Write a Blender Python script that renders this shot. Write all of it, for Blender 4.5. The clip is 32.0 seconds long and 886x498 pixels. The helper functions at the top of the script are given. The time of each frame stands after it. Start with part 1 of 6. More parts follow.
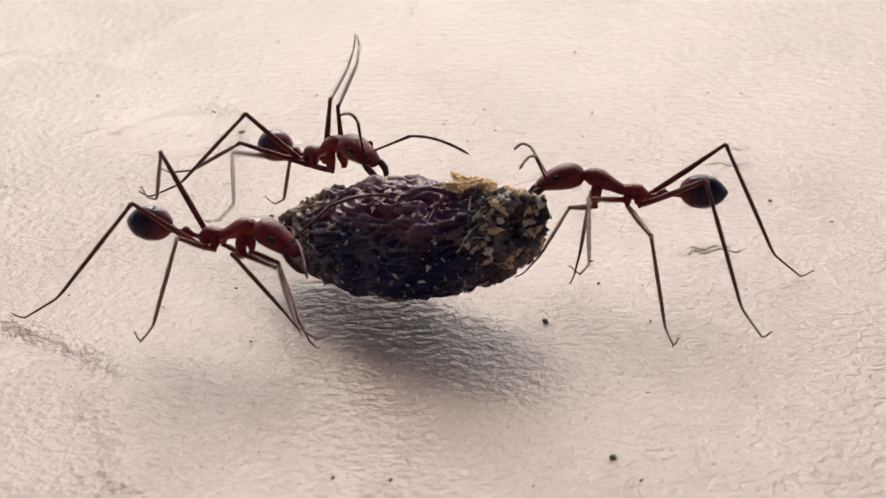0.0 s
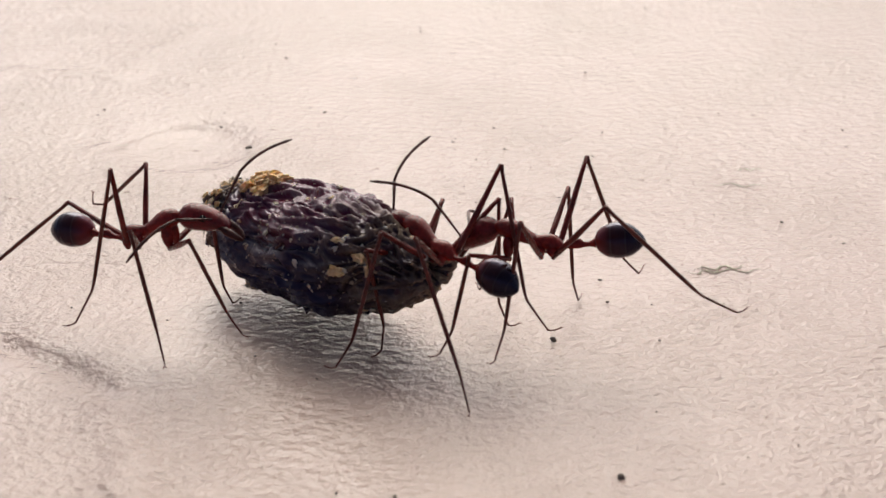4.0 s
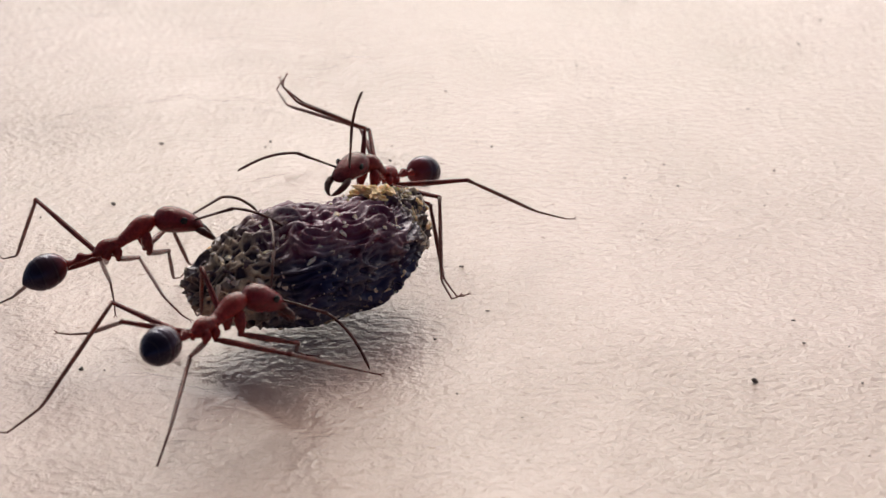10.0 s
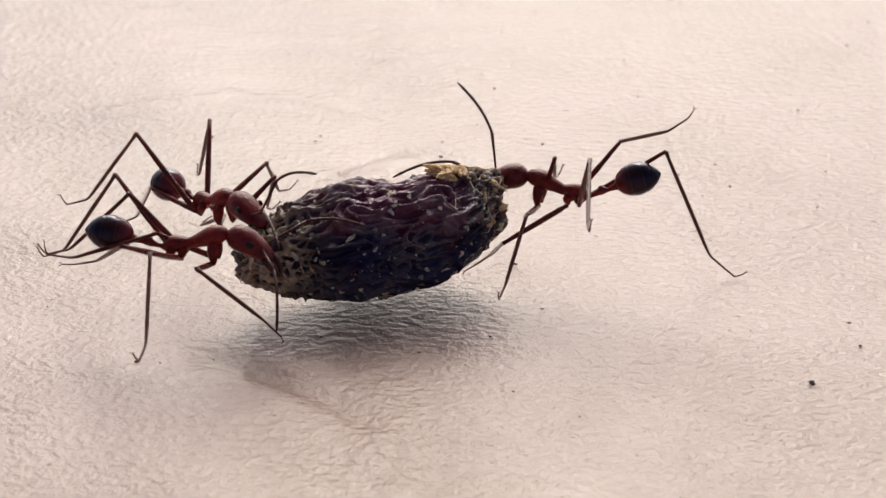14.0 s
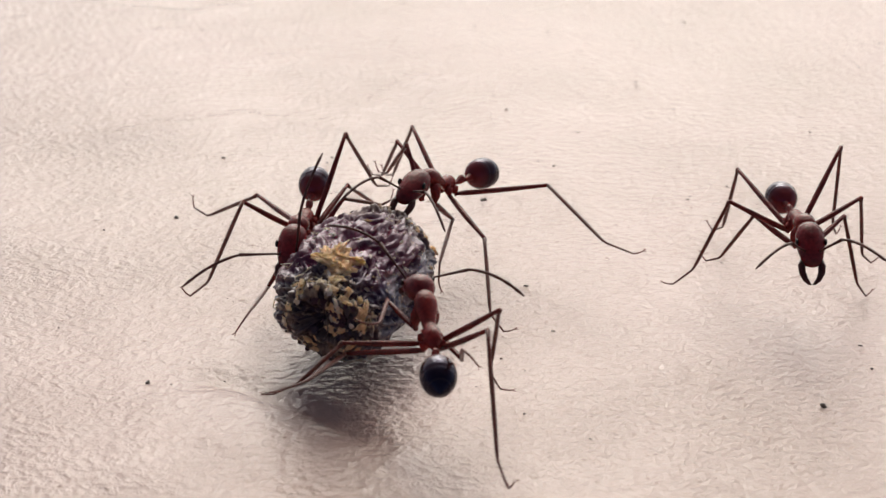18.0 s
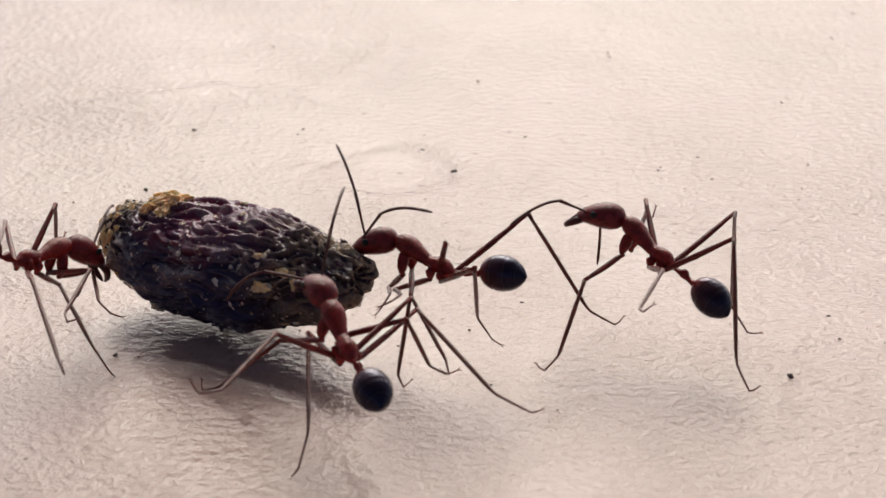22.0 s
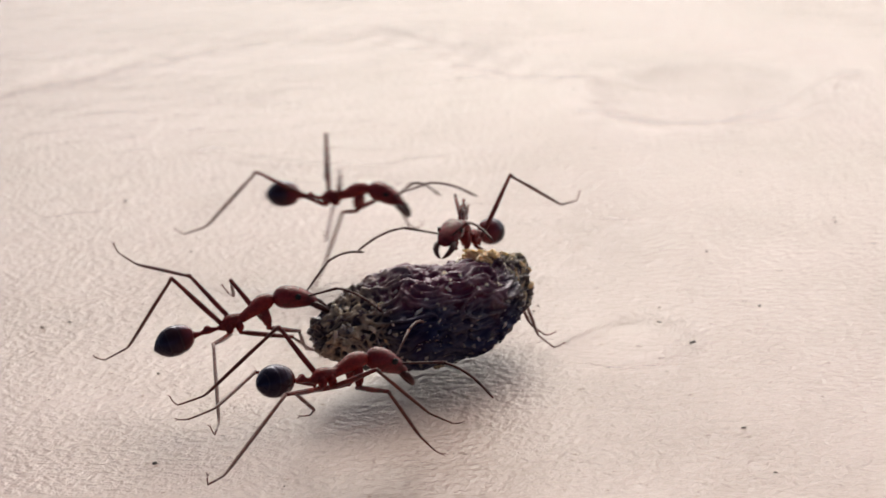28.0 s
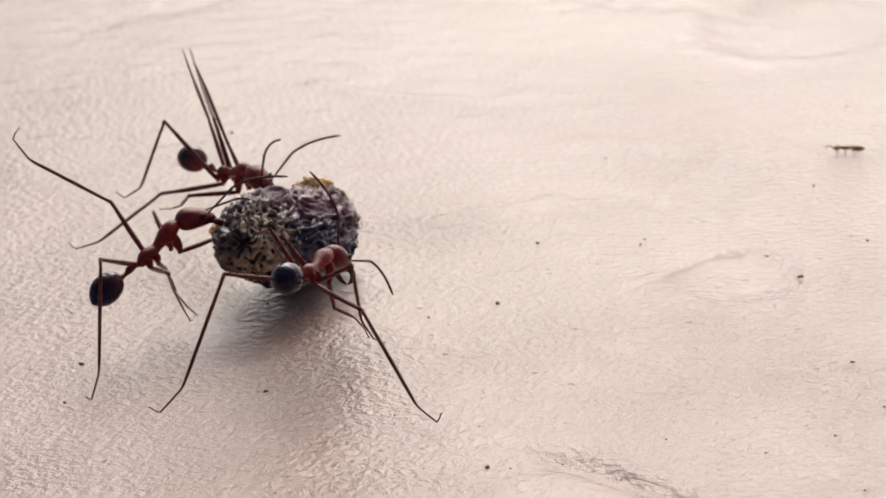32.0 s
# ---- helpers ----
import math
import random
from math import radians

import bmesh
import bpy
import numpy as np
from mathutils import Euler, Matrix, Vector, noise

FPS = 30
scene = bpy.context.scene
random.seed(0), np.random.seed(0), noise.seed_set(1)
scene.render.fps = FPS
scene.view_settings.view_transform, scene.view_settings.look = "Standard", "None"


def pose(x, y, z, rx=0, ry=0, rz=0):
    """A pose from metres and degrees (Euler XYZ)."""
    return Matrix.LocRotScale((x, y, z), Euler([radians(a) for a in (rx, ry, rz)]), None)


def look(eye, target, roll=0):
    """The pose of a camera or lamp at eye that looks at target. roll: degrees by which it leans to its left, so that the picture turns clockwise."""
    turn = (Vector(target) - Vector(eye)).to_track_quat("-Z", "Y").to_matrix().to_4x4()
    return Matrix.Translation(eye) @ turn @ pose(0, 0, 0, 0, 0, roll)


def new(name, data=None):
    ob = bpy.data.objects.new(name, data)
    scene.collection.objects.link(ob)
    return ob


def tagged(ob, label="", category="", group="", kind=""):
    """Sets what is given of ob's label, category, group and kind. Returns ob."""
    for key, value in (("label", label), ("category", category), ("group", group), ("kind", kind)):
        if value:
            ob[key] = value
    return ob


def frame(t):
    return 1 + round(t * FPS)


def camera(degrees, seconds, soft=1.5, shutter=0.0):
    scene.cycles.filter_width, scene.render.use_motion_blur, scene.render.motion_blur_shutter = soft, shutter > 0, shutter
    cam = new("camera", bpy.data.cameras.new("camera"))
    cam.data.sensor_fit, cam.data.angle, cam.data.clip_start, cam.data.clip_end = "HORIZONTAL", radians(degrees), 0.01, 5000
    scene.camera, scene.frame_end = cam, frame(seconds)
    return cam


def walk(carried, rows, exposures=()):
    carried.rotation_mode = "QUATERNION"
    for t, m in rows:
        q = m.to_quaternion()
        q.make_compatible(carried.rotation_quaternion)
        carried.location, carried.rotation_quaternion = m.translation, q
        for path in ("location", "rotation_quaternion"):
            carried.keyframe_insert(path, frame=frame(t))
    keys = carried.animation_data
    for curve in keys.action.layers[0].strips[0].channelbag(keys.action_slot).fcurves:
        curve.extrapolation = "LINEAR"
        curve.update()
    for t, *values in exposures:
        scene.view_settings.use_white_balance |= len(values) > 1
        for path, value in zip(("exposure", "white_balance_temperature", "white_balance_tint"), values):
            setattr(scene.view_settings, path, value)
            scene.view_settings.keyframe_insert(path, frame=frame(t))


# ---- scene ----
MM = 0.001  # lengths below are in millimetres
cam = camera(21.00, 32.0, soft=1.5, shutter=0.2)
walk(cam, [
    (0, look((0.00640, -0.09187, 0.03899), (0.00023, -0.00415, 0.00305), -0.85)),
    (0.5, look((0.00543, -0.09147, 0.03846), (0.00055, -0.00346, 0.00304), 0.95)),
    (1, look((0.00657, -0.08977, 0.03706), (0.00085, -0.00153, 0.00233), -0.54)),
    (1.5, look((0.00651, -0.08976, 0.03714), (0.00085, -0.00144, 0.00263), -0.05)),
    (2, look((0.00680, -0.08995, 0.03739), (0.00086, -0.00172, 0.00267), -0.39)),
    (2.5, look((0.00639, -0.09031, 0.03758), (0.00038, -0.00208, 0.00288), -0.11)),
    (4.5, look((0.00624, -0.09113, 0.03806), (-0.00060, -0.00300, 0.00326), -0.39)),
    (5, look((0.00634, -0.09094, 0.03775), (-0.00099, -0.00284, 0.00298), -0.54)),
    (5.5, look((0.00620, -0.09103, 0.03773), (-0.00110, -0.00306, 0.00262), -0.44)),
    (6, look((0.00602, -0.09124, 0.03785), (-0.00260, -0.00335, 0.00281), -0.72)),
    (6.5, look((0.00590, -0.09153, 0.03839), (-0.00317, -0.00350, 0.00384), -0.66)),
    (7, look((0.00509, -0.09129, 0.03880), (-0.00316, -0.00286, 0.00509), -0.44)),
    (7.5, look((0.00426, -0.09141, 0.03859), (-0.00361, -0.00272, 0.00548), -0.21)),
    (8, look((0.00361, -0.09138, 0.03833), (-0.00418, -0.00250, 0.00568), 0.00)),
    (8.5, look((0.00258, -0.09125, 0.03855), (-0.00534, -0.00260, 0.00532), -0.10)),
    (9, look((0.00166, -0.09147, 0.03878), (-0.00654, -0.00295, 0.00528), -0.16)),
    (9.5, look((0.00075, -0.09136, 0.03860), (-0.00743, -0.00293, 0.00488), 0.06)),
    (10, look((-0.00011, -0.09099, 0.03833), (-0.00817, -0.00260, 0.00447), 0.11)),
    (10.5, look((-0.00109, -0.09118, 0.03851), (-0.00888, -0.00279, 0.00456), 0.33)),
    (11, look((-0.00150, -0.09116, 0.03850), (-0.00950, -0.00275, 0.00466), 0.59)),
    (11.5, look((-0.00152, -0.09084, 0.03816), (-0.00990, -0.00235, 0.00466), 0.45)),
    (12, look((-0.00170, -0.09114, 0.03849), (-0.01098, -0.00279, 0.00482), 0.40)),
    (12.5, look((-0.00163, -0.09090, 0.03806), (-0.01066, -0.00244, 0.00464), 0.56)),
    (13, look((-0.00172, -0.09096, 0.03811), (-0.01071, -0.00260, 0.00440), 0.56)),
    (13.5, look((-0.00166, -0.09089, 0.03805), (-0.01055, -0.00259, 0.00414), 0.75)),
    (14, look((-0.00176, -0.09097, 0.03827), (-0.01046, -0.00269, 0.00427), 0.78)),
    (14.5, look((-0.00169, -0.09104, 0.03830), (-0.01034, -0.00268, 0.00451), 0.71)),
    (16.5, look((-0.00172, -0.09097, 0.03821), (-0.01064, -0.00258, 0.00454), 0.71)),
    (17, look((-0.00177, -0.09105, 0.03833), (-0.01069, -0.00265, 0.00470), 0.77)),
    (17.5, look((-0.00171, -0.09109, 0.03830), (-0.01096, -0.00264, 0.00489), 0.63)),
    (18, look((-0.00170, -0.09094, 0.03838), (-0.01094, -0.00244, 0.00509), 0.76)),
    (18.5, look((-0.00133, -0.09071, 0.03805), (-0.01068, -0.00249, 0.00408), 0.72)),
    (19, look((-0.00150, -0.09077, 0.03804), (-0.01034, -0.00264, 0.00368), 0.83)),
    (19.5, look((-0.00157, -0.09082, 0.03819), (-0.01005, -0.00270, 0.00372), 0.95)),
    (20, look((-0.00132, -0.09095, 0.03824), (-0.00979, -0.00275, 0.00399), 0.93)),
    (20.5, look((-0.00116, -0.09071, 0.03814), (-0.00981, -0.00269, 0.00348), 0.75)),
    (21, look((-0.00012, -0.09096, 0.03807), (-0.00949, -0.00283, 0.00387), 0.67)),
    (21.5, look((-0.00073, -0.09081, 0.03797), (-0.00947, -0.00266, 0.00365), 0.71)),
    (22, look((-0.00099, -0.09081, 0.03834), (-0.00960, -0.00264, 0.00402), 0.73)),
    (22.5, look((-0.00097, -0.09066, 0.03811), (-0.00897, -0.00223, 0.00432), 0.99)),
    (23, look((-0.00095, -0.09076, 0.03825), (-0.00911, -0.00233, 0.00453), 0.84)),
    (23.5, look((-0.00096, -0.09077, 0.03821), (-0.00926, -0.00225, 0.00474), 0.85)),
    (24, look((-0.00103, -0.09098, 0.03840), (-0.00972, -0.00243, 0.00510), 0.72)),
    (24.5, look((-0.00120, -0.09093, 0.03833), (-0.01012, -0.00246, 0.00490), 0.67)),
    (26.5, look((-0.00152, -0.09106, 0.03866), (-0.01091, -0.00244, 0.00576), 0.47)),
    (27, look((-0.00263, -0.09176, 0.03967), (-0.01179, -0.00252, 0.00841), 0.65)),
    (27.5, look((-0.00244, -0.09371, 0.04082), (-0.01370, -0.00366, 0.01272), 0.14)),
    (28, look((-0.00383, -0.09198, 0.03917), (-0.01960, -0.00257, 0.01120), -2.78)),
    (28.5, look((-0.00420, -0.09114, 0.03829), (-0.02121, -0.00229, 0.00931), -2.94)),
    (29, look((-0.00397, -0.09110, 0.03802), (-0.02138, -0.00250, 0.00847), -3.06)),
    (29.5, look((-0.00400, -0.09120, 0.03813), (-0.02254, -0.00303, 0.00800), -3.26)),
    (30, look((-0.00380, -0.09135, 0.03822), (-0.02228, -0.00328, 0.00779), -3.11)),
    (30.5, look((-0.00421, -0.09254, 0.03940), (-0.02296, -0.00446, 0.00913), -3.04)),
    (31, look((-0.00442, -0.09268, 0.03925), (-0.02281, -0.00427, 0.00976), -2.86)),
    (31.5, look((-0.00473, -0.09261, 0.03914), (-0.02340, -0.00440, 0.00921), -2.86)),
    (32, look((-0.00472, -0.09265, 0.03919), (-0.02389, -0.00465, 0.00896), -3.04)),
], exposures=[(0, 0.22, 6480, 4.5), (24, 0.2, 6480, 4.5), (28, 0.12, 6480, 4.5), (32, 0.16, 6480, 4.5)])
cam.data.dof.use_dof = True
cam.data.dof.focus_distance, cam.data.dof.aperture_fstop = 0.1, 190

# ---- world and sun ----
world = bpy.data.worlds.new("sky")
scene.world = world
world.use_nodes = True
wn = world.node_tree
sky = wn.nodes.new("ShaderNodeTexSky")
sky.sky_type, sky.sun_disc = "NISHITA", False
sky.sun_elevation, sky.sun_rotation = radians(42), radians(1)
sky.air_density, sky.dust_density, sky.ozone_density = 0.12, 3.0, 0.0
wn.links.new(sky.outputs[0], wn.nodes["Background"].inputs[0])
wn.nodes["Background"].inputs[1].default_value = 0.165
sun = new("sun", bpy.data.lights.new("sun", "SUN"))
sun.data.energy, sun.data.angle, sun.data.color = 0.6, radians(26), (1.0, 0.92, 0.82)
sun.matrix_world = look((-0.2, 0.80, 0.57), (0, 0, 0))


# ---- materials ----
def material(name, rough=0.5, spec=0.5):
    m = bpy.data.materials.new(name)
    m.use_nodes = True
    b = m.node_tree.nodes["Principled BSDF"]
    b.inputs["Roughness"].default_value = rough
    b.inputs["Specular IOR Level"].default_value = spec
    return m, m.node_tree, b


def node(t, kind, **values):
    n = t.nodes.new(kind)
    for key, v in values.items():
        n.inputs[key].default_value = v
    return n


def noise_at(t, scale, detail=4.0, rough=0.6, coord="Object", stretch=(1, 1, 1)):
    """A noise texture in millimetres of the object's own space."""
    tc = t.nodes.new("ShaderNodeTexCoord")
    mp = node(t, "ShaderNodeMapping", Scale=tuple(1000 * s for s in stretch))
    n = node(t, "ShaderNodeTexNoise", Scale=scale, Detail=detail, Roughness=rough)
    t.links.new(tc.outputs[coord], mp.inputs[0])
    t.links.new(mp.outputs[0], n.inputs["Vector"])
    return n


def ramp(t, source, *stops):
    r = t.nodes.new("ShaderNodeValToRGB")
    e = r.color_ramp.elements
    while len(e) < len(stops):
        e.new(0.5)
    for el, (p, c) in zip(e, stops):
        el.position, el.color = p, (*c, 1)
    t.links.new(source, r.inputs[0])
    return r


def mix(t, fac, a, b, kind="MIX"):
    m = t.nodes.new("ShaderNodeMix")
    m.data_type, m.blend_type = "RGBA", kind
    for sock, v in ((m.inputs[0], fac), (m.inputs[6], a), (m.inputs[7], b)):
        if isinstance(v, bpy.types.NodeSocket):
            t.links.new(v, sock)
        else:
            sock.default_value = v if isinstance(v, (int, float)) else (*v, 1)
    return m.outputs[2]


def bump(t, b, height, strength, distance):
    n = node(t, "ShaderNodeBump", Strength=strength, Distance=distance)
    t.links.new(height, n.inputs["Height"])
    t.links.new(n.outputs[0], b.inputs["Normal"])
    return n


def chitin(name, dark, light, rough=0.3, pale=None):
    m, t, b = material(name, rough, 0.32)
    fine = noise_at(t, 9.0, 5)
    broad = noise_at(t, 1.1, 3)
    col = ramp(t, broad.outputs[0], (0.3, dark), (0.72, light)).outputs[0]
    grain = ramp(t, fine.outputs[0], (0.36, (0.5, 0.5, 0.5)), (0.6, (1, 1, 1))).outputs[0]
    col = mix(t, 0.6, col, grain, "MULTIPLY")
    t.links.new(col, b.inputs["Base Color"])
    b.inputs["Subsurface Weight"].default_value = 0.05
    b.inputs["Subsurface Radius"].default_value, b.inputs["Subsurface Scale"].default_value = (1.0, 0.2, 0.12), 0.0003
    bump(t, b, fine.outputs[0], 0.5, 0.00008)
    return m


M_HEAD = chitin("head_red", (0.1, 0.008, 0.01), (0.29, 0.019, 0.023), 0.2)
M_BODY = chitin("body_red", (0.13, 0.009, 0.008), (0.4, 0.026, 0.019), 0.2)
M_LEG = chitin("leg_brown", (0.09, 0.01, 0.008), (0.25, 0.028, 0.02), 0.26)
M_FOOT = chitin("shin_brown", (0.09, 0.02, 0.012), (0.22, 0.048, 0.03), 0.3)
M_FEELER = chitin("feeler_brown", (0.06, 0.016, 0.011), (0.14, 0.036, 0.024), 0.4)
M_JAW = chitin("jaw_dark", (0.045, 0.01, 0.008), (0.12, 0.025, 0.018), 0.3)
M_EYE = chitin("eye_black", (0.008, 0.006, 0.006), (0.02, 0.014, 0.014), 0.15)


def gaster_material():
    m, t, b = material("gaster_black", 0.07, 0.42)
    b.inputs["Specular Tint"].default_value = (0.55, 0.6, 1.0, 1)
    fine = noise_at(t, 7.0, 5)
    tc = t.nodes.new("ShaderNodeTexCoord")
    xyz = t.nodes.new("ShaderNodeSeparateXYZ")
    t.links.new(tc.outputs["Object"], xyz.inputs[0])
    front = node(t, "ShaderNodeMapRange", **{"From Min": -0.0033, "From Max": -0.0012})
    t.links.new(xyz.outputs[0], front.inputs[0])
    col = ramp(t, front.outputs[0], (0.0, (0.007, 0.006, 0.014)), (0.2, (0.009, 0.006, 0.013)), (0.22, (0.022, 0.014, 0.016)), (0.24, (0.01, 0.006, 0.012)), (0.4, (0.017, 0.007, 0.011)), (0.42, (0.032, 0.019, 0.018)), (0.45, (0.028, 0.01, 0.011)), (0.68, (0.045, 0.013, 0.012)), (0.7, (0.065, 0.03, 0.024)), (0.73, (0.06, 0.015, 0.012)), (0.93, (0.19, 0.025, 0.02))).outputs[0]
    t.links.new(mix(t, ramp(t, fine.outputs[0], (0.45, (0, 0, 0)), (0.8, (0.04, 0.04, 0.04))).outputs[0], col, (0.09, 0.06, 0.045)), b.inputs["Base Color"])
    bump(t, b, noise_at(t, 1.6, 2, 0.4).outputs[0], 0.35, 0.00022)
    return m


M_GASTER = gaster_material()


def seed_material():
    m, t, b = material("seed_skin", 0.3, 0.36)
    b.inputs["Specular Tint"].default_value = (0.7, 0.68, 1.0, 1)
    tc = t.nodes.new("ShaderNodeTexCoord")
    xyz = t.nodes.new("ShaderNodeSeparateXYZ")
    t.links.new(tc.outputs["Object"], xyz.inputs[0])
    dry_lit_mask = t.nodes.new("ShaderNodeAttribute")
    dry_lit_mask.attribute_name = "dry_lit_crest"

    def calc(x, y, kind="ADD"):
        n = node(t, "ShaderNodeMath")
        n.operation = kind
        for sock, v in zip(n.inputs, (x, y)):
            if isinstance(v, float):
                sock.default_value = v
            else:
                t.links.new(v, sock)
        return n.outputs[0]

    def fade(source, lo, hi):
        n = node(t, "ShaderNodeMapRange", **{"From Min": lo, "From Max": hi})
        t.links.new(source, n.inputs[0])
        return n.outputs[0]

    tone, fine, grain = noise_at(t, 0.45, 3), noise_at(t, 6.5, 4, 0.6), noise_at(t, 3.0, 4, 0.6, stretch=(0.4, 1, 1))
    # blue-black skin with maroon along the crown and in worn places
    skin_tone = ramp(t, tone.outputs[0], (0.36, (0.012, 0.013, 0.05)), (0.52, (0.019, 0.013, 0.042)), (0.66, (0.045, 0.011, 0.023))).outputs[0]
    crown = fade(calc(xyz.outputs[2], calc(tone.outputs[0], 0.0024, "MULTIPLY")), 0.0021, 0.0029)
    middle = calc(fade(xyz.outputs[0], 0.0048, 0.003), fade(xyz.outputs[0], -0.0058, -0.004), "MULTIPLY")
    col = mix(t, calc(calc(crown, middle, "MULTIPLY"), 0.8, "MULTIPLY"), skin_tone, (0.15, 0.012, 0.034))
    # browner, drier skin at both ends
    ends = calc(fade(xyz.outputs[0], 0.0038, 0.005), fade(xyz.outputs[0], -0.0014, -0.0036), "MAXIMUM")
    col = mix(t, calc(ends, 0.85, "MULTIPLY"), col, (0.032, 0.019, 0.018))
    # dried pale crests at the ends and small chips of lighter skin
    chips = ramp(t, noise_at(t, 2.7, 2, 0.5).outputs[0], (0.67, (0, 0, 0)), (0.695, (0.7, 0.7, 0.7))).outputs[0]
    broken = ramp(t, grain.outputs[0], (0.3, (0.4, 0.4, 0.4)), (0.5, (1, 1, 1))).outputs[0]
    pale = calc(calc(dry_lit_mask.outputs["Fac"], broken, "MULTIPLY"), chips, "MAXIMUM")
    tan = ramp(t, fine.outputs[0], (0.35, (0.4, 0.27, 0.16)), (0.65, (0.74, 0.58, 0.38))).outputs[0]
    # highlights on the crests between the ends, painted as a lilac-grey colour
    lilac_glint = ramp(t, fine.outputs[0], (0.35, (0.2, 0.165, 0.17)), (0.65, (0.43, 0.36, 0.33))).outputs[0]
    tan = mix(t, calc(ends, chips, "MAXIMUM"), lilac_glint, tan)
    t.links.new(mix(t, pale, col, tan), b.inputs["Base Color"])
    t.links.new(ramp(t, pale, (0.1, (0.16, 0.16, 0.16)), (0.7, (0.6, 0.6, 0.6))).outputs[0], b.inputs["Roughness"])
    bump(t, b, calc(grain.outputs[0], calc(fine.outputs[0], 0.35, "MULTIPLY")), 0.3, 0.00016)
    return m


M_SEED = seed_material()


def crumb_material(name, a, c, glow=0.0):
    m, t, b = material(name, 0.6, 0.35)
    fine = noise_at(t, 5.0, 5)
    t.links.new(ramp(t, fine.outputs[0], (0.3, a), (0.7, c)).outputs[0], b.inputs["Base Color"])
    b.inputs["Subsurface Weight"].default_value = glow
    b.inputs["Subsurface Radius"].default_value, b.inputs["Subsurface Scale"].default_value = (1.0, 0.7, 0.35), 0.0004
    bump(t, b, fine.outputs[0], 0.6, 0.0001)
    return m


M_PULP = crumb_material("pulp_yellow", (0.66, 0.36, 0.17), (0.98, 0.7, 0.41), 0.4)
M_CRUMB = crumb_material("crumb_pale", (0.6, 0.44, 0.32), (0.95, 0.82, 0.66), 0.4)
M_GRIT = crumb_material("grit_dark", (0.07, 0.05, 0.042), (0.2, 0.14, 0.11))
M_RIND = crumb_material("rind_dark", (0.026, 0.011, 0.02), (0.085, 0.028, 0.042))


def floor_material():
    m, t, b = material("glazed_cream_floor", 0.16, 0.45)
    broad, mid, fine = noise_at(t, 0.035, 4), noise_at(t, 2.2, 3, 0.5), noise_at(t, 6.5, 3, 0.6)
    patch = noise_at(t, 0.07, 5, 0.7)
    col = ramp(t, broad.outputs[0], (0.32, (0.45, 0.295, 0.262)), (0.5, (0.47, 0.325, 0.282)), (0.68, (0.49, 0.358, 0.305))).outputs[0]
    spots = ramp(t, noise_at(t, 1.6, 2, 0.5).outputs[0], (0.24, (0.45, 0.36, 0.31)), (0.31, (1, 1, 1))).outputs[0]
    col = mix(t, 0.7, col, spots, "MULTIPLY")
    t.links.new(col, b.inputs["Base Color"])
    rough = ramp(t, mid.outputs[0], (0.35, (0.07, 0.07, 0.07)), (0.65, (0.15, 0.15, 0.15))).outputs[0]
    t.links.new(rough, b.inputs["Roughness"])
    add = node(t, "ShaderNodeMath")
    add.operation = "MULTIPLY_ADD"
    t.links.new(fine.outputs[0], add.inputs[0])
    add.inputs[1].default_value = 0.28
    t.links.new(mid.outputs[0], add.inputs[2])
    relief = bump(t, b, add.outputs[0], 0.4, 0.0003)
    t.links.new(ramp(t, patch.outputs[0], (0.36, (0.38, 0.38, 0.38)), (0.64, (0.7, 0.7, 0.7))).outputs[0], relief.inputs["Strength"])
    return m


M_FLOOR = floor_material()


# ---- mesh helpers ----
def part(name, bm, mat, parent=None, label="", smooth=True):
    me = bpy.data.meshes.new(name)
    bmesh.ops.recalc_face_normals(bm, faces=bm.faces)
    for f in bm.faces:
        f.smooth = smooth
    bm.to_mesh(me)
    bm.free()
    me.materials.append(mat)
    ob = new(name, me)
    ob.parent = parent
    return tagged(ob, label)


def skin(bm, rings):
    """Bridge rings of vertices, and cap both ends."""
    for a, b in zip(rings, rings[1:]):
        for i in range(len(a)):
            j = (i + 1) % len(a)
            bm.faces.new((a[i], a[j], b[j], b[i]))
    for ring in (rings[0], rings[-1]):
        mid = bm.verts.new(sum((v.co for v in ring), Vector()) / len(ring))
        for i in range(len(ring)):
            bm.faces.new((ring[i], ring[(i + 1) % len(ring)], mid))


def loft(bm, sections, seg=18):
    """Rounded body along x from sections (x, y, z, half width, half height), in millimetres."""
    rings = []
    for x, y, z, ry, rz in sections:
        rings.append([bm.verts.new((x * MM, (y + ry * math.cos(a)) * MM, (z + rz * math.sin(a)) * MM)) for a in (2 * math.pi * k / seg for k in range(seg))])
    skin(bm, rings)
    return bm


def tube(bm, points, radii, seg=8):
    """Tapering tube along points, in millimetres."""
    pts = [Vector(p) for p in points]
    rings = []
    for i, p in enumerate(pts):
        d = (pts[min(i + 1, len(pts) - 1)] - pts[max(i - 1, 0)]).normalized()
        side = d.cross(Vector((0, 0, 1)) if abs(d.z) < 0.9 else Vector((1, 0, 0))).normalized()
        up = side.cross(d)
        rings.append([bm.verts.new((p + radii[i] * (math.cos(a) * side + math.sin(a) * up)) * MM) for a in (2 * math.pi * k / seg for k in range(seg))])
    skin(bm, rings)
    return bm


def egg(x0, x1, ry, rz, zc=0.0, n=11):
    """Sections of an egg from x0 to x1."""
    out = []
    for k in range(n):
        u = -math.cos(math.pi * k / (n - 1)) * 0.985
        r = (1 - u * u) ** 0.5
        out.append((x0 + (x1 - x0) * (u + 1) / 2, 0, zc, ry * r, rz * r))
    return out


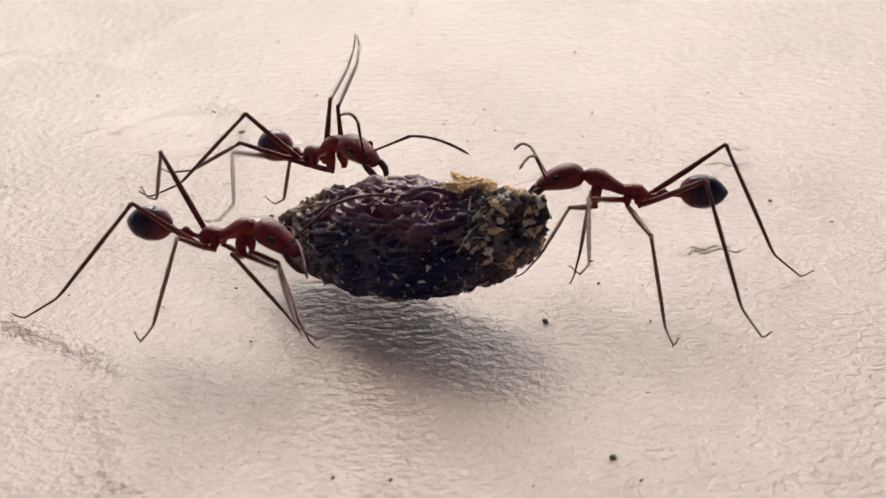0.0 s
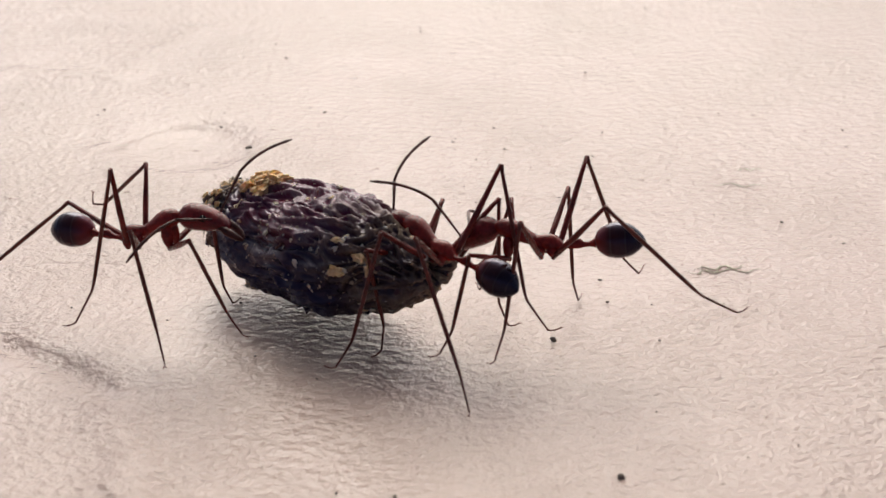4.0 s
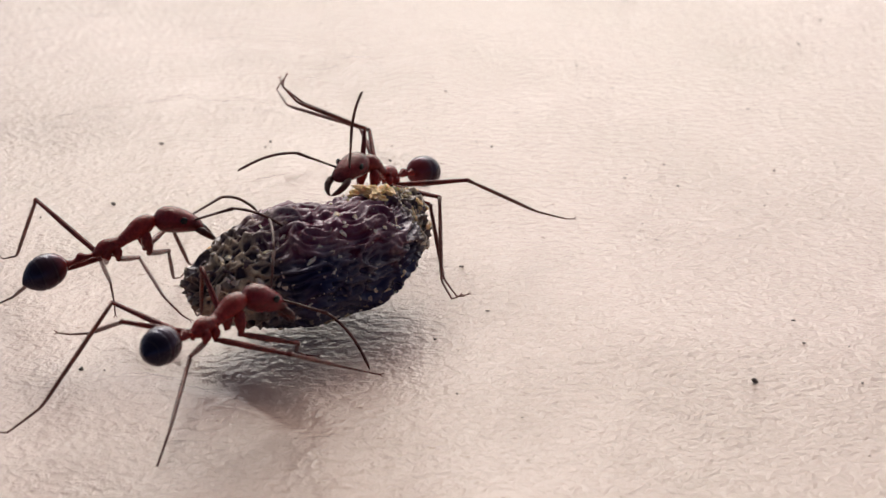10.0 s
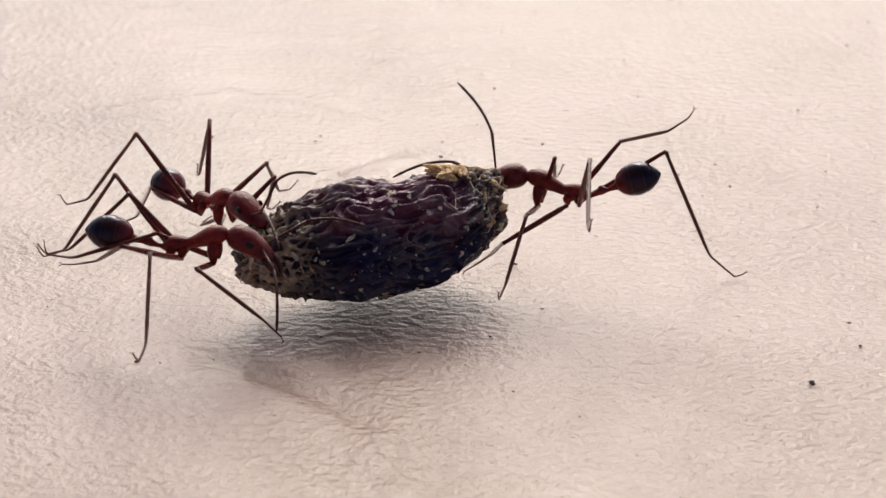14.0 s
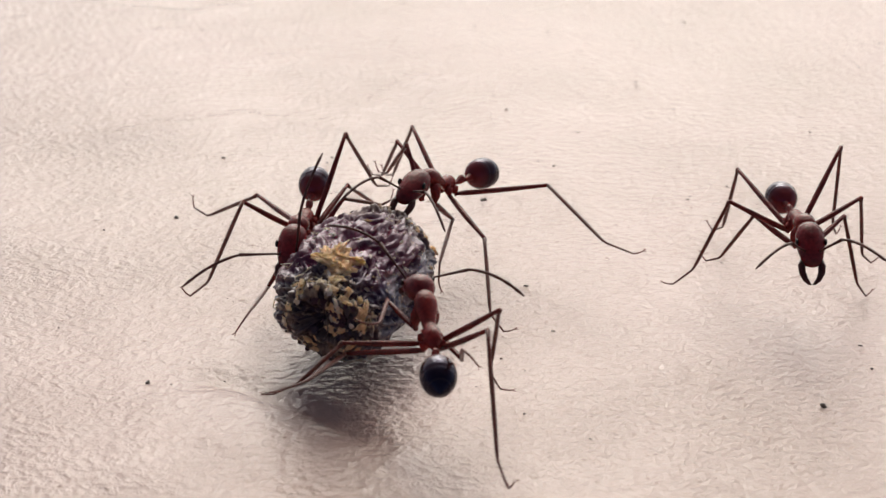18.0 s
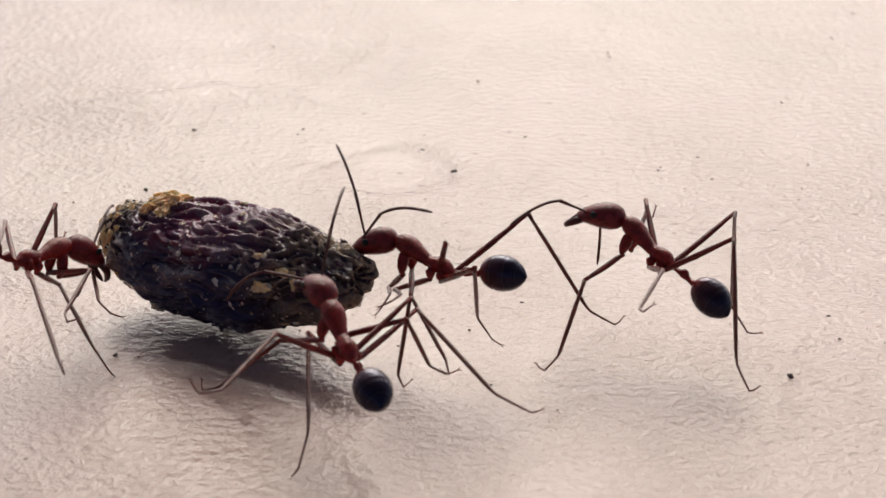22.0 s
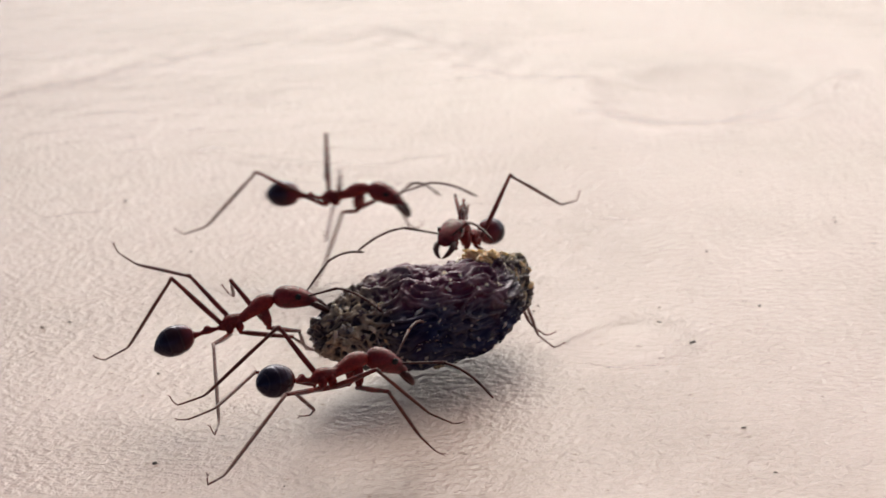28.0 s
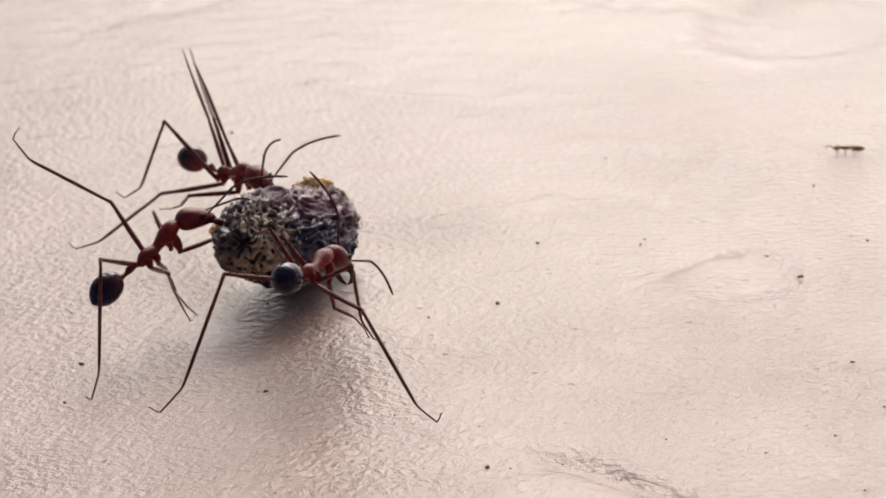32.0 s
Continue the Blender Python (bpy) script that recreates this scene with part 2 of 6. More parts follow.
# ---- floor ----
def build_floor():
    """One sheet, fine where the ants walk and coarser towards the horizon, with shallow swellings, dents and creases."""
    def axis(lo, hi, step, reach):
        inner = list(np.arange(lo, hi + step / 2, step))
        out, s, a, b = [], step, lo, hi
        left, right = [], []
        while b < reach:
            s *= 1.35
            a, b = a - s, b + s
            left.append(a), right.append(b)
        return np.array(left[::-1] + inner + right)

    gx, gy = axis(-75, 45, 0.5, 3000), axis(-40, 110, 0.5, 3000)
    X, Y = np.meshgrid(gx, gy)
    Z = np.zeros_like(X)
    rng = np.random.RandomState(4)
    near = np.exp(-(np.maximum(0, np.hypot(X + 15, Y - 30) - 90) / 40) ** 2)
    rippled = 0.5 + 1.8 / (1 + np.exp(np.clip((X + 12 + 0.25 * Y) / 5, -60, 60)))
    for wave, amp in ((38, 0.022), (17, 0.008), (8, 0.009), (3.6, 0.007), (1.7, 0.0045)):
        for _ in range(9):
            ang, ph = rng.uniform(0, math.pi), rng.uniform(0, 6.28)
            k = 2 * math.pi / (wave * rng.uniform(0.75, 1.3))
            Z += amp / 3 * (rippled if wave < 10 else 1) * np.sin(k * (X * math.cos(ang) + Y * math.sin(ang)) + ph)
    def dent(cx, cy, rx, ry, turn, depth, rim=0.0):
        c, s = math.cos(radians(turn)), math.sin(radians(turn))
        u, v = ((X - cx) * c + (Y - cy) * s) / rx, (-(X - cx) * s + (Y - cy) * c) / ry
        r = np.hypot(u, v)
        return -0.75 * depth / (1 + np.exp(np.clip((r - 1) * 7, -60, 60))) + rim * np.exp(-((r - 1) * 4) ** 2)
    def crease(points, wide, high):
        d = np.full_like(X, 1e9)
        for (ax, ay), (bx, by) in zip(points, points[1:]):
            ux, uy = bx - ax, by - ay
            s = np.clip(((X - ax) * ux + (Y - ay) * uy) / (ux * ux + uy * uy), 0, 1)
            d = np.minimum(d, np.hypot(X - ax - s * ux, Y - ay - s * uy))
        d += 0.35 * wide * np.sin(X * 1.9 + Y * 0.7) * np.sin(Y * 1.3)
        return high * np.exp(-((d / wide) ** 2))
    Z += dent(-14.2, 18.4, 3.6, 4.2, 0, 0.38, 0.12)
    Z += dent(-14.0, 70.0, 9.0, 9.5, 0, 0.85, 0.2)
    Z += crease([(-19.5, -5.0), (-16.7, -6.6), (-13.8, -8.6), (-12.3, -10.6)], 0.6, -0.31)
    Z += crease([(-12.3, -10.6), (-11.0, -14.5), (-9.6, -19.0)], 0.8, 0.22)
    Z += crease([(-18.5, 17.0), (-17.3, 18.9), (-15.2, 22.0)], 0.5, 0.15)
    Z += crease([(-22.5, 75.0), (-20.0, 64.0), (-16.6, 60.2), (-11.5, 61.2), (-7.5, 67.5), (-3.7, 74.0)], 1.2, 0.2)
    Z += crease([(-65.3, 72.0), (-58.0, 82.0), (-50.0, 90.0), (-40.5, 91.0), (-34.0, 85.0), (-28.0, 77.8), (-21.0, 76.2)], 2.2, -0.3)
    Z += crease([(-44.6, 54.0), (-38.5, 51.0), (-32.0, 50.0), (-30.0, 52.0)], 0.9, 0.14)
    Z += crease([(-31.0, 25.5), (-25.5, 29.2), (-20.0, 29.0), (-17.0, 38.0)], 1.2, 0.14)
    Z += dent(-17.0, -11.5, 5.0, 7.5, 20, -0.14, 0.0)
    Z *= near
    nx, ny = len(gx), len(gy)
    co = np.stack([X, Y, Z], -1).reshape(-1, 3) * MM
    idx = np.arange(nx * ny).reshape(ny, nx)
    quads = np.stack([idx[:-1, :-1], idx[:-1, 1:], idx[1:, 1:], idx[1:, :-1]], -1).reshape(-1, 4)
    me = bpy.data.meshes.new("floor")
    me.vertices.add(len(co)), me.loops.add(quads.size), me.polygons.add(len(quads))
    me.vertices.foreach_set("co", co.ravel())
    me.loops.foreach_set("vertex_index", quads.ravel())
    me.polygons.foreach_set("loop_start", np.arange(0, quads.size, 4))
    me.polygons.foreach_set("use_smooth", np.ones(len(quads), bool))
    me.update()
    me.materials.append(M_FLOOR)
    return tagged(new("floor", me), "glossy cream painted floor with shallow dents and specks", "floor", kind="structure")


floor = build_floor()


def pebble(name, size, mat, seed, flat=0.7):
    """A small uneven grain of about that size, in millimetres."""
    bm = bmesh.new()
    bmesh.ops.create_icosphere(bm, subdivisions=2, radius=size / 2 * MM)
    for v in bm.verts:
        v.co *= 1 + 0.7 * noise.noise(v.co / (size * MM) * 2.1 + Vector((seed * 3.7, 0, 0)))
        v.co.z *= flat
    return part(name, bm, mat)


# ---- grit on the floor ----
def build_grit():
    spots = [(4.3, -4.3, 0.26), (7.0, -16.1, 0.29), (-1.3, 19.5, 0.16), (0.6, 21.8, 0.13), (5.0, 31.4, 0.13), (-11.3, 33.0, 0.15), (6.0, 21.4, 0.11), (8.5, -4.1, 0.10), (1.3, 18.6, 0.15), (-1.2, 20.0, 0.12), (-11.2, 18.0, 0.18), (-22.3, -5.7, 0.20), (14.1, 9.4, 0.14), (-33.6, 1.6, 0.21), (-24.8, 22.5, 0.21), (-19.4, 23.5, 0.13), (-25.3, 13.5, 0.20), (-43.1, 4.2, 0.23), (-11.1, 18.1, 0.19), (-0.0, 17.1, 0.09), (-19.5, 22.6, 0.10)]
    for k, (x, y, size) in enumerate(spots):
        ob = pebble("grain", size, M_GRIT, k)
        ob.matrix_world = pose(x * MM, y * MM, size * 0.18 * MM, 0, 0, 47 * k)
        tagged(ob, "tiny dark grain of dirt lying on the floor", "dirt grain", "dirt grains on the floor")
    rng = random.Random(7)
    bm = bmesh.new()
    for k in range(620):
        x, y, s = rng.uniform(-75, 45), rng.uniform(-38, 100), rng.choice((0.05, 0.06, 0.08, 0.1, 0.14)) * rng.uniform(0.7, 1.2)
        bmesh.ops.create_icosphere(bm, subdivisions=1, radius=s / 2 * MM, matrix=pose(x * MM, y * MM, s * 0.1 * MM, 0, 0, rng.uniform(0, 360)) @ Matrix.Diagonal((rng.uniform(0.8, 2.2), 1, 0.6, 1)))
    tagged(part("grit", bm, M_GRIT), "fine brown dust specks scattered over the floor", "dirt", kind="stuff")
    # pale scuffs and pencil-thin dark scratches
    for k, (x, y, length, turn, wide) in enumerate([(11.2, 3.8, 2.0, 10, 0.12), (11.6, 3.5, 2.6, 4, 0.09), (10.6, 3.3, 1.6, 14, 0.08), (12.4, 14.2, 2.6, -4, 0.07), (13.0, 16.4, 1.3, 3, 0.06), (-18.0, 17.5, 2.4, 48, 0.07)]):
        bm = bmesh.new()
        n = 9
        tube(bm, [(length * (i / (n - 1) - 0.5), 0.25 * math.sin(i * 1.7 + k), 0.0) for i in range(n)], [wide * (0.15 + math.sin(math.pi * i / (n - 1)) * (0.6 + 0.4 * math.sin(3.1 * i + k))) for i in range(n)], 6)
        ob = part("scuff_mark", bm, M_SCUFF)
        ob.matrix_world = pose(x * MM, y * MM, 0.02 * MM, 0, 0, turn) @ Matrix.Diagonal((1, 1, 0.12, 1))
        tagged(ob, "thin grey-brown scuff on the cream floor", "scuff mark", "scuff marks on the floor")


M_SCUFF = crumb_material("scuff_grey", (0.3, 0.25, 0.175), (0.48, 0.41, 0.29))
build_grit()


# ---- the seed ----
SEED_A, SEED_B, SEED_C = 6.0, 2.87, 2.42


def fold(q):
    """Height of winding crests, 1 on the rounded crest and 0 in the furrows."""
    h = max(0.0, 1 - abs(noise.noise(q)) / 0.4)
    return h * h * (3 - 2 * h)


def seed_surface(u, ang, lift=0.0):
    """A place on the seed, its normal and how pale its skin is, from dryness and from painted crest highlights: u along
    it from -1 (stalk end) to 1 (torn end), and the angle round it.
    """
    w = min(abs(u), 1.0)
    r = 0.29 + 0.71 * (1 - w**1.9) ** 0.8 if u < 0 else 0.41 + 0.59 * (1 - w**2.4) ** 0.75
    c, s = math.cos(ang), math.sin(ang)
    p = Vector((SEED_A * u, SEED_B * r * c, SEED_C * r * s))
    # lengthwise folds over the middle, a crumpled net towards the stalk, knobs at the torn rim
    stalk, torn = min(1.0, max(0.0, (-u - 0.4) / 0.3)), min(1.0, max(0.0, (u - 0.72) / 0.2))
    along = p.x * 0.13 - 0.3 * max(0.0, -p.x - 2.8) * min(1.0, max(0.2, 0.6 - 0.4 * p.y)) + 0.3 * max(0.0, p.x - 4.2)
    wob = Vector((0, noise.noise(p * 0.7), noise.noise(p * 0.7 + Vector((0, 0, 5)))))
    q = Vector((along, p.y * 0.8, p.z * 0.8)) + 0.4 * wob
    one, two, three = fold(q * 1.1), fold(q * 2.5 + Vector((3, 0, 0))), fold(q * (4.2 - 0.9 * stalk) + Vector((0, 7, 0)))
    ridge = -0.36 + 0.26 * noise.noise(p * 0.42 + Vector((9, 0, 0))) + 0.16 * one + 0.22 * two + 0.13 * three - 0.04 * stalk
    ridge += 0.1 * torn * noise.noise(p * 2.2)
    n = Vector((p.x / SEED_A ** 2, p.y / SEED_B ** 2, p.z / SEED_C ** 2)).normalized()
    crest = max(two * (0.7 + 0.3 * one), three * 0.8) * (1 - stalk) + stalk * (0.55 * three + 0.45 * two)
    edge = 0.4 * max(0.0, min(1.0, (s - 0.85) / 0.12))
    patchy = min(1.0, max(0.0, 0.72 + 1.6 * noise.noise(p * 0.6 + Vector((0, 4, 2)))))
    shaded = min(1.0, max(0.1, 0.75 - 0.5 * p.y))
    # dried pale near the stalk; over the middle, highlights painted on the crests
    dry_lit = max(0.95 * stalk * shaded * min(1.0, 0.35 + patchy), (0.3 + max(0.0, edge - 0.1)) * patchy) * min(1.0, max(0.0, (crest - 0.4 + 0.14 * stalk) / 0.25))
    # the ends bend sideways, and the torn end rises
    bend = Vector((0, -1.24, 0.1)) if u < 0 else Vector((0, 1.08, 0.74))
    return p + n * (ridge + lift) + bend * w * w, n, dry_lit


def build_seed():
    root = tagged(new("seed_pod"), "wrinkled purple-black dried fruit with yellow pulp at its torn end", "dried fruit")
    bm = bmesh.new()
    around, body = 240, []
    for i in range(261):
        ring = [seed_surface(-1 + 2 * i / 260, 2 * math.pi * k / around) for k in range(around)]
        body.append([(v[0], v[2]) for v in ring])

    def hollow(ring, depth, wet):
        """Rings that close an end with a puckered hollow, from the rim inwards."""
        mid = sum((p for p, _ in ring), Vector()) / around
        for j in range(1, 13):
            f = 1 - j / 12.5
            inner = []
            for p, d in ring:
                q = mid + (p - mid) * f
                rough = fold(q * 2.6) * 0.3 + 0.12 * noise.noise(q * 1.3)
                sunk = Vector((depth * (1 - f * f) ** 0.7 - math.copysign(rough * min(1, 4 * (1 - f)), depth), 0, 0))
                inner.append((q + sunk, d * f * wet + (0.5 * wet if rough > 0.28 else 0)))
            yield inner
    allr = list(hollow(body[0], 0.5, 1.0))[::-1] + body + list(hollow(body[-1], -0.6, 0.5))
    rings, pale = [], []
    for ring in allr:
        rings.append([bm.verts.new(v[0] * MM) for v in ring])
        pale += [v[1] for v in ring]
    skin(bm, rings)
    coat = part("skin", bm, M_SEED, root, "leathery wrinkled purple-black skin with pale flecks")
    dry_lit_mask = coat.data.attributes.new("dry_lit_crest", "FLOAT", "POINT")
    dry_lit_mask.data.foreach_set("value", pale + [0.5] * (len(coat.data.vertices) - len(pale)))
    rng = random.Random(3)
    torn_mid = sum((p for p, _ in body[-1]), Vector()) / around

    def lump(name, u, ang, size, mat, flat, label="", sink=0.02, inward=0.0):
        bm = bmesh.new()
        bmesh.ops.create_icosphere(bm, subdivisions=3 if size > 0.45 else 2, radius=size / 2 * MM)
        off, long = Vector((rng.uniform(0, 50), 0, 0)), rng.uniform(0.8, 1.9)
        for v in bm.verts:
            d = v.co.normalized()
            v.co *= 1 + 0.8 * noise.noise(d * 1.6 + off) + 0.55 * noise.noise(d * 3.4 + off)
            v.co.x *= long
            v.co.y /= long
            v.co.z *= flat
        ob = part(name, bm, mat, root, label, smooth=size < 0.12)
        p, n, _ = seed_surface(u, ang, sink)
        if inward:
            p, n = p.lerp(torn_mid, inward) - Vector((0.6 * inward, 0, 0)), Vector((1, 0, 0))
        ob.matrix_local = Matrix.Translation(p * MM) @ n.to_track_quat("Z", "Y").to_matrix().to_4x4() @ pose(0, 0, 0, 0, 0, rng.uniform(0, 360))
        return ob
    # yellow pulp: a knob on the crown near the torn end, bits round the torn rim, a patch on the side near the stalk
    for k in range(14):
        lump("pulp_flake", min(rng.gauss(0.56, 0.07), 0.9), rng.gauss(math.pi / 2 - 0.04, 0.12), rng.uniform(0.35, 0.85), M_PULP, rng.uniform(0.4, 0.6), "crumbly yellow pulp" if k == 0 else "", 0.12)
    for k in range(18):
        lump("pulp_flake", rng.uniform(0.8, 0.97), rng.uniform(-0.7, 2.4), rng.uniform(0.2, 0.5), M_PULP, 0.4)
    for k in range(4):
        lump("pulp_flake", rng.gauss(-0.7, 0.07), rng.gauss(0.3, 0.2), rng.uniform(0.25, 0.55), M_PULP, 0.65)
    for u, a in ((0.03, 4.25), (0.08, 4.3), (-0.3, 4.5)):
        lump("pulp_flake", u, a, 0.5, M_PULP, 0.5)
    # grains and chaff crusted round the torn end and the stalk
    for k in range(90):
        lump("crust_grain", rng.uniform(0.8, 0.99), rng.uniform(0, 6.283), rng.uniform(0.14, 0.4), rng.choice((M_CRUMB, M_PULP, M_RIND)), 0.5)
    for k in range(44):
        lump("crust_grain", 1.0, rng.uniform(-1.1, 1.9), rng.uniform(0.14, 0.45), rng.choice((M_CRUMB, M_PULP, M_RIND, M_RIND)), 0.6, "", 0.0, rng.uniform(0.1, 0.8))
    for k in range(30):
        lump("crust_grain", rng.uniform(-0.98, -0.6), rng.gauss(1.4, 1.3), rng.uniform(0.14, 0.34), rng.choice((M_CRUMB, M_RIND)), 0.4)
    for k in range(300):
        lump("pale_fleck", rng.uniform(-0.85, 0.85), rng.uniform(0, 6.283), 0.07 + 0.24 * rng.random() ** 3, M_CRUMB, 0.4, "", 0.0)
    for k in range(14):
        lump("pale_fleck", rng.uniform(-0.6, 0.75), rng.uniform(0, 6.283), rng.uniform(0.2, 0.36), rng.choice((M_CRUMB, M_PULP)), 0.4, "", 0.0)
    for u, a in ((-0.1, -1.5), (0.1, -1.35), (0.55, -1.0)):
        lump("pale_fleck", u, a, 0.5, M_CRUMB, 0.5)
    # loose fibres and chaff standing off the skin
    for k in range(30):
        u, a = rng.choice((rng.uniform(0.75, 0.97), rng.uniform(0.55, 0.97), rng.uniform(-0.97, -0.55))), rng.uniform(0, 6.283)
        du, da = rng.uniform(-0.16, 0.16), rng.uniform(-0.5, 0.5)
        bm = bmesh.new()
        pts = [seed_surface(max(-0.98, min(0.98, u + du * s)), a + da * s + 0.15 * math.sin(5 * s + k), 0.02 + 0.18 * math.sin(math.pi * s) * rng.uniform(0.2, 1))[0] for s in (0, 0.25, 0.5, 0.75, 1)]
        tube(bm, pts, [0.01, 0.022, 0.026, 0.022, 0.008], 5)
        part("fibre", bm, M_CRUMB, root)
    return root


seed_pod = build_seed()

# ---- the ants ----
NECK, WAIST = (1.35, 0.0, 0.35), (-1.4, 0.0, -0.3)
HIPS = {"L1": (0.78, 0.3, -0.72), "L2": (-0.5, 0.32, -0.56), "L3": (-0.98, 0.3, -0.54)}
LEG_SIZES = {"1": (2.6, 4.4), "2": (3.3, 5.4), "3": (4.2, 6.8)}  # thigh, shin with foot
STANCE = {"1": (3.3, 2.7), "2": (-0.4, 4.2), "3": (-4.6, 3.4)}
LEGS = ("L1", "L2", "L3", "R1", "R2", "R3")


def mirrored(p, leg):
    return (p[0], -p[1] if leg[0] == "R" else p[1], *p[2:])


def build_ant(label):
    root = tagged(new("ant"), label, "ant", "red ants round the dried fruit")
    bm = bmesh.new()
    loft(bm, [(1.5, 0, 0.36, 0.1, 0.1), (1.4, 0, 0.37, 0.15, 0.14), (1.3, 0, 0.36, 0.25, 0.24), (1.15, 0, 0.34, 0.37, 0.34), (0.92, 0, 0.3, 0.44, 0.4), (0.66, 0, 0.25, 0.45, 0.41), (0.42, 0, 0.17, 0.41, 0.37), (0.2, 0, 0.07, 0.34, 0.31), (0.0, 0, -0.02, 0.29, 0.27), (-0.16, 0, -0.09, 0.27, 0.25),
              (-0.24, 0, -0.12, 0.25, 0.23), (-0.34, 0, -0.14, 0.28, 0.26), (-0.55, 0, -0.16, 0.33, 0.32), (-0.8, 0, -0.17, 0.35, 0.35), (-1.02, 0, -0.2, 0.33, 0.34), (-1.18, 0, -0.26, 0.26, 0.26), (-1.32, 0, -0.31, 0.16, 0.15), (-1.44, 0, -0.32, 0.09, 0.08)], 22)
    part("thorax", bm, M_BODY, root, "rust-red waisted thorax")
    # the front coxa hangs long and loose, the other two are short and close together
    for x, y, z, r, drop, slant in ((0.8, 0.27, -0.02, 0.24, 0.82, 0.04), (-0.46, 0.22, -0.24, 0.21, 0.44, -0.04), (-0.94, 0.22, -0.26, 0.22, 0.4, -0.06)):
        for s in (1, -1):
            bm = bmesh.new()
            tube(bm, [(x + 0.03, s * (y - 0.12), z + 0.2), (x + 0.02, s * y, z), (x, s * (y + 0.06), z - drop * 0.3), (x + slant * 0.5, s * (y + 0.09), z - drop * 0.62), (x + slant, s * (y + 0.07), z - drop * 0.9), (x + slant, s * (y + 0.06), z - drop)], [r * 0.55, r * 0.85, r, r * 0.85, r * 0.5, r * 0.3], 10)
            part("coxa", bm, M_BODY, root)
    # head, jaws, eyes, feelers
    bm = bmesh.new()
    loft(bm, [(-0.12, 0, 0.0, 0.1, 0.1), (-0.02, 0, 0.0, 0.16, 0.16), (0.06, 0, 0.01, 0.3, 0.29), (0.2, 0, 0.02, 0.46, 0.43), (0.45, 0, 0.02, 0.57, 0.53), (0.75, 0, 0.0, 0.61, 0.55), (1.05, 0, -0.05, 0.6, 0.51), (1.35, 0, -0.12, 0.56, 0.44), (1.6, 0, -0.19, 0.5, 0.36), (1.8, 0, -0.26, 0.43, 0.28), (1.95, 0, -0.32, 0.34, 0.2), (2.03, 0, -0.35, 0.2, 0.1)], 24)
    head = part("head", bm, M_HEAD, root, "broad brownish-red head")
    head.matrix_local = Matrix.Translation(Vector(NECK) * MM)
    feelers = []
    for s in (1, -1):
        bm = bmesh.new()
        tube(bm, [(1.66, s * 0.34, -0.34), (1.92, s * 0.42, -0.46), (2.16, s * 0.4, -0.62), (2.36, s * 0.28, -0.8), (2.48, s * 0.12, -0.93), (2.5, s * 0.02, -0.99)], [0.13, 0.16, 0.15, 0.12, 0.07, 0.02], 10)
        part("mandible", bm, M_JAW, head, "dark curved jaw")
        bm = bmesh.new()
        loft(bm, egg(0.95, 1.25, 0.07, 0.15, 0, 7), 10)
        eye = part("eye", bm, M_EYE, head, "black oval eye")
        eye.matrix_local = pose(0, s * 0.6 * MM, 0.12 * MM)
        bm = bmesh.new()
        tube(bm, [(0, 0, 0), (0.2, 0, 0.1), (1.0, 0, 0.42), (1.75, 0, 0.72)], [0.06, 0.045, 0.055, 0.075], 8)
        whip = [(1.75 + 2.55 * i / 9, 0, 0.72 * (1 - (i / 9) ** 1.6) + 0.1 * math.sin(math.pi * i / 9)) for i in range(10)]
        tube(bm, whip, [0.055] + [0.058 + 0.008 * (i % 2) for i in range(8)] + [0.03], 8)
        feeler = part("antenna", bm, M_FEELER, head, "thin elbowed antenna")
        feelers.append(feeler)
    # waist and gaster
    bm = bmesh.new()
    loft(bm, [(0.08, 0, 0, 0.1, 0.1), (-0.15, 0, 0.01, 0.1, 0.09), (-0.32, 0, 0.05, 0.12, 0.13), (-0.46, 0, 0.11, 0.16, 0.21), (-0.6, 0, 0.12, 0.16, 0.2), (-0.74, 0, 0.07, 0.11, 0.11), (-0.9, 0, 0.07, 0.1, 0.1), (-1.06, 0, 0.1, 0.14, 0.14), (-1.2, 0, 0.13, 0.2, 0.2), (-1.32, 0, 0.15, 0.16, 0.16)], 14)
    petiole = part("petiole", bm, M_BODY, root, "knobbed red waist")
    petiole.matrix_local = Matrix.Translation(Vector(WAIST) * MM)
    bm = bmesh.new()
    plates = []
    for k in range(45):
        # widest before the middle, drawn to a point behind
        u = math.cos(math.pi * k / 44) * 0.99
        x, y, z, ry = -2.15 + u, 0.0, 0.2 - 0.06 * u * u * (u < 0), 0.7 * (1 - u * u) ** (0.5 if u > 0.1 else 0.5 + 0.28 * min(1.0, 0.1 - u)) * (1 + 0.05 * u)
        rz = ry * 1.02
        seam = 1 - 0.035 * sum(math.exp(-((x - e) / 0.035) ** 2) for e in (-2.78, -2.36, -1.85))
        plates.append((x, y, z, ry * seam, rz * seam))
    loft(bm, plates, 28)
    part("gaster", bm, M_GASTER, petiole, "shiny black egg-shaped abdomen, reddish in front")
    limbs = {}
    for leg in LEGS:
        l1, l2 = LEG_SIZES[leg[1]]
        bm = bmesh.new()
        tube(bm, [(0, 0, 0), (0.18, 0, 0), (0.4, 0, 0.0), (0.5 * l1, 0, 0.02), (0.88 * l1, 0, 0), (l1, 0, 0)], [0.11, 0.09, 0.12, 0.125, 0.09, 0.085], 8)
        thigh = part("leg", bm, M_LEG, root)
        bm = bmesh.new()
        k = 0.055 * l2
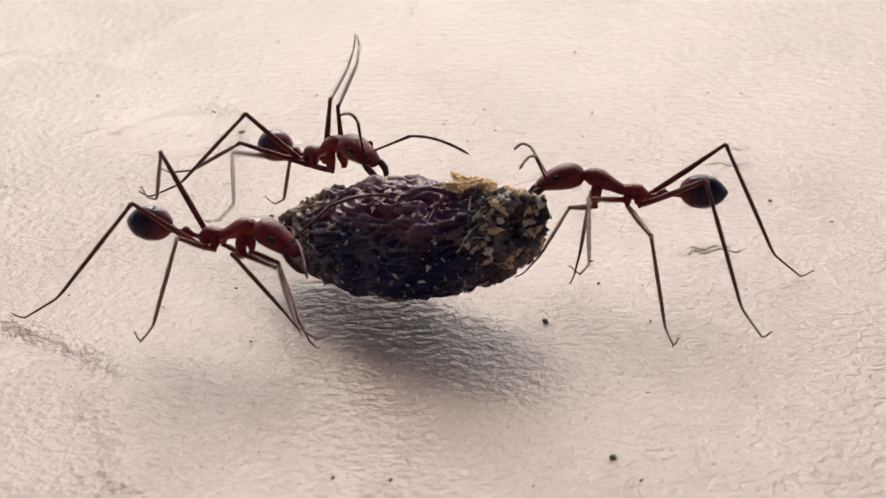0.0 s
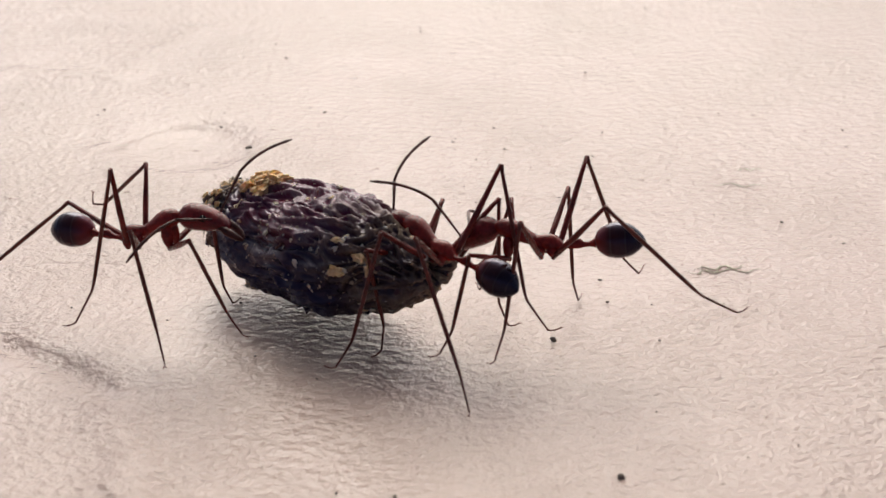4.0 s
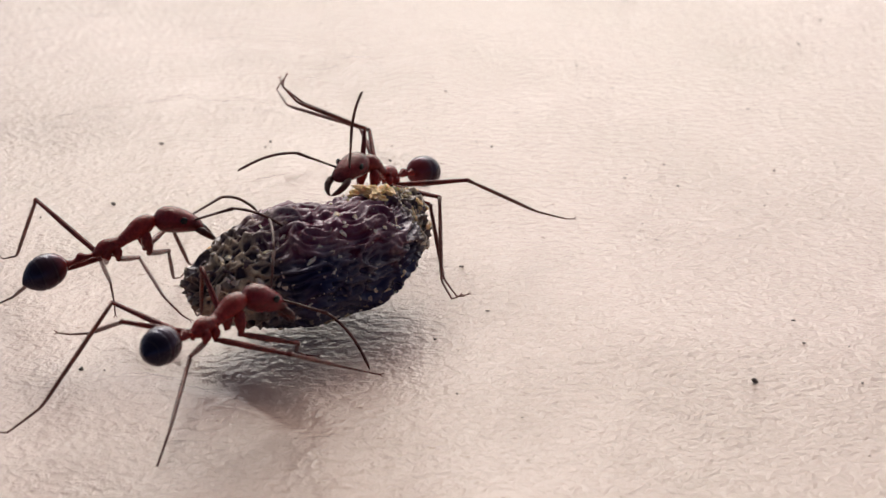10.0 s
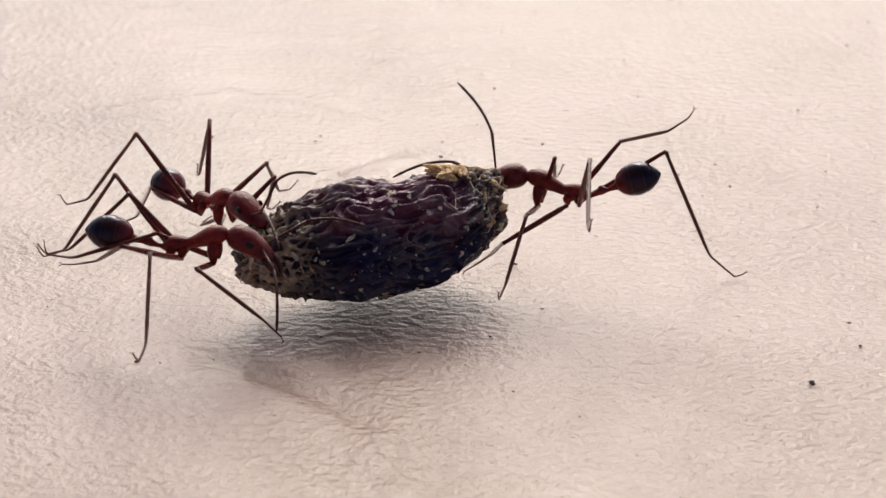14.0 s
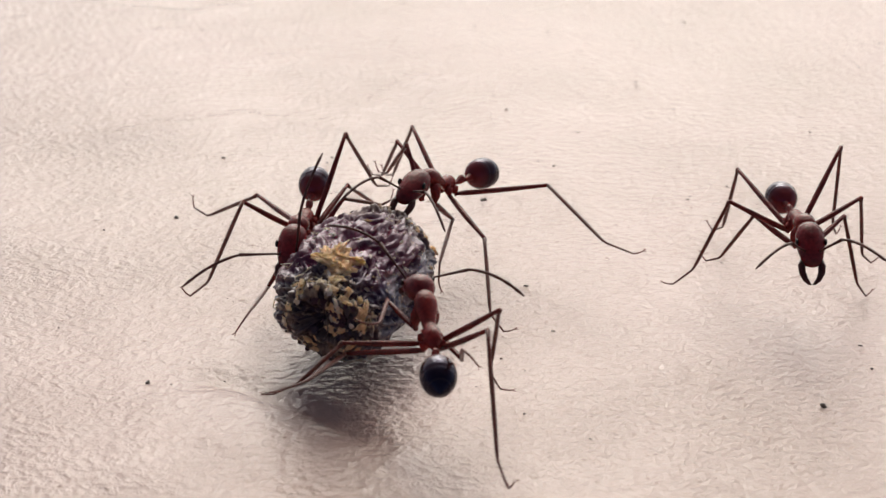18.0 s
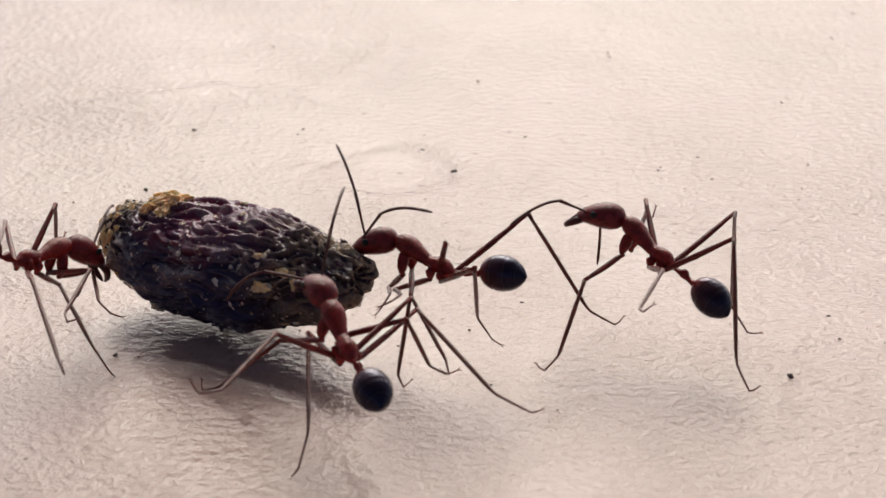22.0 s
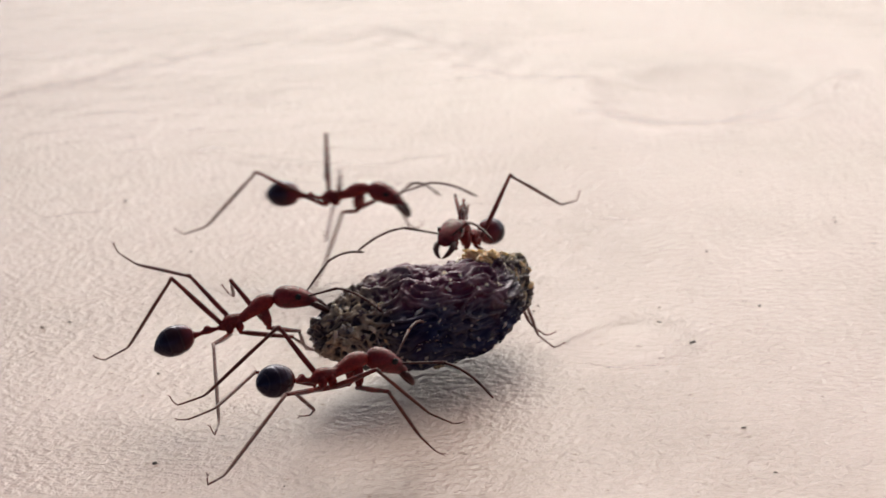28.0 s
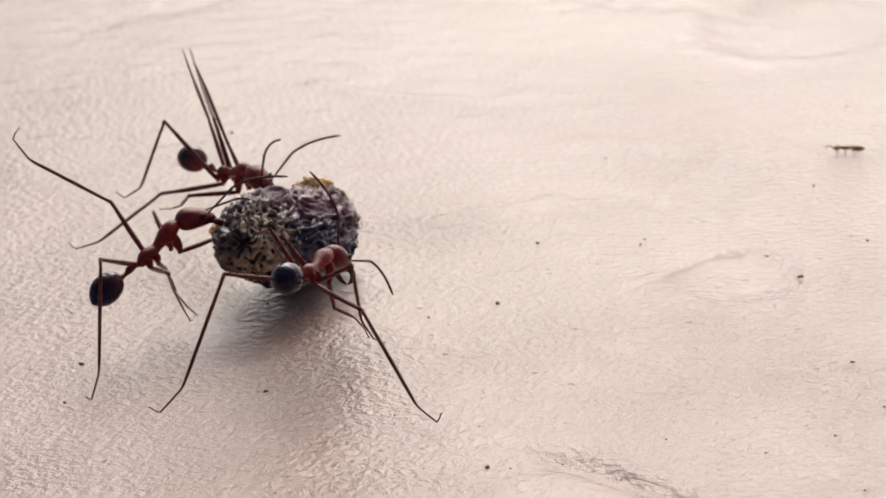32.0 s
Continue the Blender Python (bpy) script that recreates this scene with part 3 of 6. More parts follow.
        tube(bm, [(0, 0, 0), (0.06 * l2, 0, 0.16 * k), (0.3 * l2, 0, 0.55 * k), (0.56 * l2, 0, k), (0.7 * l2, 0, 1.25 * k), (0.76 * l2, 0, 1.33 * k), (0.8 * l2, 0, 1.28 * k), (0.9 * l2, 0, 0.66 * k), (l2, 0, 0)], [0.1, 0.075, 0.09, 0.085, 0.075, 0.06, 0.05, 0.045, 0.035], 8)
        # the last joints lie flat and end in two claws
        tube(bm, [(l2 - 0.06, 0, 0.03), (l2 + 0.02, 0, -0.1), (l2 + 0.05, 0, -0.28), (l2 + 0.03, 0, -0.48)], [0.034, 0.034, 0.03, 0.026], 6)
        for s in (1, -1):
            tube(bm, [(l2 + 0.03, 0, -0.46), (l2 + 0.02, 0.05 * s, -0.55), (l2 + 0.06, 0.07 * s, -0.61)], [0.02, 0.015, 0.007], 5)
        shin = part("shin", bm, M_FOOT, thigh, "thin brown shin and clawed foot")
        limbs[leg] = (thigh, shin)
    return {"root": root, "head": head, "petiole": petiole, "feelers": feelers, "limbs": limbs, "rows": []}


ant_a = build_ant("red ant with black gaster hauling the fruit's stalk end")
ant_b = build_ant("red ant with black gaster gripping the fruit's side")
ant_c = build_ant("red ant with black gaster pulling the fruit's torn yellow end")
ant_d = build_ant("long-legged red ant with black gaster walking round the others")


def build_tiny_ant():
    """A much smaller pale-brown ant that crosses the floor on its own."""
    root = tagged(new("tiny_ant"), "tiny light-brown ant running over the cream floor", "ant")
    bm = bmesh.new()
    loft(bm, egg(-0.75, 0.0, 0.16, 0.17, 0.27, 9), 12)
    part("gaster", bm, M_TINY, root, "dark brown abdomen")
    bm = bmesh.new()
    loft(bm, [(-0.02, 0, 0.27, 0.05, 0.05), (0.1, 0, 0.29, 0.08, 0.09), (0.3, 0, 0.31, 0.11, 0.11), (0.5, 0, 0.31, 0.1, 0.1), (0.62, 0, 0.31, 0.04, 0.04)], 10)
    part("thorax", bm, M_TINY, root)
    bm = bmesh.new()
    loft(bm, egg(0.58, 1.0, 0.16, 0.14, 0.3, 9), 12)
    part("head", bm, M_TINY, root)
    for k, x in enumerate((0.45, 0.3, 0.15)):
        for s in (1, -1):
            bm = bmesh.new()
            tube(bm, [(x, s * 0.08, 0.24), (x + 0.2 - 0.2 * k, s * 0.33, 0.34), (x + 0.38 - 0.4 * k, s * 0.58, 0.02)], [0.03, 0.025, 0.015], 6)
            part("leg", bm, M_TINY, root)
    for s in (1, -1):
        bm = bmesh.new()
        tube(bm, [(0.95, s * 0.06, 0.32), (1.2, s * 0.22, 0.4), (1.5, s * 0.26, 0.3)], [0.02, 0.018, 0.014], 6)
        part("antenna", bm, M_TINY, root)
    return root


M_TINY = chitin("tiny_ant_brown", (0.42, 0.19, 0.07), (0.72, 0.4, 0.17), 0.3)
tiny_ant = build_tiny_ant()


# ---- what moves ----
def at(ant, t, x, y, z, yaw, pitch, head=(0, -8), waist=(0, 0), **feet):
    """An ant at t seconds: thorax in mm, heading and rise in degrees, turns of head and waist, and the feet that are known in mm."""
    ant["rows"].append((t, np.array([x, y, z, yaw, pitch, *head, *waist], float), feet))


def eased(rows, t):
    """Smooth course through rows of (seconds, numbers)."""
    times = [r[0] for r in rows]
    if t <= times[0]:
        return rows[0][1].copy()
    if t >= times[-1]:
        return rows[-1][1].copy()
    i = max(k for k, s in enumerate(times) if s <= t)
    (t0, a), (t1, b) = rows[i][:2], rows[i + 1][:2]
    h = t1 - t0
    va = (b - rows[i - 1][1]) / (t1 - times[i - 1]) if i > 0 else (b - a) / h
    vb = (rows[i + 2][1] - a) / (times[i + 2] - t0) if i + 2 < len(rows) else (b - a) / h
    lim = 1.6 * np.abs(b - a) / h
    va, vb = np.clip(va, -lim, lim), np.clip(vb, -lim, lim)
    s = (t - t0) / h
    return (2 * s**3 - 3 * s**2 + 1) * a + (s**3 - 2 * s**2 + s) * h * va + (3 * s**2 - 2 * s**3) * b + (s**3 - s**2) * h * vb


def thorax_pose(v):
    return pose(v[0] * MM, v[1] * MM, v[2] * MM, 0, -v[4], v[3])


def limb_pose(hip, foot, l1, l2, pole):
    """Thigh and shin poses, in the ant's space, that reach from the hip to the foot with the knee towards the pole."""
    way = foot - hip
    d = min(max(way.length, abs(l1 - l2) * 1.12), (l1 + l2) * 0.985)
    a = way.normalized()
    along = (l1 * l1 - l2 * l2 + d * d) / (2 * d)
    rise = math.sqrt(max(0.0, l1 * l1 - along * along))
    pole = pole - a * pole.dot(a)
    if pole.length < 0.05:
        pole = pole + a.orthogonal() * 0.2
        pole = pole - a * pole.dot(a)
    pole = pole.normalized()
    normal = a.cross(pole)
    x1 = (a * along + pole * rise).normalized()
    x2 = (a * (d - along) - pole * rise).normalized()
    def basis(x):
        return Matrix((x, normal, x.cross(normal))).transposed().to_4x4()
    thigh = Matrix.Translation(hip * MM) @ basis(x1)
    shin = Matrix.Translation((hip + x1 * l1) * MM) @ basis(x2)
    return thigh, thigh.inverted() @ shin


def stride(ant, seed):
    """Key an ant: its course, the turns of head and waist, feelers, and legs that step from foothold to foothold."""
    rows = ant["rows"]
    known = [r[0] for r in rows]
    times = sorted({round(k * 0.25, 3) for k in range(129)} | set(known))
    times = [t for t in times if all(abs(t - k) > 0.09 or t == k for k in known)]
    rng = random.Random(seed)
    def footing(v, leg):
        c, s = math.cos(radians(v[3])), math.sin(radians(v[3]))
        x, y = mirrored(STANCE[leg[1]], leg)
        return np.array([v[0] + c * x - s * y, v[1] + s * x + c * y, 0.08])
    holds, poles = {}, {}
    for leg in LEGS:
        plain = (0, 0.45 if leg[0] == "L" else -0.45, 0.9)
        poles[leg] = [(t, feet.get("K" + leg, plain)) for t, v, feet in rows]
        seq = []
        for t, v, feet in rows:
            p = feet.get(leg)
            w = footing(v, leg) if p is None else np.array([p[0], p[1], p[2] if len(p) > 2 else 0.08])
            c, s = math.cos(radians(v[3])), math.sin(radians(v[3]))
            dx, dy = w[0] - v[0], w[1] - v[1]
            seq.append((t, np.array([c * dx + s * dy, -s * dx + c * dy, w[2]])))
        holds[leg] = seq
    course = [(r[0], r[1]) for r in rows]
    tips = ([], [])
    for t, v, feet in rows:
        skull = thorax_pose(v) @ pose(*(c * MM for c in NECK), 0, -v[6], v[5])
        for k, name in ((0, "FL"), (1, "FR")):
            root = Vector((1.55, 0.28 - 0.56 * k, -0.02))
            d = Vector((rng.uniform(0.5, 1), (1 - 2 * k) * rng.uniform(0.4, 1.0), rng.uniform(-0.1, 0.6)))
            if name in feet:
                d = skull.inverted() @ (Vector(feet[name]) * MM) / MM - root
            tips[k].append((t, d.normalized()))
    body, head, waist = [], [], []
    limbs = {leg: ([], []) for leg in LEGS}
    feel = ([], [])
    for n, t in enumerate(times):
        v = eased(course, t)
        m = thorax_pose(v)
        body.append((t, m))
        head.append((t, pose(*(c * MM for c in NECK), 0, -v[6], v[5])))
        waist.append((t, pose(*(c * MM for c in WAIST), 0, -v[8], v[7])))
        inv = m.inverted()
        c, s = math.cos(radians(v[3])), math.sin(radians(v[3]))
        moving = t not in known
        for leg in LEGS:
            q = np.array([np.interp(t, [r[0] for r in holds[leg]], [r[1][k] for r in holds[leg]]) for k in range(3)])
            if moving:
                swing = (n + LEGS.index(leg)) % 2
                q[0] += 0.55 if swing else -0.45
                q[2] += 0.7 if swing else 0.0
            foot = inv @ (Vector((v[0] + c * q[0] - s * q[1], v[1] + s * q[0] + c * q[1], q[2])) * MM) / MM
            hip = Vector(mirrored(HIPS["L" + leg[1]], leg)) + Vector((0, 0.02, -0.12))
            k = [np.interp(t, [r[0] for r in poles[leg]], [r[1][j] for r in poles[leg]]) for j in range(3)]
            pole = inv.to_3x3() @ Vector((c * k[0] - s * k[1], s * k[0] + c * k[1], k[2]))
            a, b = limb_pose(hip, foot, *LEG_SIZES[leg[1]], pole)
            limbs[leg][0].append((t, a)), limbs[leg][1].append((t, b))
        for k in (0, 1):
            root = Vector((1.55, 0.28 - 0.56 * k, -0.02))
            d = Vector([np.interp(t, [r[0] for r in tips[k]], [r[1][j] for r in tips[k]]) for j in range(3)]).normalized()
            if moving:
                d += Vector([rng.uniform(-0.14, 0.14) for _ in range(3)])
            feel[k].append((t, Matrix.Translation(root * MM) @ d.to_track_quat("X", "Z").to_matrix().to_4x4()))
    walk(ant["root"], body)
    walk(ant["head"], head)
    walk(ant["petiole"], waist)
    for k in (0, 1):
        walk(ant["feelers"][k], feel[k])
    for leg in LEGS:
        walk(ant["limbs"][leg][0], limbs[leg][0])
        walk(ant["limbs"][leg][1], limbs[leg][1])


def motions():
    walk(seed_pod, [
        (0, pose(-0.00152, -0.00234, 0.00278, 0, -9.4, -39.4)),
        (0.5, pose(-0.00069, -0.00262, 0.00272, 0, 2.6, -60.0)),
        (1, pose(0.00020, -0.00324, 0.00280, 0, -1.3, -86.0)),
        (1.5, pose(-0.00044, -0.00411, 0.00272, 0, 2.3, -110.0)),
        (2, pose(-0.00141, -0.00356, 0.00264, 0, 8.6, -139.1)),
        (2.5, pose(-0.00188, -0.00407, 0.00270, 0, 2.0, -169.7)),
        (4.5, pose(-0.00541, -0.00154, 0.00269, 0, 6.5, -239.6)),
        (5, pose(-0.00575, -0.00155, 0.00270, 0, 5.5, -246.8)),
        (6, pose(-0.00945, -0.00017, 0.00280, 0, 5.9, -278.4)),
        (7, pose(-0.01083, -0.00113, 0.00276, 0, 2.8, -277.0)),
        (8, pose(-0.01159, -0.00084, 0.00278, 0, -2.8, -298.5)),
        (9, pose(-0.01352, -0.00099, 0.00279, 0, 0.8, -302.8)),
        (10, pose(-0.01394, -0.00033, 0.00280, 0, 3.7, -320.2)),
        (11, pose(-0.01445, 0.00063, 0.00277, 0, 0.7, -348.4)),
        (12, pose(-0.01544, 0.00107, 0.00273, 0, -2.6, -339.9)),
        (13, pose(-0.01480, 0.00211, 0.00269, 0, -1.3, -338.7)),
        (14, pose(-0.01398, 0.00223, 0.00271, 0, -1.4, -339.4)),
        (14.5, pose(-0.01350, 0.00233, 0.00267, 0, -4.0, -353.0)),
        (16.5, pose(-0.01385, 0.00227, 0.00272, 0, -2.2, -424.0)),
        (17, pose(-0.01415, 0.00135, 0.00284, 0, -2.0, -428.0)),
        (18, pose(-0.01469, -0.00013, 0.00270, 0, 1.5, -465.8)),
        (19, pose(-0.01611, 0.00015, 0.00270, 0, 12.6, -469.6)),
        (20, pose(-0.01739, 0.00092, 0.00265, 0, 13.9, -478.8)),
        (20.5, pose(-0.01590, -0.00133, 0.00273, 0, 6.0, -513.6)),
        (21, pose(-0.01672, -0.00240, 0.00265, 0, 2.8, -523.1)),
        (22, pose(-0.01786, -0.00230, 0.00271, 0, 6.3, -578.5)),
        (23, pose(-0.01639, 0.00176, 0.00269, 0, 8.1, -598.9)),
        (23.5, pose(-0.01694, 0.00226, 0.00273, 0, 4.7, -624.0)),
        (24, pose(-0.01697, 0.00332, 0.00276, 0, 14.9, -647.0)),
        (24.5, pose(-0.01738, 0.00379, 0.00272, 0, 7.3, -650.7)),
        (26.5, pose(-0.02258, 0.01091, 0.00273, 0, 12.0, -681.3)),
        (27, pose(-0.02306, 0.01040, 0.00280, 0, 4.9, -681.2)),
        (27.5, pose(-0.02367, 0.01235, 0.00273, 0, 9.8, -687.3)),
        (28, pose(-0.02365, 0.01378, 0.00276, 0, 3.6, -684.0)),
        (28.5, pose(-0.02577, 0.01473, 0.00272, 0, -2.9, -665.1)),
        (29, pose(-0.02704, 0.01602, 0.00277, 0, 9.4, -663.9)),
        (30, pose(-0.03210, 0.01503, 0.00277, 0, 9.3, -649.8)),
        (31, pose(-0.03496, 0.01494, 0.00278, 0, 10.9, -650.7)),
        (32, pose(-0.03613, 0.01505, 0.00274, 0, 14.3, -647.9)),
    ])
    at(ant_a, 0, -8.11, -5.74, 4.30, -24.1, 4.2, (-1, -17), (8, -7), R3=(-16.0, -7.5, 1.3), KR3=(0.04, -0.49, 0.87), R2=(-10.2, -13.5, 3.1), KR2=(-0.19, -0.10, 0.98), R1=(-5.2, -7.6, 1.0), KR1=(0.36, -0.83, 0.42), L1=(-4.8, -7.4, 0.4), KL1=(-0.23, 0.91, -0.34), L3=(-12.7, 1.8, 2.8), KL3=(-0.26, -0.19, 0.95), L2=(-3.9, -12.4, 2.8), KL2=(0.56, 0.80, 0.21))
    at(ant_a, 0.5, -7.45, -3.53, 4.30, -35.9, 1.1, (5, -20), (-7, 6), R3=(-15.3, -2.1, 0.1), R2=(-8.3, -5.2, 0.1), R1=(-5.8, -5.0, 0.1), L1=(-5.3, -4.8, 0.1))
    at(ant_a, 1, -4.23, -0.20, 4.30, -74.1, 1.0, (1, -21), (-3, 3), R3=(-8.1, 5.0, 7.0), KR3=(0.59, -0.20, 0.78), R2=(-11.2, -0.8, 1.3), KR2=(0.78, -0.30, 0.56), R1=(-4.8, -7.7, 2.2), KR1=(-0.18, -0.80, 0.58), FR=(-7.2, -4.7, 1.4), L3=(-3.0, 8.6, 1.0), KL3=(-0.29, 0.13, 0.95), L2=(-2.1, 5.2, 2.5), KL2=(0.29, 0.62, 0.73), L1=(-1.7, 3.9, 3.1), KL1=(0.32, 0.50, 0.81))
    at(ant_a, 1.5, -1.74, 0.85, 4.31, -93.8, -0.7, (-9, -16), (7, -5), R3=(-7.7, 9.8, 8.0), R2=(-5.3, 4.8, 0.1), R1=(-4.2, 3.2, 0.1))
    at(ant_a, 2, 1.71, 3.65, 4.29, -97.7, 6.1, (-1, -16), (1, 0), L3=(3.8, 14.0, 1.0), KL3=(-0.24, 0.22, 0.95), R3=(-0.8, 13.5, 0.4), KR3=(-0.02, -0.64, 0.77), R2=(-2.5, 9.3, 0.7), KR2=(0.64, -0.75, 0.19), FR=(-4.0, 1.0, 6.6), FL=(-1.8, 0.1, 6.9), L2=(5.5, 10.1, 1.9), KL2=(0.08, 0.69, 0.72), L1=(5.8, 7.1, 3.1), KL1=(0.32, 0.59, 0.74), R1=(-2.0, 6.4, 1.9), KR1=(0.67, -0.68, 0.29))
    at(ant_a, 2.5, 5.31, -1.26, 4.31, -123.6, 13.0, (-12, -11), (13, 5), L3=(11.8, 6.7, 8.6))
    at(ant_a, 4.5, 2.30, -5.07, 4.30, -214.6, -7.7, (-10, -24), (7, -5), L3=(8.2, -8.9, 0.1), R3=(8.8, -1.1, 0.1), R1=(2.0, -2.1, 0.1), FL=(-2.5, -1.0, 6.0), FR=(2.3, 0.4, 3.4))
    at(ant_a, 5, 0.31, -6.43, 4.30, -217.0, -4.4, (4, -17), (-5, -6), R3=(6.0, -7.7, 0.1), KR3=(0.04, -0.88, 0.47), R2=(5.9, 0.1, 5.2), KR2=(0.81, 0.11, 0.58), L1=(2.4, -9.9, 1.0), KL1=(-0.10, 0.80, 0.59), L2=(-1.7, -6.0, 0.4), KL2=(-0.04, 0.99, 0.13), L3=(2.5, -17.8, 5.8), KL3=(-0.31, -0.52, 0.79), R1=(1.6, -12.3, 3.4), KR1=(-0.57, -0.71, 0.41), FR=(-4.6, -2.5, 6.4))
    at(ant_a, 6, -4.14, -7.52, 4.30, -241.1, -6.5, (14, -23), (6, 0), R3=(1.6, -14.2, 1.9), KR3=(-0.13, -0.44, 0.89), R2=(3.0, -5.8, 0.7), KR2=(-0.84, -0.07, 0.54), R1=(-1.4, -3.3, 0.4), KR1=(-0.93, -0.37, 0.00), L3=(-6.2, -18.6, 3.7), KL3=(0.44, 0.50, 0.74), L1=(-9.4, -4.5, 2.5), KL1=(-0.20, 0.57, 0.80), L2=(-7.0, -1.7, 0.7), KL2=(0.38, 0.47, 0.80), FR=(-7.2, -4.0, 7.9))
    at(ant_a, 7, -5.91, -7.20, 4.31, -241.7, -7.5, (20, -29), (-1, 6), R2=(-1.5, -10.4, 3.7), KR2=(0.43, -0.90, 0.10), R3=(0.9, -11.7, 0.1), KR3=(-0.60, 0.23, 0.77), L1=(-11.7, -4.5, 1.9), KL1=(0.06, 0.32, 0.95), L3=(-8.6, -11.6, 0.1), KL3=(0.95, 0.07, -0.31), FR=(-8.1, -3.4, 8.4), R1=(-8.5, -1.5, 2.5), KR1=(0.16, -0.00, 0.99), L2=(-11.6, -4.2, 1.9), KL2=(0.01, 0.47, 0.88))
    at(ant_a, 8, -10.13, -10.59, 4.30, -278.1, -4.4, (-13, -21), (0, 12), L3=(-14.6, -16.0, 1.9), KL3=(0.60, 0.74, -0.30), R3=(-8.9, -14.4, 0.4), KR3=(0.77, 0.09, -0.63), R2=(-5.1, -8.7, 1.9), KR2=(-0.67, -0.63, 0.39), R1=(-6.8, -8.2, 1.6), KR1=(-0.70, -0.69, 0.18), FR=(-4.8, -7.9, 3.0), L2=(-10.7, -18.2, 5.2), KL2=(-0.03, 0.92, 0.40), L1=(-12.6, -7.3, 0.4), KL1=(-0.52, 0.80, 0.30))
    at(ant_a, 9, -13.09, -9.33, 4.30, -283.4, -9.9, (-11, -18), (6, 8), L3=(-18.9, -9.6, 1.0), KL3=(-0.83, 0.19, 0.52), R3=(-11.2, -21.0, 3.1), KR3=(0.02, -0.22, 0.98), R2=(-7.2, -7.8, 1.3), KR2=(-0.67, -0.64, 0.38), R1=(-9.4, -6.8, 1.0), KR1=(-0.62, -0.77, 0.18), FR=(-7.4, -7.1, 2.1), L2=(-17.0, -3.3, 0.4), KL2=(0.17, 0.42, 0.89), L1=(-15.1, -11.3, 4.0), KL1=(0.38, 0.92, 0.10))
    at(ant_a, 10, -15.87, -9.98, 4.30, -304.3, -1.7, (-8, -12), (13, -2), L3=(-23.1, -13.8, 1.0), KL3=(0.37, 0.88, 0.29), R3=(-17.5, -14.2, 0.1), KR3=(0.43, 0.70, -0.57), R2=(-10.5, -7.8, 1.3), KR2=(-0.36, -0.89, 0.29), R1=(-13.5, -4.3, 0.4), KR1=(0.33, -0.94, 0.09), FR=(-10.4, -8.6, 1.8), L2=(-22.1, -8.0, 2.5), KL2=(-0.86, -0.11, 0.49), L1=(-17.7, -5.0, 2.2), KL1=(-0.05, 0.32, 0.94))
    at(ant_a, 11, -19.23, -6.55, 4.31, -326.8, -3.3, (-8, -12), (12, 1), L3=(-27.1, -4.9, 0.1), KL3=(-0.22, 0.41, 0.89), R3=(-18.6, -9.8, 0.1), KR3=(0.46, 0.69, -0.56), R1=(-14.3, -5.9, 1.0), KR1=(-0.17, -0.88, 0.43), FR=(-14.2, -8.7, 2.9), L2=(-24.4, -1.1, 3.4), KL2=(-0.31, -0.00, 0.95), L1=(-23.9, -2.3, 4.0), KL1=(-0.52, -0.29, 0.81), R2=(-14.3, -4.3, 0.4), KR2=(0.12, -0.93, 0.36))
    at(ant_a, 12, -19.71, -7.76, 4.31, -314.0, 2.4, (-15, -9), (8, -3), L3=(-28.8, -4.6, 0.7), KL3=(-0.11, 0.29, 0.95), L2=(-23.7, -13.0, 1.3), KL2=(-0.35, -0.06, 0.94), R1=(-14.3, -6.4, 1.3), KR1=(-0.32, -0.83, 0.45), FR=(-13.9, -8.1, 2.8), L1=(-22.8, -3.2, 3.1), KL1=(-0.49, 0.10, 0.86), R2=(-19.0, -6.6, 2.2), KR2=(0.13, -0.96, -0.24), R3=(-19.0, -18.9, 7.0), KR3=(-0.72, 0.67, 0.20))
    at(ant_a, 13, -20.85, -4.21, 4.31, -338.3, 1.4, (-0, -15), (-3, -7), L3=(-29.9, 0.7, 0.4), KL3=(-0.79, -0.39, 0.47), R3=(-26.3, -6.9, 0.4), KR3=(-0.25, 0.90, 0.34), L2=(-23.8, 2.7, 1.9), KL2=(-0.49, 0.22, 0.84), R1=(-15.8, -6.9, 1.9), KR1=(-0.68, -0.63, 0.39), L1=(-17.9, -8.3, 7.0), KL1=(-0.04, 0.56, 0.83), R2=(-22.8, 3.2, 2.8), KR2=(-0.09, 0.12, 0.99), FR=(-16.5, -7.0, 2.7))
    at(ant_a, 14, -20.36, -3.21, 4.31, -364.1, 1.3, (0, -17), (5, -9), L3=(-28.0, 1.8, 1.3), KL3=(-0.24, 0.14, 0.96), R1=(-16.5, -5.5, 1.3), KR1=(-0.19, -0.88, 0.43), R3=(-25.7, -1.9, 2.5), KR3=(-0.33, -0.86, 0.40), R2=(-20.9, -11.2, 2.5), KR2=(-0.30, -0.16, 0.94), FR=(-16.4, -7.3, 2.4), L1=(-26.0, -4.7, 4.0), KL1=(-0.07, 0.41, 0.91), L2=(-27.1, -0.9, 2.5), KL2=(-0.19, -0.06, 0.98))
    at(ant_a, 14.5, -20.79, -0.04, 4.30, -384.9, 3.1, (7, -13), (-9, -4), R2=(-23.6, -2.1, 0.1), R1=(-18.3, -0.5, 0.1), L1=(-19.0, -1.2, 0.1), L3=(-28.1, 8.6, 1.1))
    at(ant_a, 16.5, -19.30, 3.18, 4.29, -417.4, 6.8, (-3, -16), (-0, 1), R3=(-28.3, 9.9, 0.9), R2=(-21.8, 2.2, 0.1), R1=(-19.7, 0.7, 0.1))
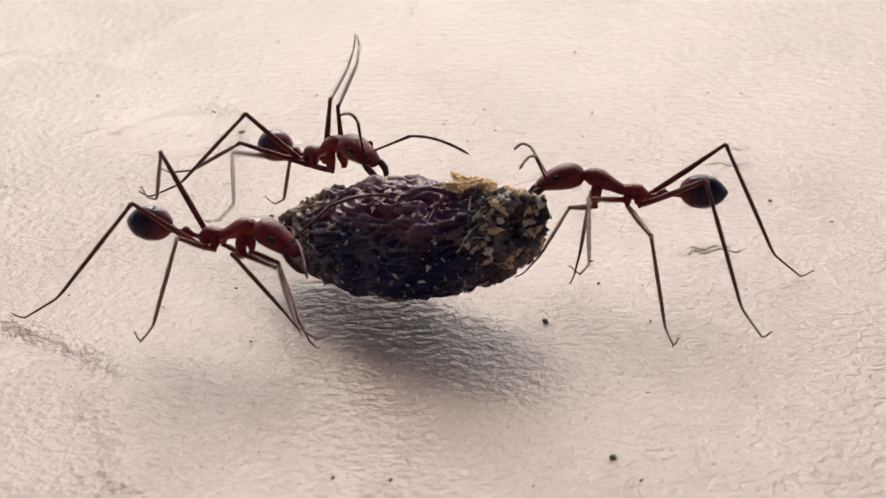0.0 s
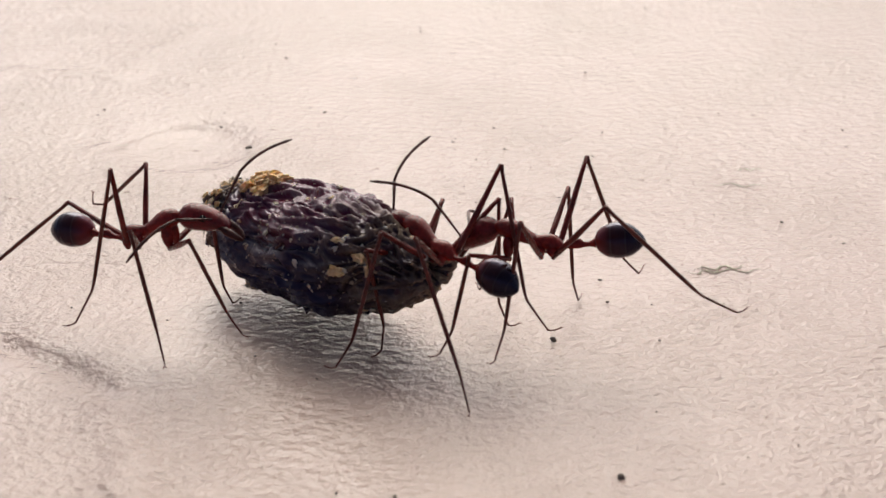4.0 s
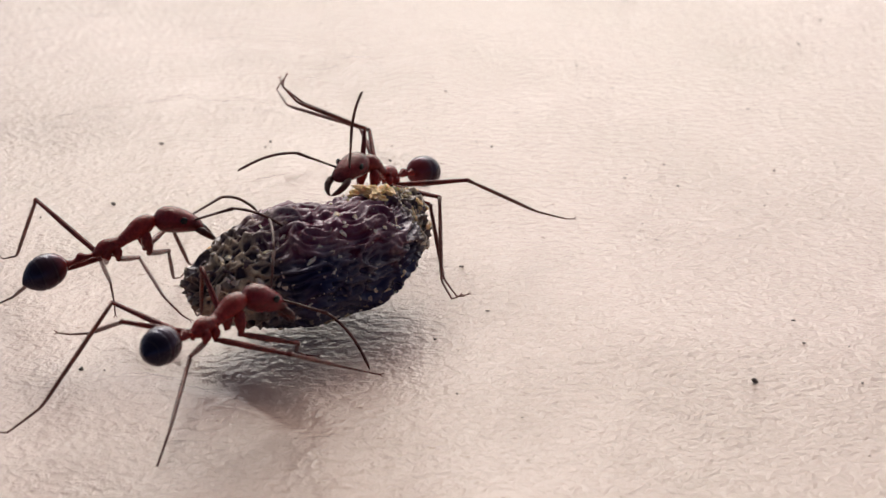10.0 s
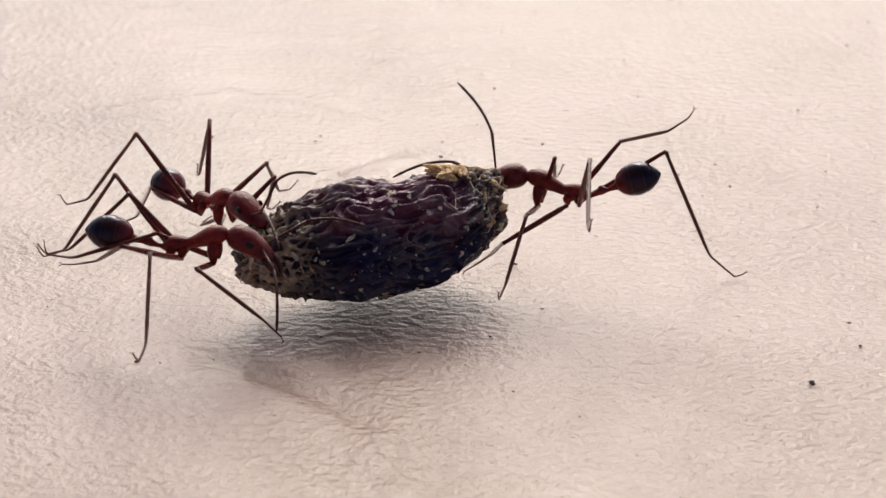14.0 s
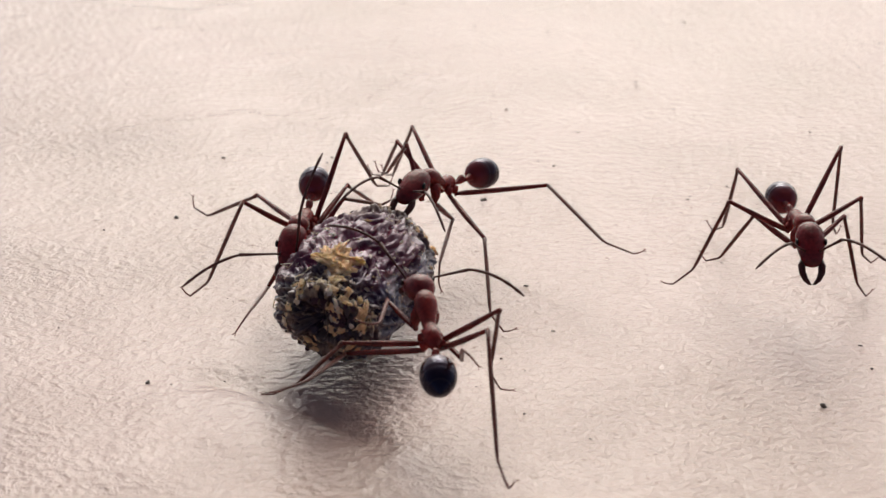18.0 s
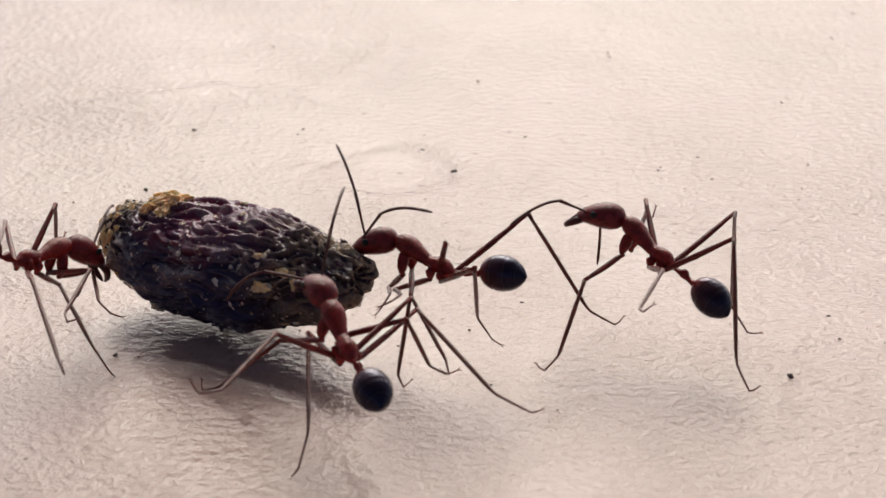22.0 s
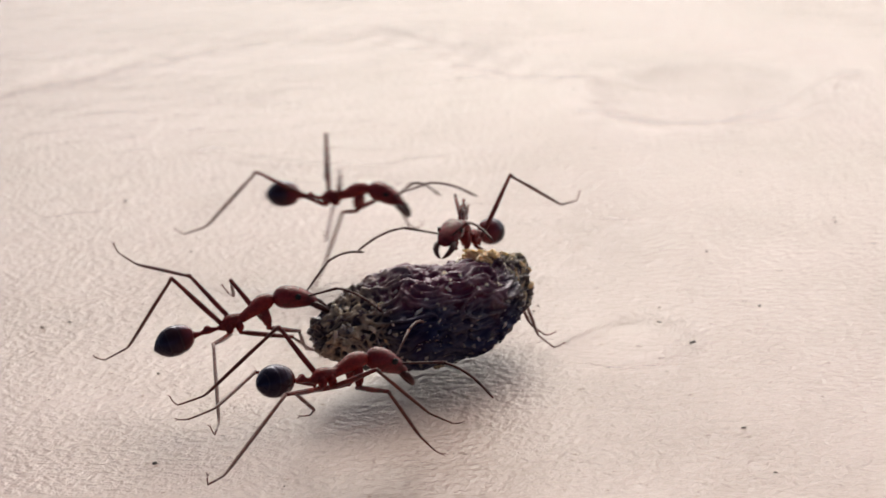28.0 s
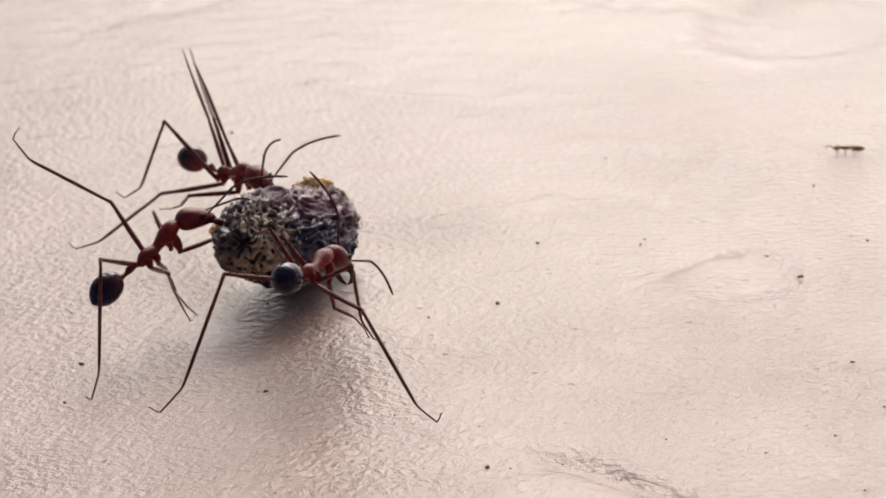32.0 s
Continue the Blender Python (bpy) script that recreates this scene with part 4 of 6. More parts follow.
    at(ant_a, 17, -18.17, 1.98, 4.30, -421.4, 1.8, (1, -16), (-1, -0), R3=(-24.5, 8.2, 1.3), KR3=(-0.27, -0.08, 0.96), R2=(-24.3, -0.9, 1.3), KR2=(-0.99, 0.02, -0.10), R1=(-18.4, -5.7, 2.8), KR1=(-0.45, -0.80, 0.40), FR=(-20.1, -2.3, 1.8), L3=(-17.6, 11.8, 1.6), KL3=(-0.30, -0.06, 0.95), L2=(-15.2, 6.4, 4.0), KL2=(0.56, 0.18, 0.81), FL=(-15.7, 1.3, 9.0), L1=(-14.9, 5.9, 4.3), KL1=(0.26, -0.02, 0.97))
    at(ant_a, 18, -17.36, 2.07, 4.31, -450.3, -7.0, (-2, -16), (1, -5), R3=(-24.0, 11.5, 1.3), KR3=(-0.24, -0.05, 0.97), R2=(-20.9, -3.9, 3.1), KR2=(-0.11, -0.40, 0.91), R1=(-19.2, -2.2, 1.3), KR1=(-0.59, -0.38, -0.71), FR=(-21.5, -2.4, 2.9), L3=(-14.8, 10.6, 3.1), KL3=(-0.05, 0.12, 0.99), L2=(-14.7, 10.3, 2.5), KL2=(-0.11, 0.14, 0.98), FL=(-16.1, 0.9, 8.5), L1=(-14.0, 6.5, 4.0), KL1=(0.24, 0.22, 0.95))
    at(ant_a, 19, -17.14, 5.55, 4.32, -465.8, -1.3, (-7, -22), (5, 5), R2=(-22.3, 4.7, 0.1), KR2=(0.79, -0.01, 0.61), R3=(-19.1, 10.3, 4.0), KR3=(0.33, -0.25, 0.91), FR=(-22.2, 1.2, 1.6), FL=(-18.0, 4.2, 8.5), L3=(-12.0, 15.0, 4.3), KL3=(0.06, -0.01, 1.00), L2=(-14.3, 12.2, 4.0), KL2=(0.09, 0.58, 0.81), L1=(-13.8, 9.9, 4.9), KL1=(0.35, 0.60, 0.72), R1=(-21.8, 3.6, 0.7), KR1=(-0.70, -0.66, 0.26))
    at(ant_a, 20, -13.75, 7.66, 4.30, -465.7, 14.1, (-3, -8), (3, 2), L3=(-8.5, -0.2, 1.0), KL3=(-0.68, 0.72, 0.10), L2=(-8.6, 9.9, 1.3), KL2=(0.72, 0.67, 0.19), L1=(-11.3, 0.6, 3.4), KL1=(-0.61, 0.79, -0.10), R1=(-12.0, 9.7, 0.1), KR1=(0.31, 0.95, 0.07), R2=(-8.5, 11.9, 0.7), KR2=(0.59, 0.80, 0.10), R3=(-8.4, 2.3, 0.1), KR3=(-0.86, 0.47, -0.19))
    at(ant_a, 21, -9.72, -1.09, 4.29, -572.8, -12.4, (0, -13), (12, -8), R3=(-3.0, -2.2, 0.1), KR3=(-0.60, 0.06, 0.79), L3=(-3.4, -5.4, 1.9), KL3=(0.02, -1.00, -0.00), R2=(-7.5, 6.0, 3.1), KR2=(-0.26, -0.19, 0.95), R1=(-8.7, 4.9, 2.8), KR1=(-0.26, -0.18, 0.95), L1=(-4.0, -1.5, 0.7), KL1=(-0.23, -0.36, 0.90), L2=(-3.4, -0.8, 0.1), KL2=(-0.62, -0.01, 0.78))
    at(ant_a, 22, -10.13, -4.35, 4.31, -567.5, 2.2, (8, -12), (5, -8), R3=(-2.7, -0.2, 0.1), KR3=(-0.10, -0.41, 0.91), L3=(-7.5, -3.7, 0.7), KL3=(-0.94, 0.31, 0.13), L1=(-11.5, -6.5, 3.1), KL1=(0.60, 0.03, -0.80), R1=(-8.6, -10.0, 1.9), KR1=(0.40, 0.64, 0.65), R2=(-9.6, -1.9, 3.4), KR2=(-0.14, -0.17, 0.97), FR=(-14.2, -0.3, 7.4), FL=(-9.8, -5.5, 6.6), L2=(-11.1, -7.6, 3.7), KL2=(0.86, 0.06, -0.50))
    at(ant_a, 23, -10.02, -3.15, 4.31, -593.3, 1.8, (0, -11), (1, -5), R3=(-4.8, -5.5, 0.4), KR3=(0.29, -0.90, 0.34), L1=(-14.1, -5.7, 0.1), KL1=(-0.16, 0.59, 0.79), L3=(-10.5, -3.6, 0.1), KL3=(-0.76, 0.63, -0.12), L2=(-9.3, -2.1, 1.9), KL2=(-0.93, -0.22, -0.29), R2=(-10.0, 4.2, 1.0), KR2=(0.33, -0.09, 0.94), R1=(-13.6, 3.1, 2.8), KR1=(0.14, 0.73, 0.67), FR=(-13.0, 0.5, 8.5), FL=(-6.9, -1.1, 3.4))
    at(ant_a, 24, -14.29, -5.21, 4.30, -643.5, 2.5, (4, -13), (0, -3), R2=(-8.6, -4.1, 1.0), KR2=(-0.58, -0.61, 0.54), R1=(-11.8, -3.1, 1.6), KR1=(-0.72, -0.69, -0.08), R3=(-14.7, -9.4, 0.7), KR3=(0.66, 0.16, -0.74), FR=(-9.1, -3.0, 2.1), FL=(-13.2, -0.9, 8.5), L2=(-16.8, 1.2, 1.9), KL2=(0.20, 0.12, 0.97), L1=(-18.9, -0.5, 3.7), KL1=(-0.73, 0.35, 0.59), L3=(-20.8, -4.5, 1.3), KL3=(-0.66, 0.28, 0.70))
    at(ant_a, 24.5, -16.10, -4.61, 4.30, -648.3, -4.4, (-0, -14), (-1, -13), L2=(-20.7, -4.4, 0.1), L3=(-20.4, -12.2, 0.1), R2=(-10.9, -1.9, 0.1), R1=(-12.8, 0.4, 0.1), L1=(-17.2, -5.1, 0.1), FL=(-14.7, -0.3, 8.6), FR=(-11.7, -1.9, 1.6))
    at(ant_a, 26.5, -25.03, 3.74, 4.30, -674.5, -7.8, (-4, -17), (3, -11), R3=(-22.4, -5.6, 0.1), R1=(-21.2, 1.3, 0.1), L2=(-31.9, 8.7, 1.1), FR=(-18.3, 5.3, 0.8))
    at(ant_a, 27, -25.11, 1.55, 4.31, -683.8, -1.5, (-6, -10), (16, 0), R3=(-30.4, -1.9, 0.1), KR3=(-0.43, -0.76, 0.49), R2=(-24.0, -7.0, 4.6), KR2=(-0.83, 0.46, 0.31), R1=(-21.2, 3.3, 1.0), KR1=(-0.00, -0.97, 0.25), L2=(-30.2, 7.6, 1.9), KL2=(-0.59, 0.18, 0.79), L3=(-27.1, -8.7, 6.1), KL3=(-0.24, 0.49, 0.84), FR=(-18.1, 2.6, 1.9), L1=(-29.4, 5.6, 2.8), KL1=(-0.73, -0.16, 0.66))
    at(ant_a, 27.5, -26.43, 4.46, 4.30, -675.1, -4.5, (-5, -20), (4, -2), R2=(-23.9, 0.6, 0.1), R3=(-25.5, -1.1, 0.1), L2=(-27.9, 5.0, 0.1), L3=(-30.9, 4.2, 0.1), R1=(-21.4, 5.4, 0.1))
    at(ant_a, 28, -25.21, 2.14, 4.31, -678.5, -6.5, (-4, -11), (16, -4), R3=(-28.1, -9.2, 3.7), KR3=(0.12, -0.17, 0.98), R1=(-21.3, 2.7, 0.4), KR1=(-0.15, -0.89, 0.43), R2=(-20.5, 2.9, 1.6), KR2=(-0.10, -0.78, 0.62), L2=(-31.6, -0.8, 3.7), KL2=(0.03, 0.10, 0.99), L3=(-30.7, -2.4, 3.7), KL3=(-0.01, 0.99, -0.10), L1=(-27.7, 6.7, 0.4), KL1=(-0.96, 0.21, 0.18), FR=(-17.8, 3.7, 2.1))
    at(ant_a, 29, -26.33, 6.50, 4.30, -652.7, -5.2, (-9, -13), (7, -4), L3=(-32.9, -2.6, 1.3), KL3=(-0.18, 0.25, 0.95), L2=(-32.3, 10.1, 0.4), KL2=(-0.30, 0.48, 0.82), L1=(-29.1, 9.6, 1.0), KL1=(-0.59, 0.58, 0.56), R3=(-24.2, -3.9, 1.3), KR3=(0.06, -0.46, 0.89), R2=(-20.0, 1.0, 2.2), KR2=(0.25, -0.25, 0.94), R1=(-22.0, 5.0, 1.6), KR1=(0.96, 0.01, -0.29), FR=(-20.6, 8.7, 1.7))
    at(ant_a, 30, -30.08, 7.80, 4.30, -646.5, -11.0, (3, -19), (-1, 2), L3=(-32.8, -1.0, 1.0), KL3=(-0.31, 0.40, 0.86), L2=(-34.2, 8.7, 0.1), KL2=(-0.71, 0.52, 0.49), L1=(-35.1, 9.7, 0.4), KL1=(-0.82, 0.26, 0.51), R2=(-25.1, 5.8, 1.0), KR2=(0.98, -0.07, 0.18), R3=(-25.4, 8.9, 0.7), KR3=(-0.66, -0.73, 0.18), FR=(-25.6, 10.1, 0.7), R1=(-25.2, 4.0, 1.9), KR1=(0.88, -0.47, -0.00))
    at(ant_a, 31, -32.39, 7.23, 4.30, -640.9, -13.7, (0, -21), (1, -0), L2=(-38.6, 5.8, 0.1), KL2=(-0.28, 0.47, 0.84), L3=(-33.8, 1.8, 2.5), KL3=(0.03, 0.99, -0.10), L1=(-35.6, 3.5, 1.6), KL1=(0.21, 0.85, 0.48), R2=(-26.8, 7.7, 0.4), KR2=(-0.63, -0.59, 0.50), R1=(-29.0, 1.5, 3.4), KR1=(0.59, -0.81, -0.00), FR=(-28.8, 11.7, 0.9), FL=(-29.4, 11.7, 7.2), R3=(-26.9, 8.8, 0.1), KR3=(-0.60, -0.72, 0.35))
    at(ant_a, 32, -32.20, 6.35, 4.30, -640.6, -11.7, (0, -17), (6, 1), L3=(-37.3, -2.0, 0.4), KL3=(-0.26, 0.33, 0.91), R3=(-25.1, -2.1, 0.4), KR3=(-0.10, -0.32, 0.94), R2=(-29.8, 6.6, 0.7), KR2=(-0.42, -0.83, 0.36), R1=(-29.8, 4.9, 1.9), KR1=(0.56, 0.11, -0.82), FR=(-30.1, 12.0, 0.9), FL=(-33.5, 10.2, 8.6), L2=(-36.1, 9.2, 5.2), KL2=(-0.56, 0.07, 0.83), L1=(-36.3, 10.5, 4.9), KL1=(-0.56, 0.05, 0.83))
    at(ant_b, 0, -5.40, 3.84, 4.30, -43.7, 11.6, (5, -14), (-2, -3), R3=(-13.1, 4.3, 1.9), KR3=(0.20, -0.49, 0.85), R2=(-12.6, 6.5, 2.2), KR2=(0.13, -0.67, 0.73), L3=(-9.3, -0.7, 2.8), KL3=(-0.99, -0.17, 0.00), R1=(-8.1, 7.4, 0.4), KR1=(-0.53, -0.41, 0.74), L2=(-4.5, 8.8, 7.3), KL2=(0.50, -0.42, 0.76), FL=(1.0, 1.0, 5.2), FR=(-4.0, -1.3, 7.6), L1=(-4.2, 8.3, 7.6), KL1=(0.24, -0.61, 0.76))
    at(ant_b, 0.5, -2.84, 5.28, 4.30, -54.7, 6.8, (8, -14), (-6, 1), R3=(-7.0, 8.6, 0.1), R2=(-6.3, 9.9, 0.1), L3=(-7.1, 16.0, 5.0))
    at(ant_b, 1, 1.96, 5.55, 4.30, -88.7, 6.1, (0, -21), (1, 9), L3=(8.1, 14.3, 7.9), KL3=(-0.31, -0.78, 0.54), L2=(6.5, 4.0, 0.1), KL2=(-0.86, 0.51, 0.08), L1=(3.5, 10.2, 0.1), KL1=(-0.22, 0.74, 0.63), FL=(5.3, 0.6, 2.3), R3=(-3.6, 9.6, 7.6), KR3=(0.73, 0.06, 0.68), R2=(-3.0, 8.2, 1.0), KR2=(-0.11, -0.44, 0.89), R1=(-2.0, 7.4, 2.5), KR1=(0.36, -0.50, 0.79))
    at(ant_b, 1.5, 3.77, 5.27, 4.30, -105.8, 2.9, (-1, -21), (1, 5), L3=(8.8, 15.8, 3.6), L2=(6.8, -0.8, 0.1), L1=(3.9, -0.0, 0.1), R3=(-1.5, 15.0, 0.4))
    at(ant_b, 2, 4.64, 2.23, 4.29, -133.2, 10.1, (-1, -18), (-3, 5), L3=(13.6, -1.1, 0.4), KL3=(-0.95, -0.25, 0.20), R3=(8.3, 9.1, 4.6), KR3=(0.01, 0.52, 0.85), L1=(4.9, -3.7, 0.1), KL1=(0.10, 0.61, 0.78), L2=(7.5, 2.2, 0.1), KL2=(0.69, 0.73, 0.06), R2=(10.8, 5.4, 0.1), KR2=(-0.05, 0.75, 0.66), R1=(2.6, -0.5, 0.4), KR1=(-0.47, -0.72, -0.51))
    at(ant_b, 2.5, 4.89, -2.61, 4.29, -202.7, 3.1, (-1, -20), (-1, 3), L3=(10.8, -9.8, 0.1), L2=(3.3, -7.1, 0.1), R2=(6.5, -3.1, 0.1), R1=(5.2, -2.3, 0.1), R3=(11.2, 0.1, 0.1), FL=(-1.9, -1.4, 5.8))
    at(ant_b, 4.5, -2.58, -5.43, 4.35, -229.2, 2.3, (-10, -30), (8, 13), L2=(-6.0, -10.3, 0.1), L1=(-4.2, -6.5, 0.1), R3=(1.7, -7.2, 0.1), FR=(-2.6, -1.8, 7.8), FL=(-8.3, -4.7, 2.3))
    at(ant_b, 5, -5.42, -6.56, 4.31, -244.8, 3.6, (-1, -8), (-1, 3), L3=(-5.9, -16.4, 1.0), KL3=(0.03, 0.55, 0.83), R3=(-0.7, -16.1, 4.9), KR3=(0.05, -0.91, 0.40), R1=(-2.0, -1.8, 2.8), KR1=(-0.42, -0.30, 0.86), FR=(-4.0, -0.8, 6.4), FL=(-10.8, -4.4, 3.0), L1=(-6.0, -12.3, 0.9), KL1=(0.14, 0.83, 0.54), L2=(-6.0, -14.3, 0.1), KL2=(-0.02, 0.69, 0.73), R2=(-1.6, -3.7, 3.7), KR2=(-0.64, -0.19, 0.74))
    at(ant_b, 6, -9.97, -8.21, 4.32, -256.5, 9.1, (7, -8), (-13, 4), L2=(-13.9, -9.1, 0.4), KL2=(-0.52, 0.59, 0.62), L3=(-14.0, -18.7, 1.9), KL3=(0.24, 0.55, 0.80), R1=(-7.1, -2.9, 1.3), KR1=(-0.03, -0.55, 0.84), R3=(-8.2, -12.2, 2.8), KR3=(0.23, -0.17, -0.96), FR=(-8.5, -3.9, 8.4), FL=(-13.3, -3.3, 2.1), L1=(-13.9, -8.2, 0.1), KL1=(-0.49, 0.62, 0.61), R2=(-7.0, -1.8, 1.0), KR2=(0.03, -0.51, 0.86))
    at(ant_b, 7, -11.75, -7.10, 4.32, -260.2, 11.0, (4, -7), (-8, 3), L3=(-14.8, -11.8, 2.2), KL3=(0.75, 0.63, -0.20), R3=(-5.7, -15.8, 2.5), KR3=(-0.09, -0.04, 0.99), R2=(-8.1, -14.5, 4.0), KR2=(0.26, -0.97, -0.00), FL=(-16.1, -3.1, 2.9), FR=(-9.5, -1.8, 7.3), L1=(-15.0, -10.2, 1.6), KL1=(0.70, 0.71, 0.00), L2=(-15.7, -7.6, 0.4), KL2=(-0.68, 0.54, 0.51), R1=(-8.7, -10.2, 2.2), KR1=(0.50, -0.77, -0.39))
    at(ant_b, 8, -16.97, -8.48, 4.32, -314.4, 3.6, (-4, -5), (22, -3), R3=(-14.2, -19.6, 5.2), KR3=(0.16, 0.08, 0.98), R2=(-14.1, -5.2, 0.4), KR2=(0.37, -0.83, 0.42), R1=(-15.8, -6.9, 1.9), KR1=(-0.08, -0.93, -0.36), L3=(-23.7, -1.5, 0.7), KL3=(-0.37, 0.32, 0.87), L2=(-20.8, -2.0, 1.9), KL2=(-0.22, 0.31, 0.93), L1=(-21.2, -4.3, 6.4), KL1=(-0.62, -0.42, 0.66))
    at(ant_b, 9, -19.22, -7.20, 4.34, -309.0, 10.9, (-7, -5), (22, -2), L3=(-25.7, -0.2, 1.0), KL3=(-0.34, 0.33, 0.88), L2=(-23.5, -0.4, 3.1), KL2=(0.02, 0.06, 1.00), L1=(-24.4, -3.4, 5.5), KL1=(-0.76, -0.32, 0.56), R1=(-19.2, -2.3, 0.7), KR1=(0.81, -0.20, 0.55), R2=(-16.4, -4.7, 1.3), KR2=(0.07, -0.96, 0.27), R3=(-16.2, -4.4, 1.3), KR3=(0.07, -0.96, 0.28))
    at(ant_b, 10, -21.13, -2.19, 4.32, -330.9, 9.3, (-5, -12), (8, 5), L3=(-28.1, 4.2, 0.7), KL3=(-0.37, 0.20, 0.91), L2=(-27.4, 0.4, 0.1), KL2=(-0.83, -0.52, 0.18), R3=(-21.9, -1.3, 1.1), KR3=(-0.22, -0.81, -0.55), R2=(-18.5, -4.2, 1.9), KR2=(0.61, 0.65, -0.44), R1=(-20.2, 4.0, 0.2), KR1=(0.64, 0.13, 0.75), L1=(-19.5, 4.2, 0.7), KL1=(0.36, 0.28, 0.89), FL=(-16.6, 2.8, 3.8))
    at(ant_b, 11, -21.79, 2.74, 4.32, -346.0, 10.8, (-1, -15), (-5, 1), L3=(-29.0, 9.5, 3.1), KL3=(-0.20, -0.07, 0.98), L2=(-27.7, 8.1, 2.2), KL2=(-0.57, -0.20, 0.80), R1=(-18.8, -3.8, 4.8), KR1=(0.30, 0.18, 0.94), L1=(-21.0, 9.7, 1.1), KL1=(-0.38, -0.27, -0.88), FL=(-17.1, 7.4, 5.1), FR=(-17.2, -0.7, 4.6), R2=(-20.2, 4.8, 1.6), KR2=(0.70, -0.70, 0.18), R3=(-17.9, -6.9, 6.1), KR3=(0.91, 0.29, 0.30))
    at(ant_b, 12, -22.74, 0.42, 4.28, -333.5, 0.2, (-6, -12), (4, 0), L2=(-28.2, 1.8, 10.6), KL2=(0.18, 0.92, -0.34), L3=(-30.0, 5.5, 0.1), KL3=(0.23, 0.50, 0.84), R3=(-24.0, 1.4, 1.0), KR3=(-0.31, -0.78, -0.54), L1=(-23.3, 2.5, 2.5), KL1=(-0.58, 0.28, 0.77), R1=(-20.0, -0.7, 3.4), KR1=(0.87, 0.49, -0.00), R2=(-22.4, 7.7, 1.3), KR2=(-0.21, 0.43, 0.88), FL=(-19.6, 6.0, 4.4), FR=(-18.3, -2.2, 5.9))
    at(ant_b, 13, -22.19, 6.28, 4.32, -315.0, 6.7, (-12, -15), (21, 6), L3=(-25.7, 14.0, 1.3), KL3=(0.12, 0.23, 0.97), R3=(-28.5, 0.3, 0.1), KR3=(-0.21, 0.76, 0.61), R1=(-20.0, 12.4, 1.0), KR1=(0.56, -0.83, 0.10), R2=(-22.1, 6.4, 1.3), KR2=(-0.36, -0.91, -0.20), L1=(-20.0, 0.5, 4.0), KL1=(0.46, -0.21, 0.86), FL=(-15.9, 8.4, 3.4), FR=(-17.3, 4.7, 5.9), L2=(-20.4, 3.7, 2.8), KL2=(0.92, 0.04, -0.40))
    at(ant_b, 14, -20.57, 1.69, 4.29, -404.0, 2.3, (5, -11), (-2, 2), R3=(-28.2, 6.7, 1.9), KR3=(-0.18, -0.14, 0.97), L3=(-23.1, 10.6, 2.2), KL3=(-0.09, 0.18, 0.98), L2=(-18.6, 9.2, 2.2), KL2=(0.37, 0.38, 0.85), R2=(-23.8, -1.6, 4.3), KR2=(-0.99, -0.08, 0.10), R1=(-22.2, 7.1, 1.2), KR1=(0.26, 0.84, 0.47), FL=(-15.6, -2.2, 7.0), L1=(-18.8, 5.7, 2.5), KL1=(0.41, 0.46, 0.79))
    at(ant_b, 14.5, -21.36, 3.45, 4.30, -407.9, 8.7, (11, -11), (-12, -2), R2=(-29.5, 5.7, 5.7), R3=(-29.4, 10.9, 0.2))
    at(ant_b, 16.5, -13.41, 10.42, 4.30, -451.8, 10.2, (-3, -17), (2, 7), L3=(-7.8, 15.5, 0.1), R3=(-17.4, 21.1, 5.4), R2=(-17.7, 17.1, 0.2), L2=(-9.9, 13.6, 0.1))
    at(ant_b, 17, -13.26, 12.05, 4.30, -455.7, 5.3, (0, -20), (0, 6), R3=(-16.8, 17.8, 4.9), KR3=(0.47, -0.26, 0.84), R2=(-17.6, 18.3, 0.1), KR2=(0.04, -0.63, 0.78), R1=(-17.1, 14.6, 1.9), KR1=(0.58, -0.67, 0.47), FR=(-18.7, 8.1, 3.2), L3=(-6.7, 15.2, 0.1), KL3=(0.36, 0.60, 0.72), L2=(-10.2, 4.3, 3.1), KL2=(-0.17, 0.26, -0.95), L1=(-11.9, 12.8, 0.4), KL1=(0.73, 0.64, -0.22))
    at(ant_b, 18, -12.28, 8.13, 4.30, -473.4, 8.4, (2, -13), (-9, -1), L3=(-3.5, 4.2, 2.8), KL3=(-0.97, 0.12, 0.21), L2=(-8.7, 1.1, 0.2), KL2=(-0.55, 0.75, 0.37), L1=(-11.9, 5.1, 0.7), KL1=(-0.83, -0.11, -0.54), R3=(-15.9, 17.4, 1.3), KR3=(-0.08, -0.24, 0.97), R2=(-16.1, 14.7, 2.2), KR2=(0.15, -0.32, 0.93), FR=(-15.7, 1.9, 5.4), R1=(-15.4, 11.6, 3.4), KR1=(0.06, -0.09, 0.99))
    at(ant_b, 19, -14.08, 8.12, 4.31, -507.2, 12.1, (-5, -15), (12, 28), L3=(-6.2, 4.8, 0.7), KL3=(-0.72, -0.58, -0.38), L2=(-9.5, 6.3, 0.4), KL2=(-0.48, -0.74, -0.48), L1=(-12.3, 1.8, 0.4), KL1=(-0.82, 0.37, 0.44), R3=(-9.8, 16.8, 2.8), KR3=(-0.17, 0.14, 0.98), R2=(-12.9, 15.3, 4.6), KR2=(-0.21, 0.38, 0.90), FR=(-20.2, 8.4, 3.0), R1=(-12.4, 12.9, 5.5), KR1=(-0.07, 0.63, 0.77))
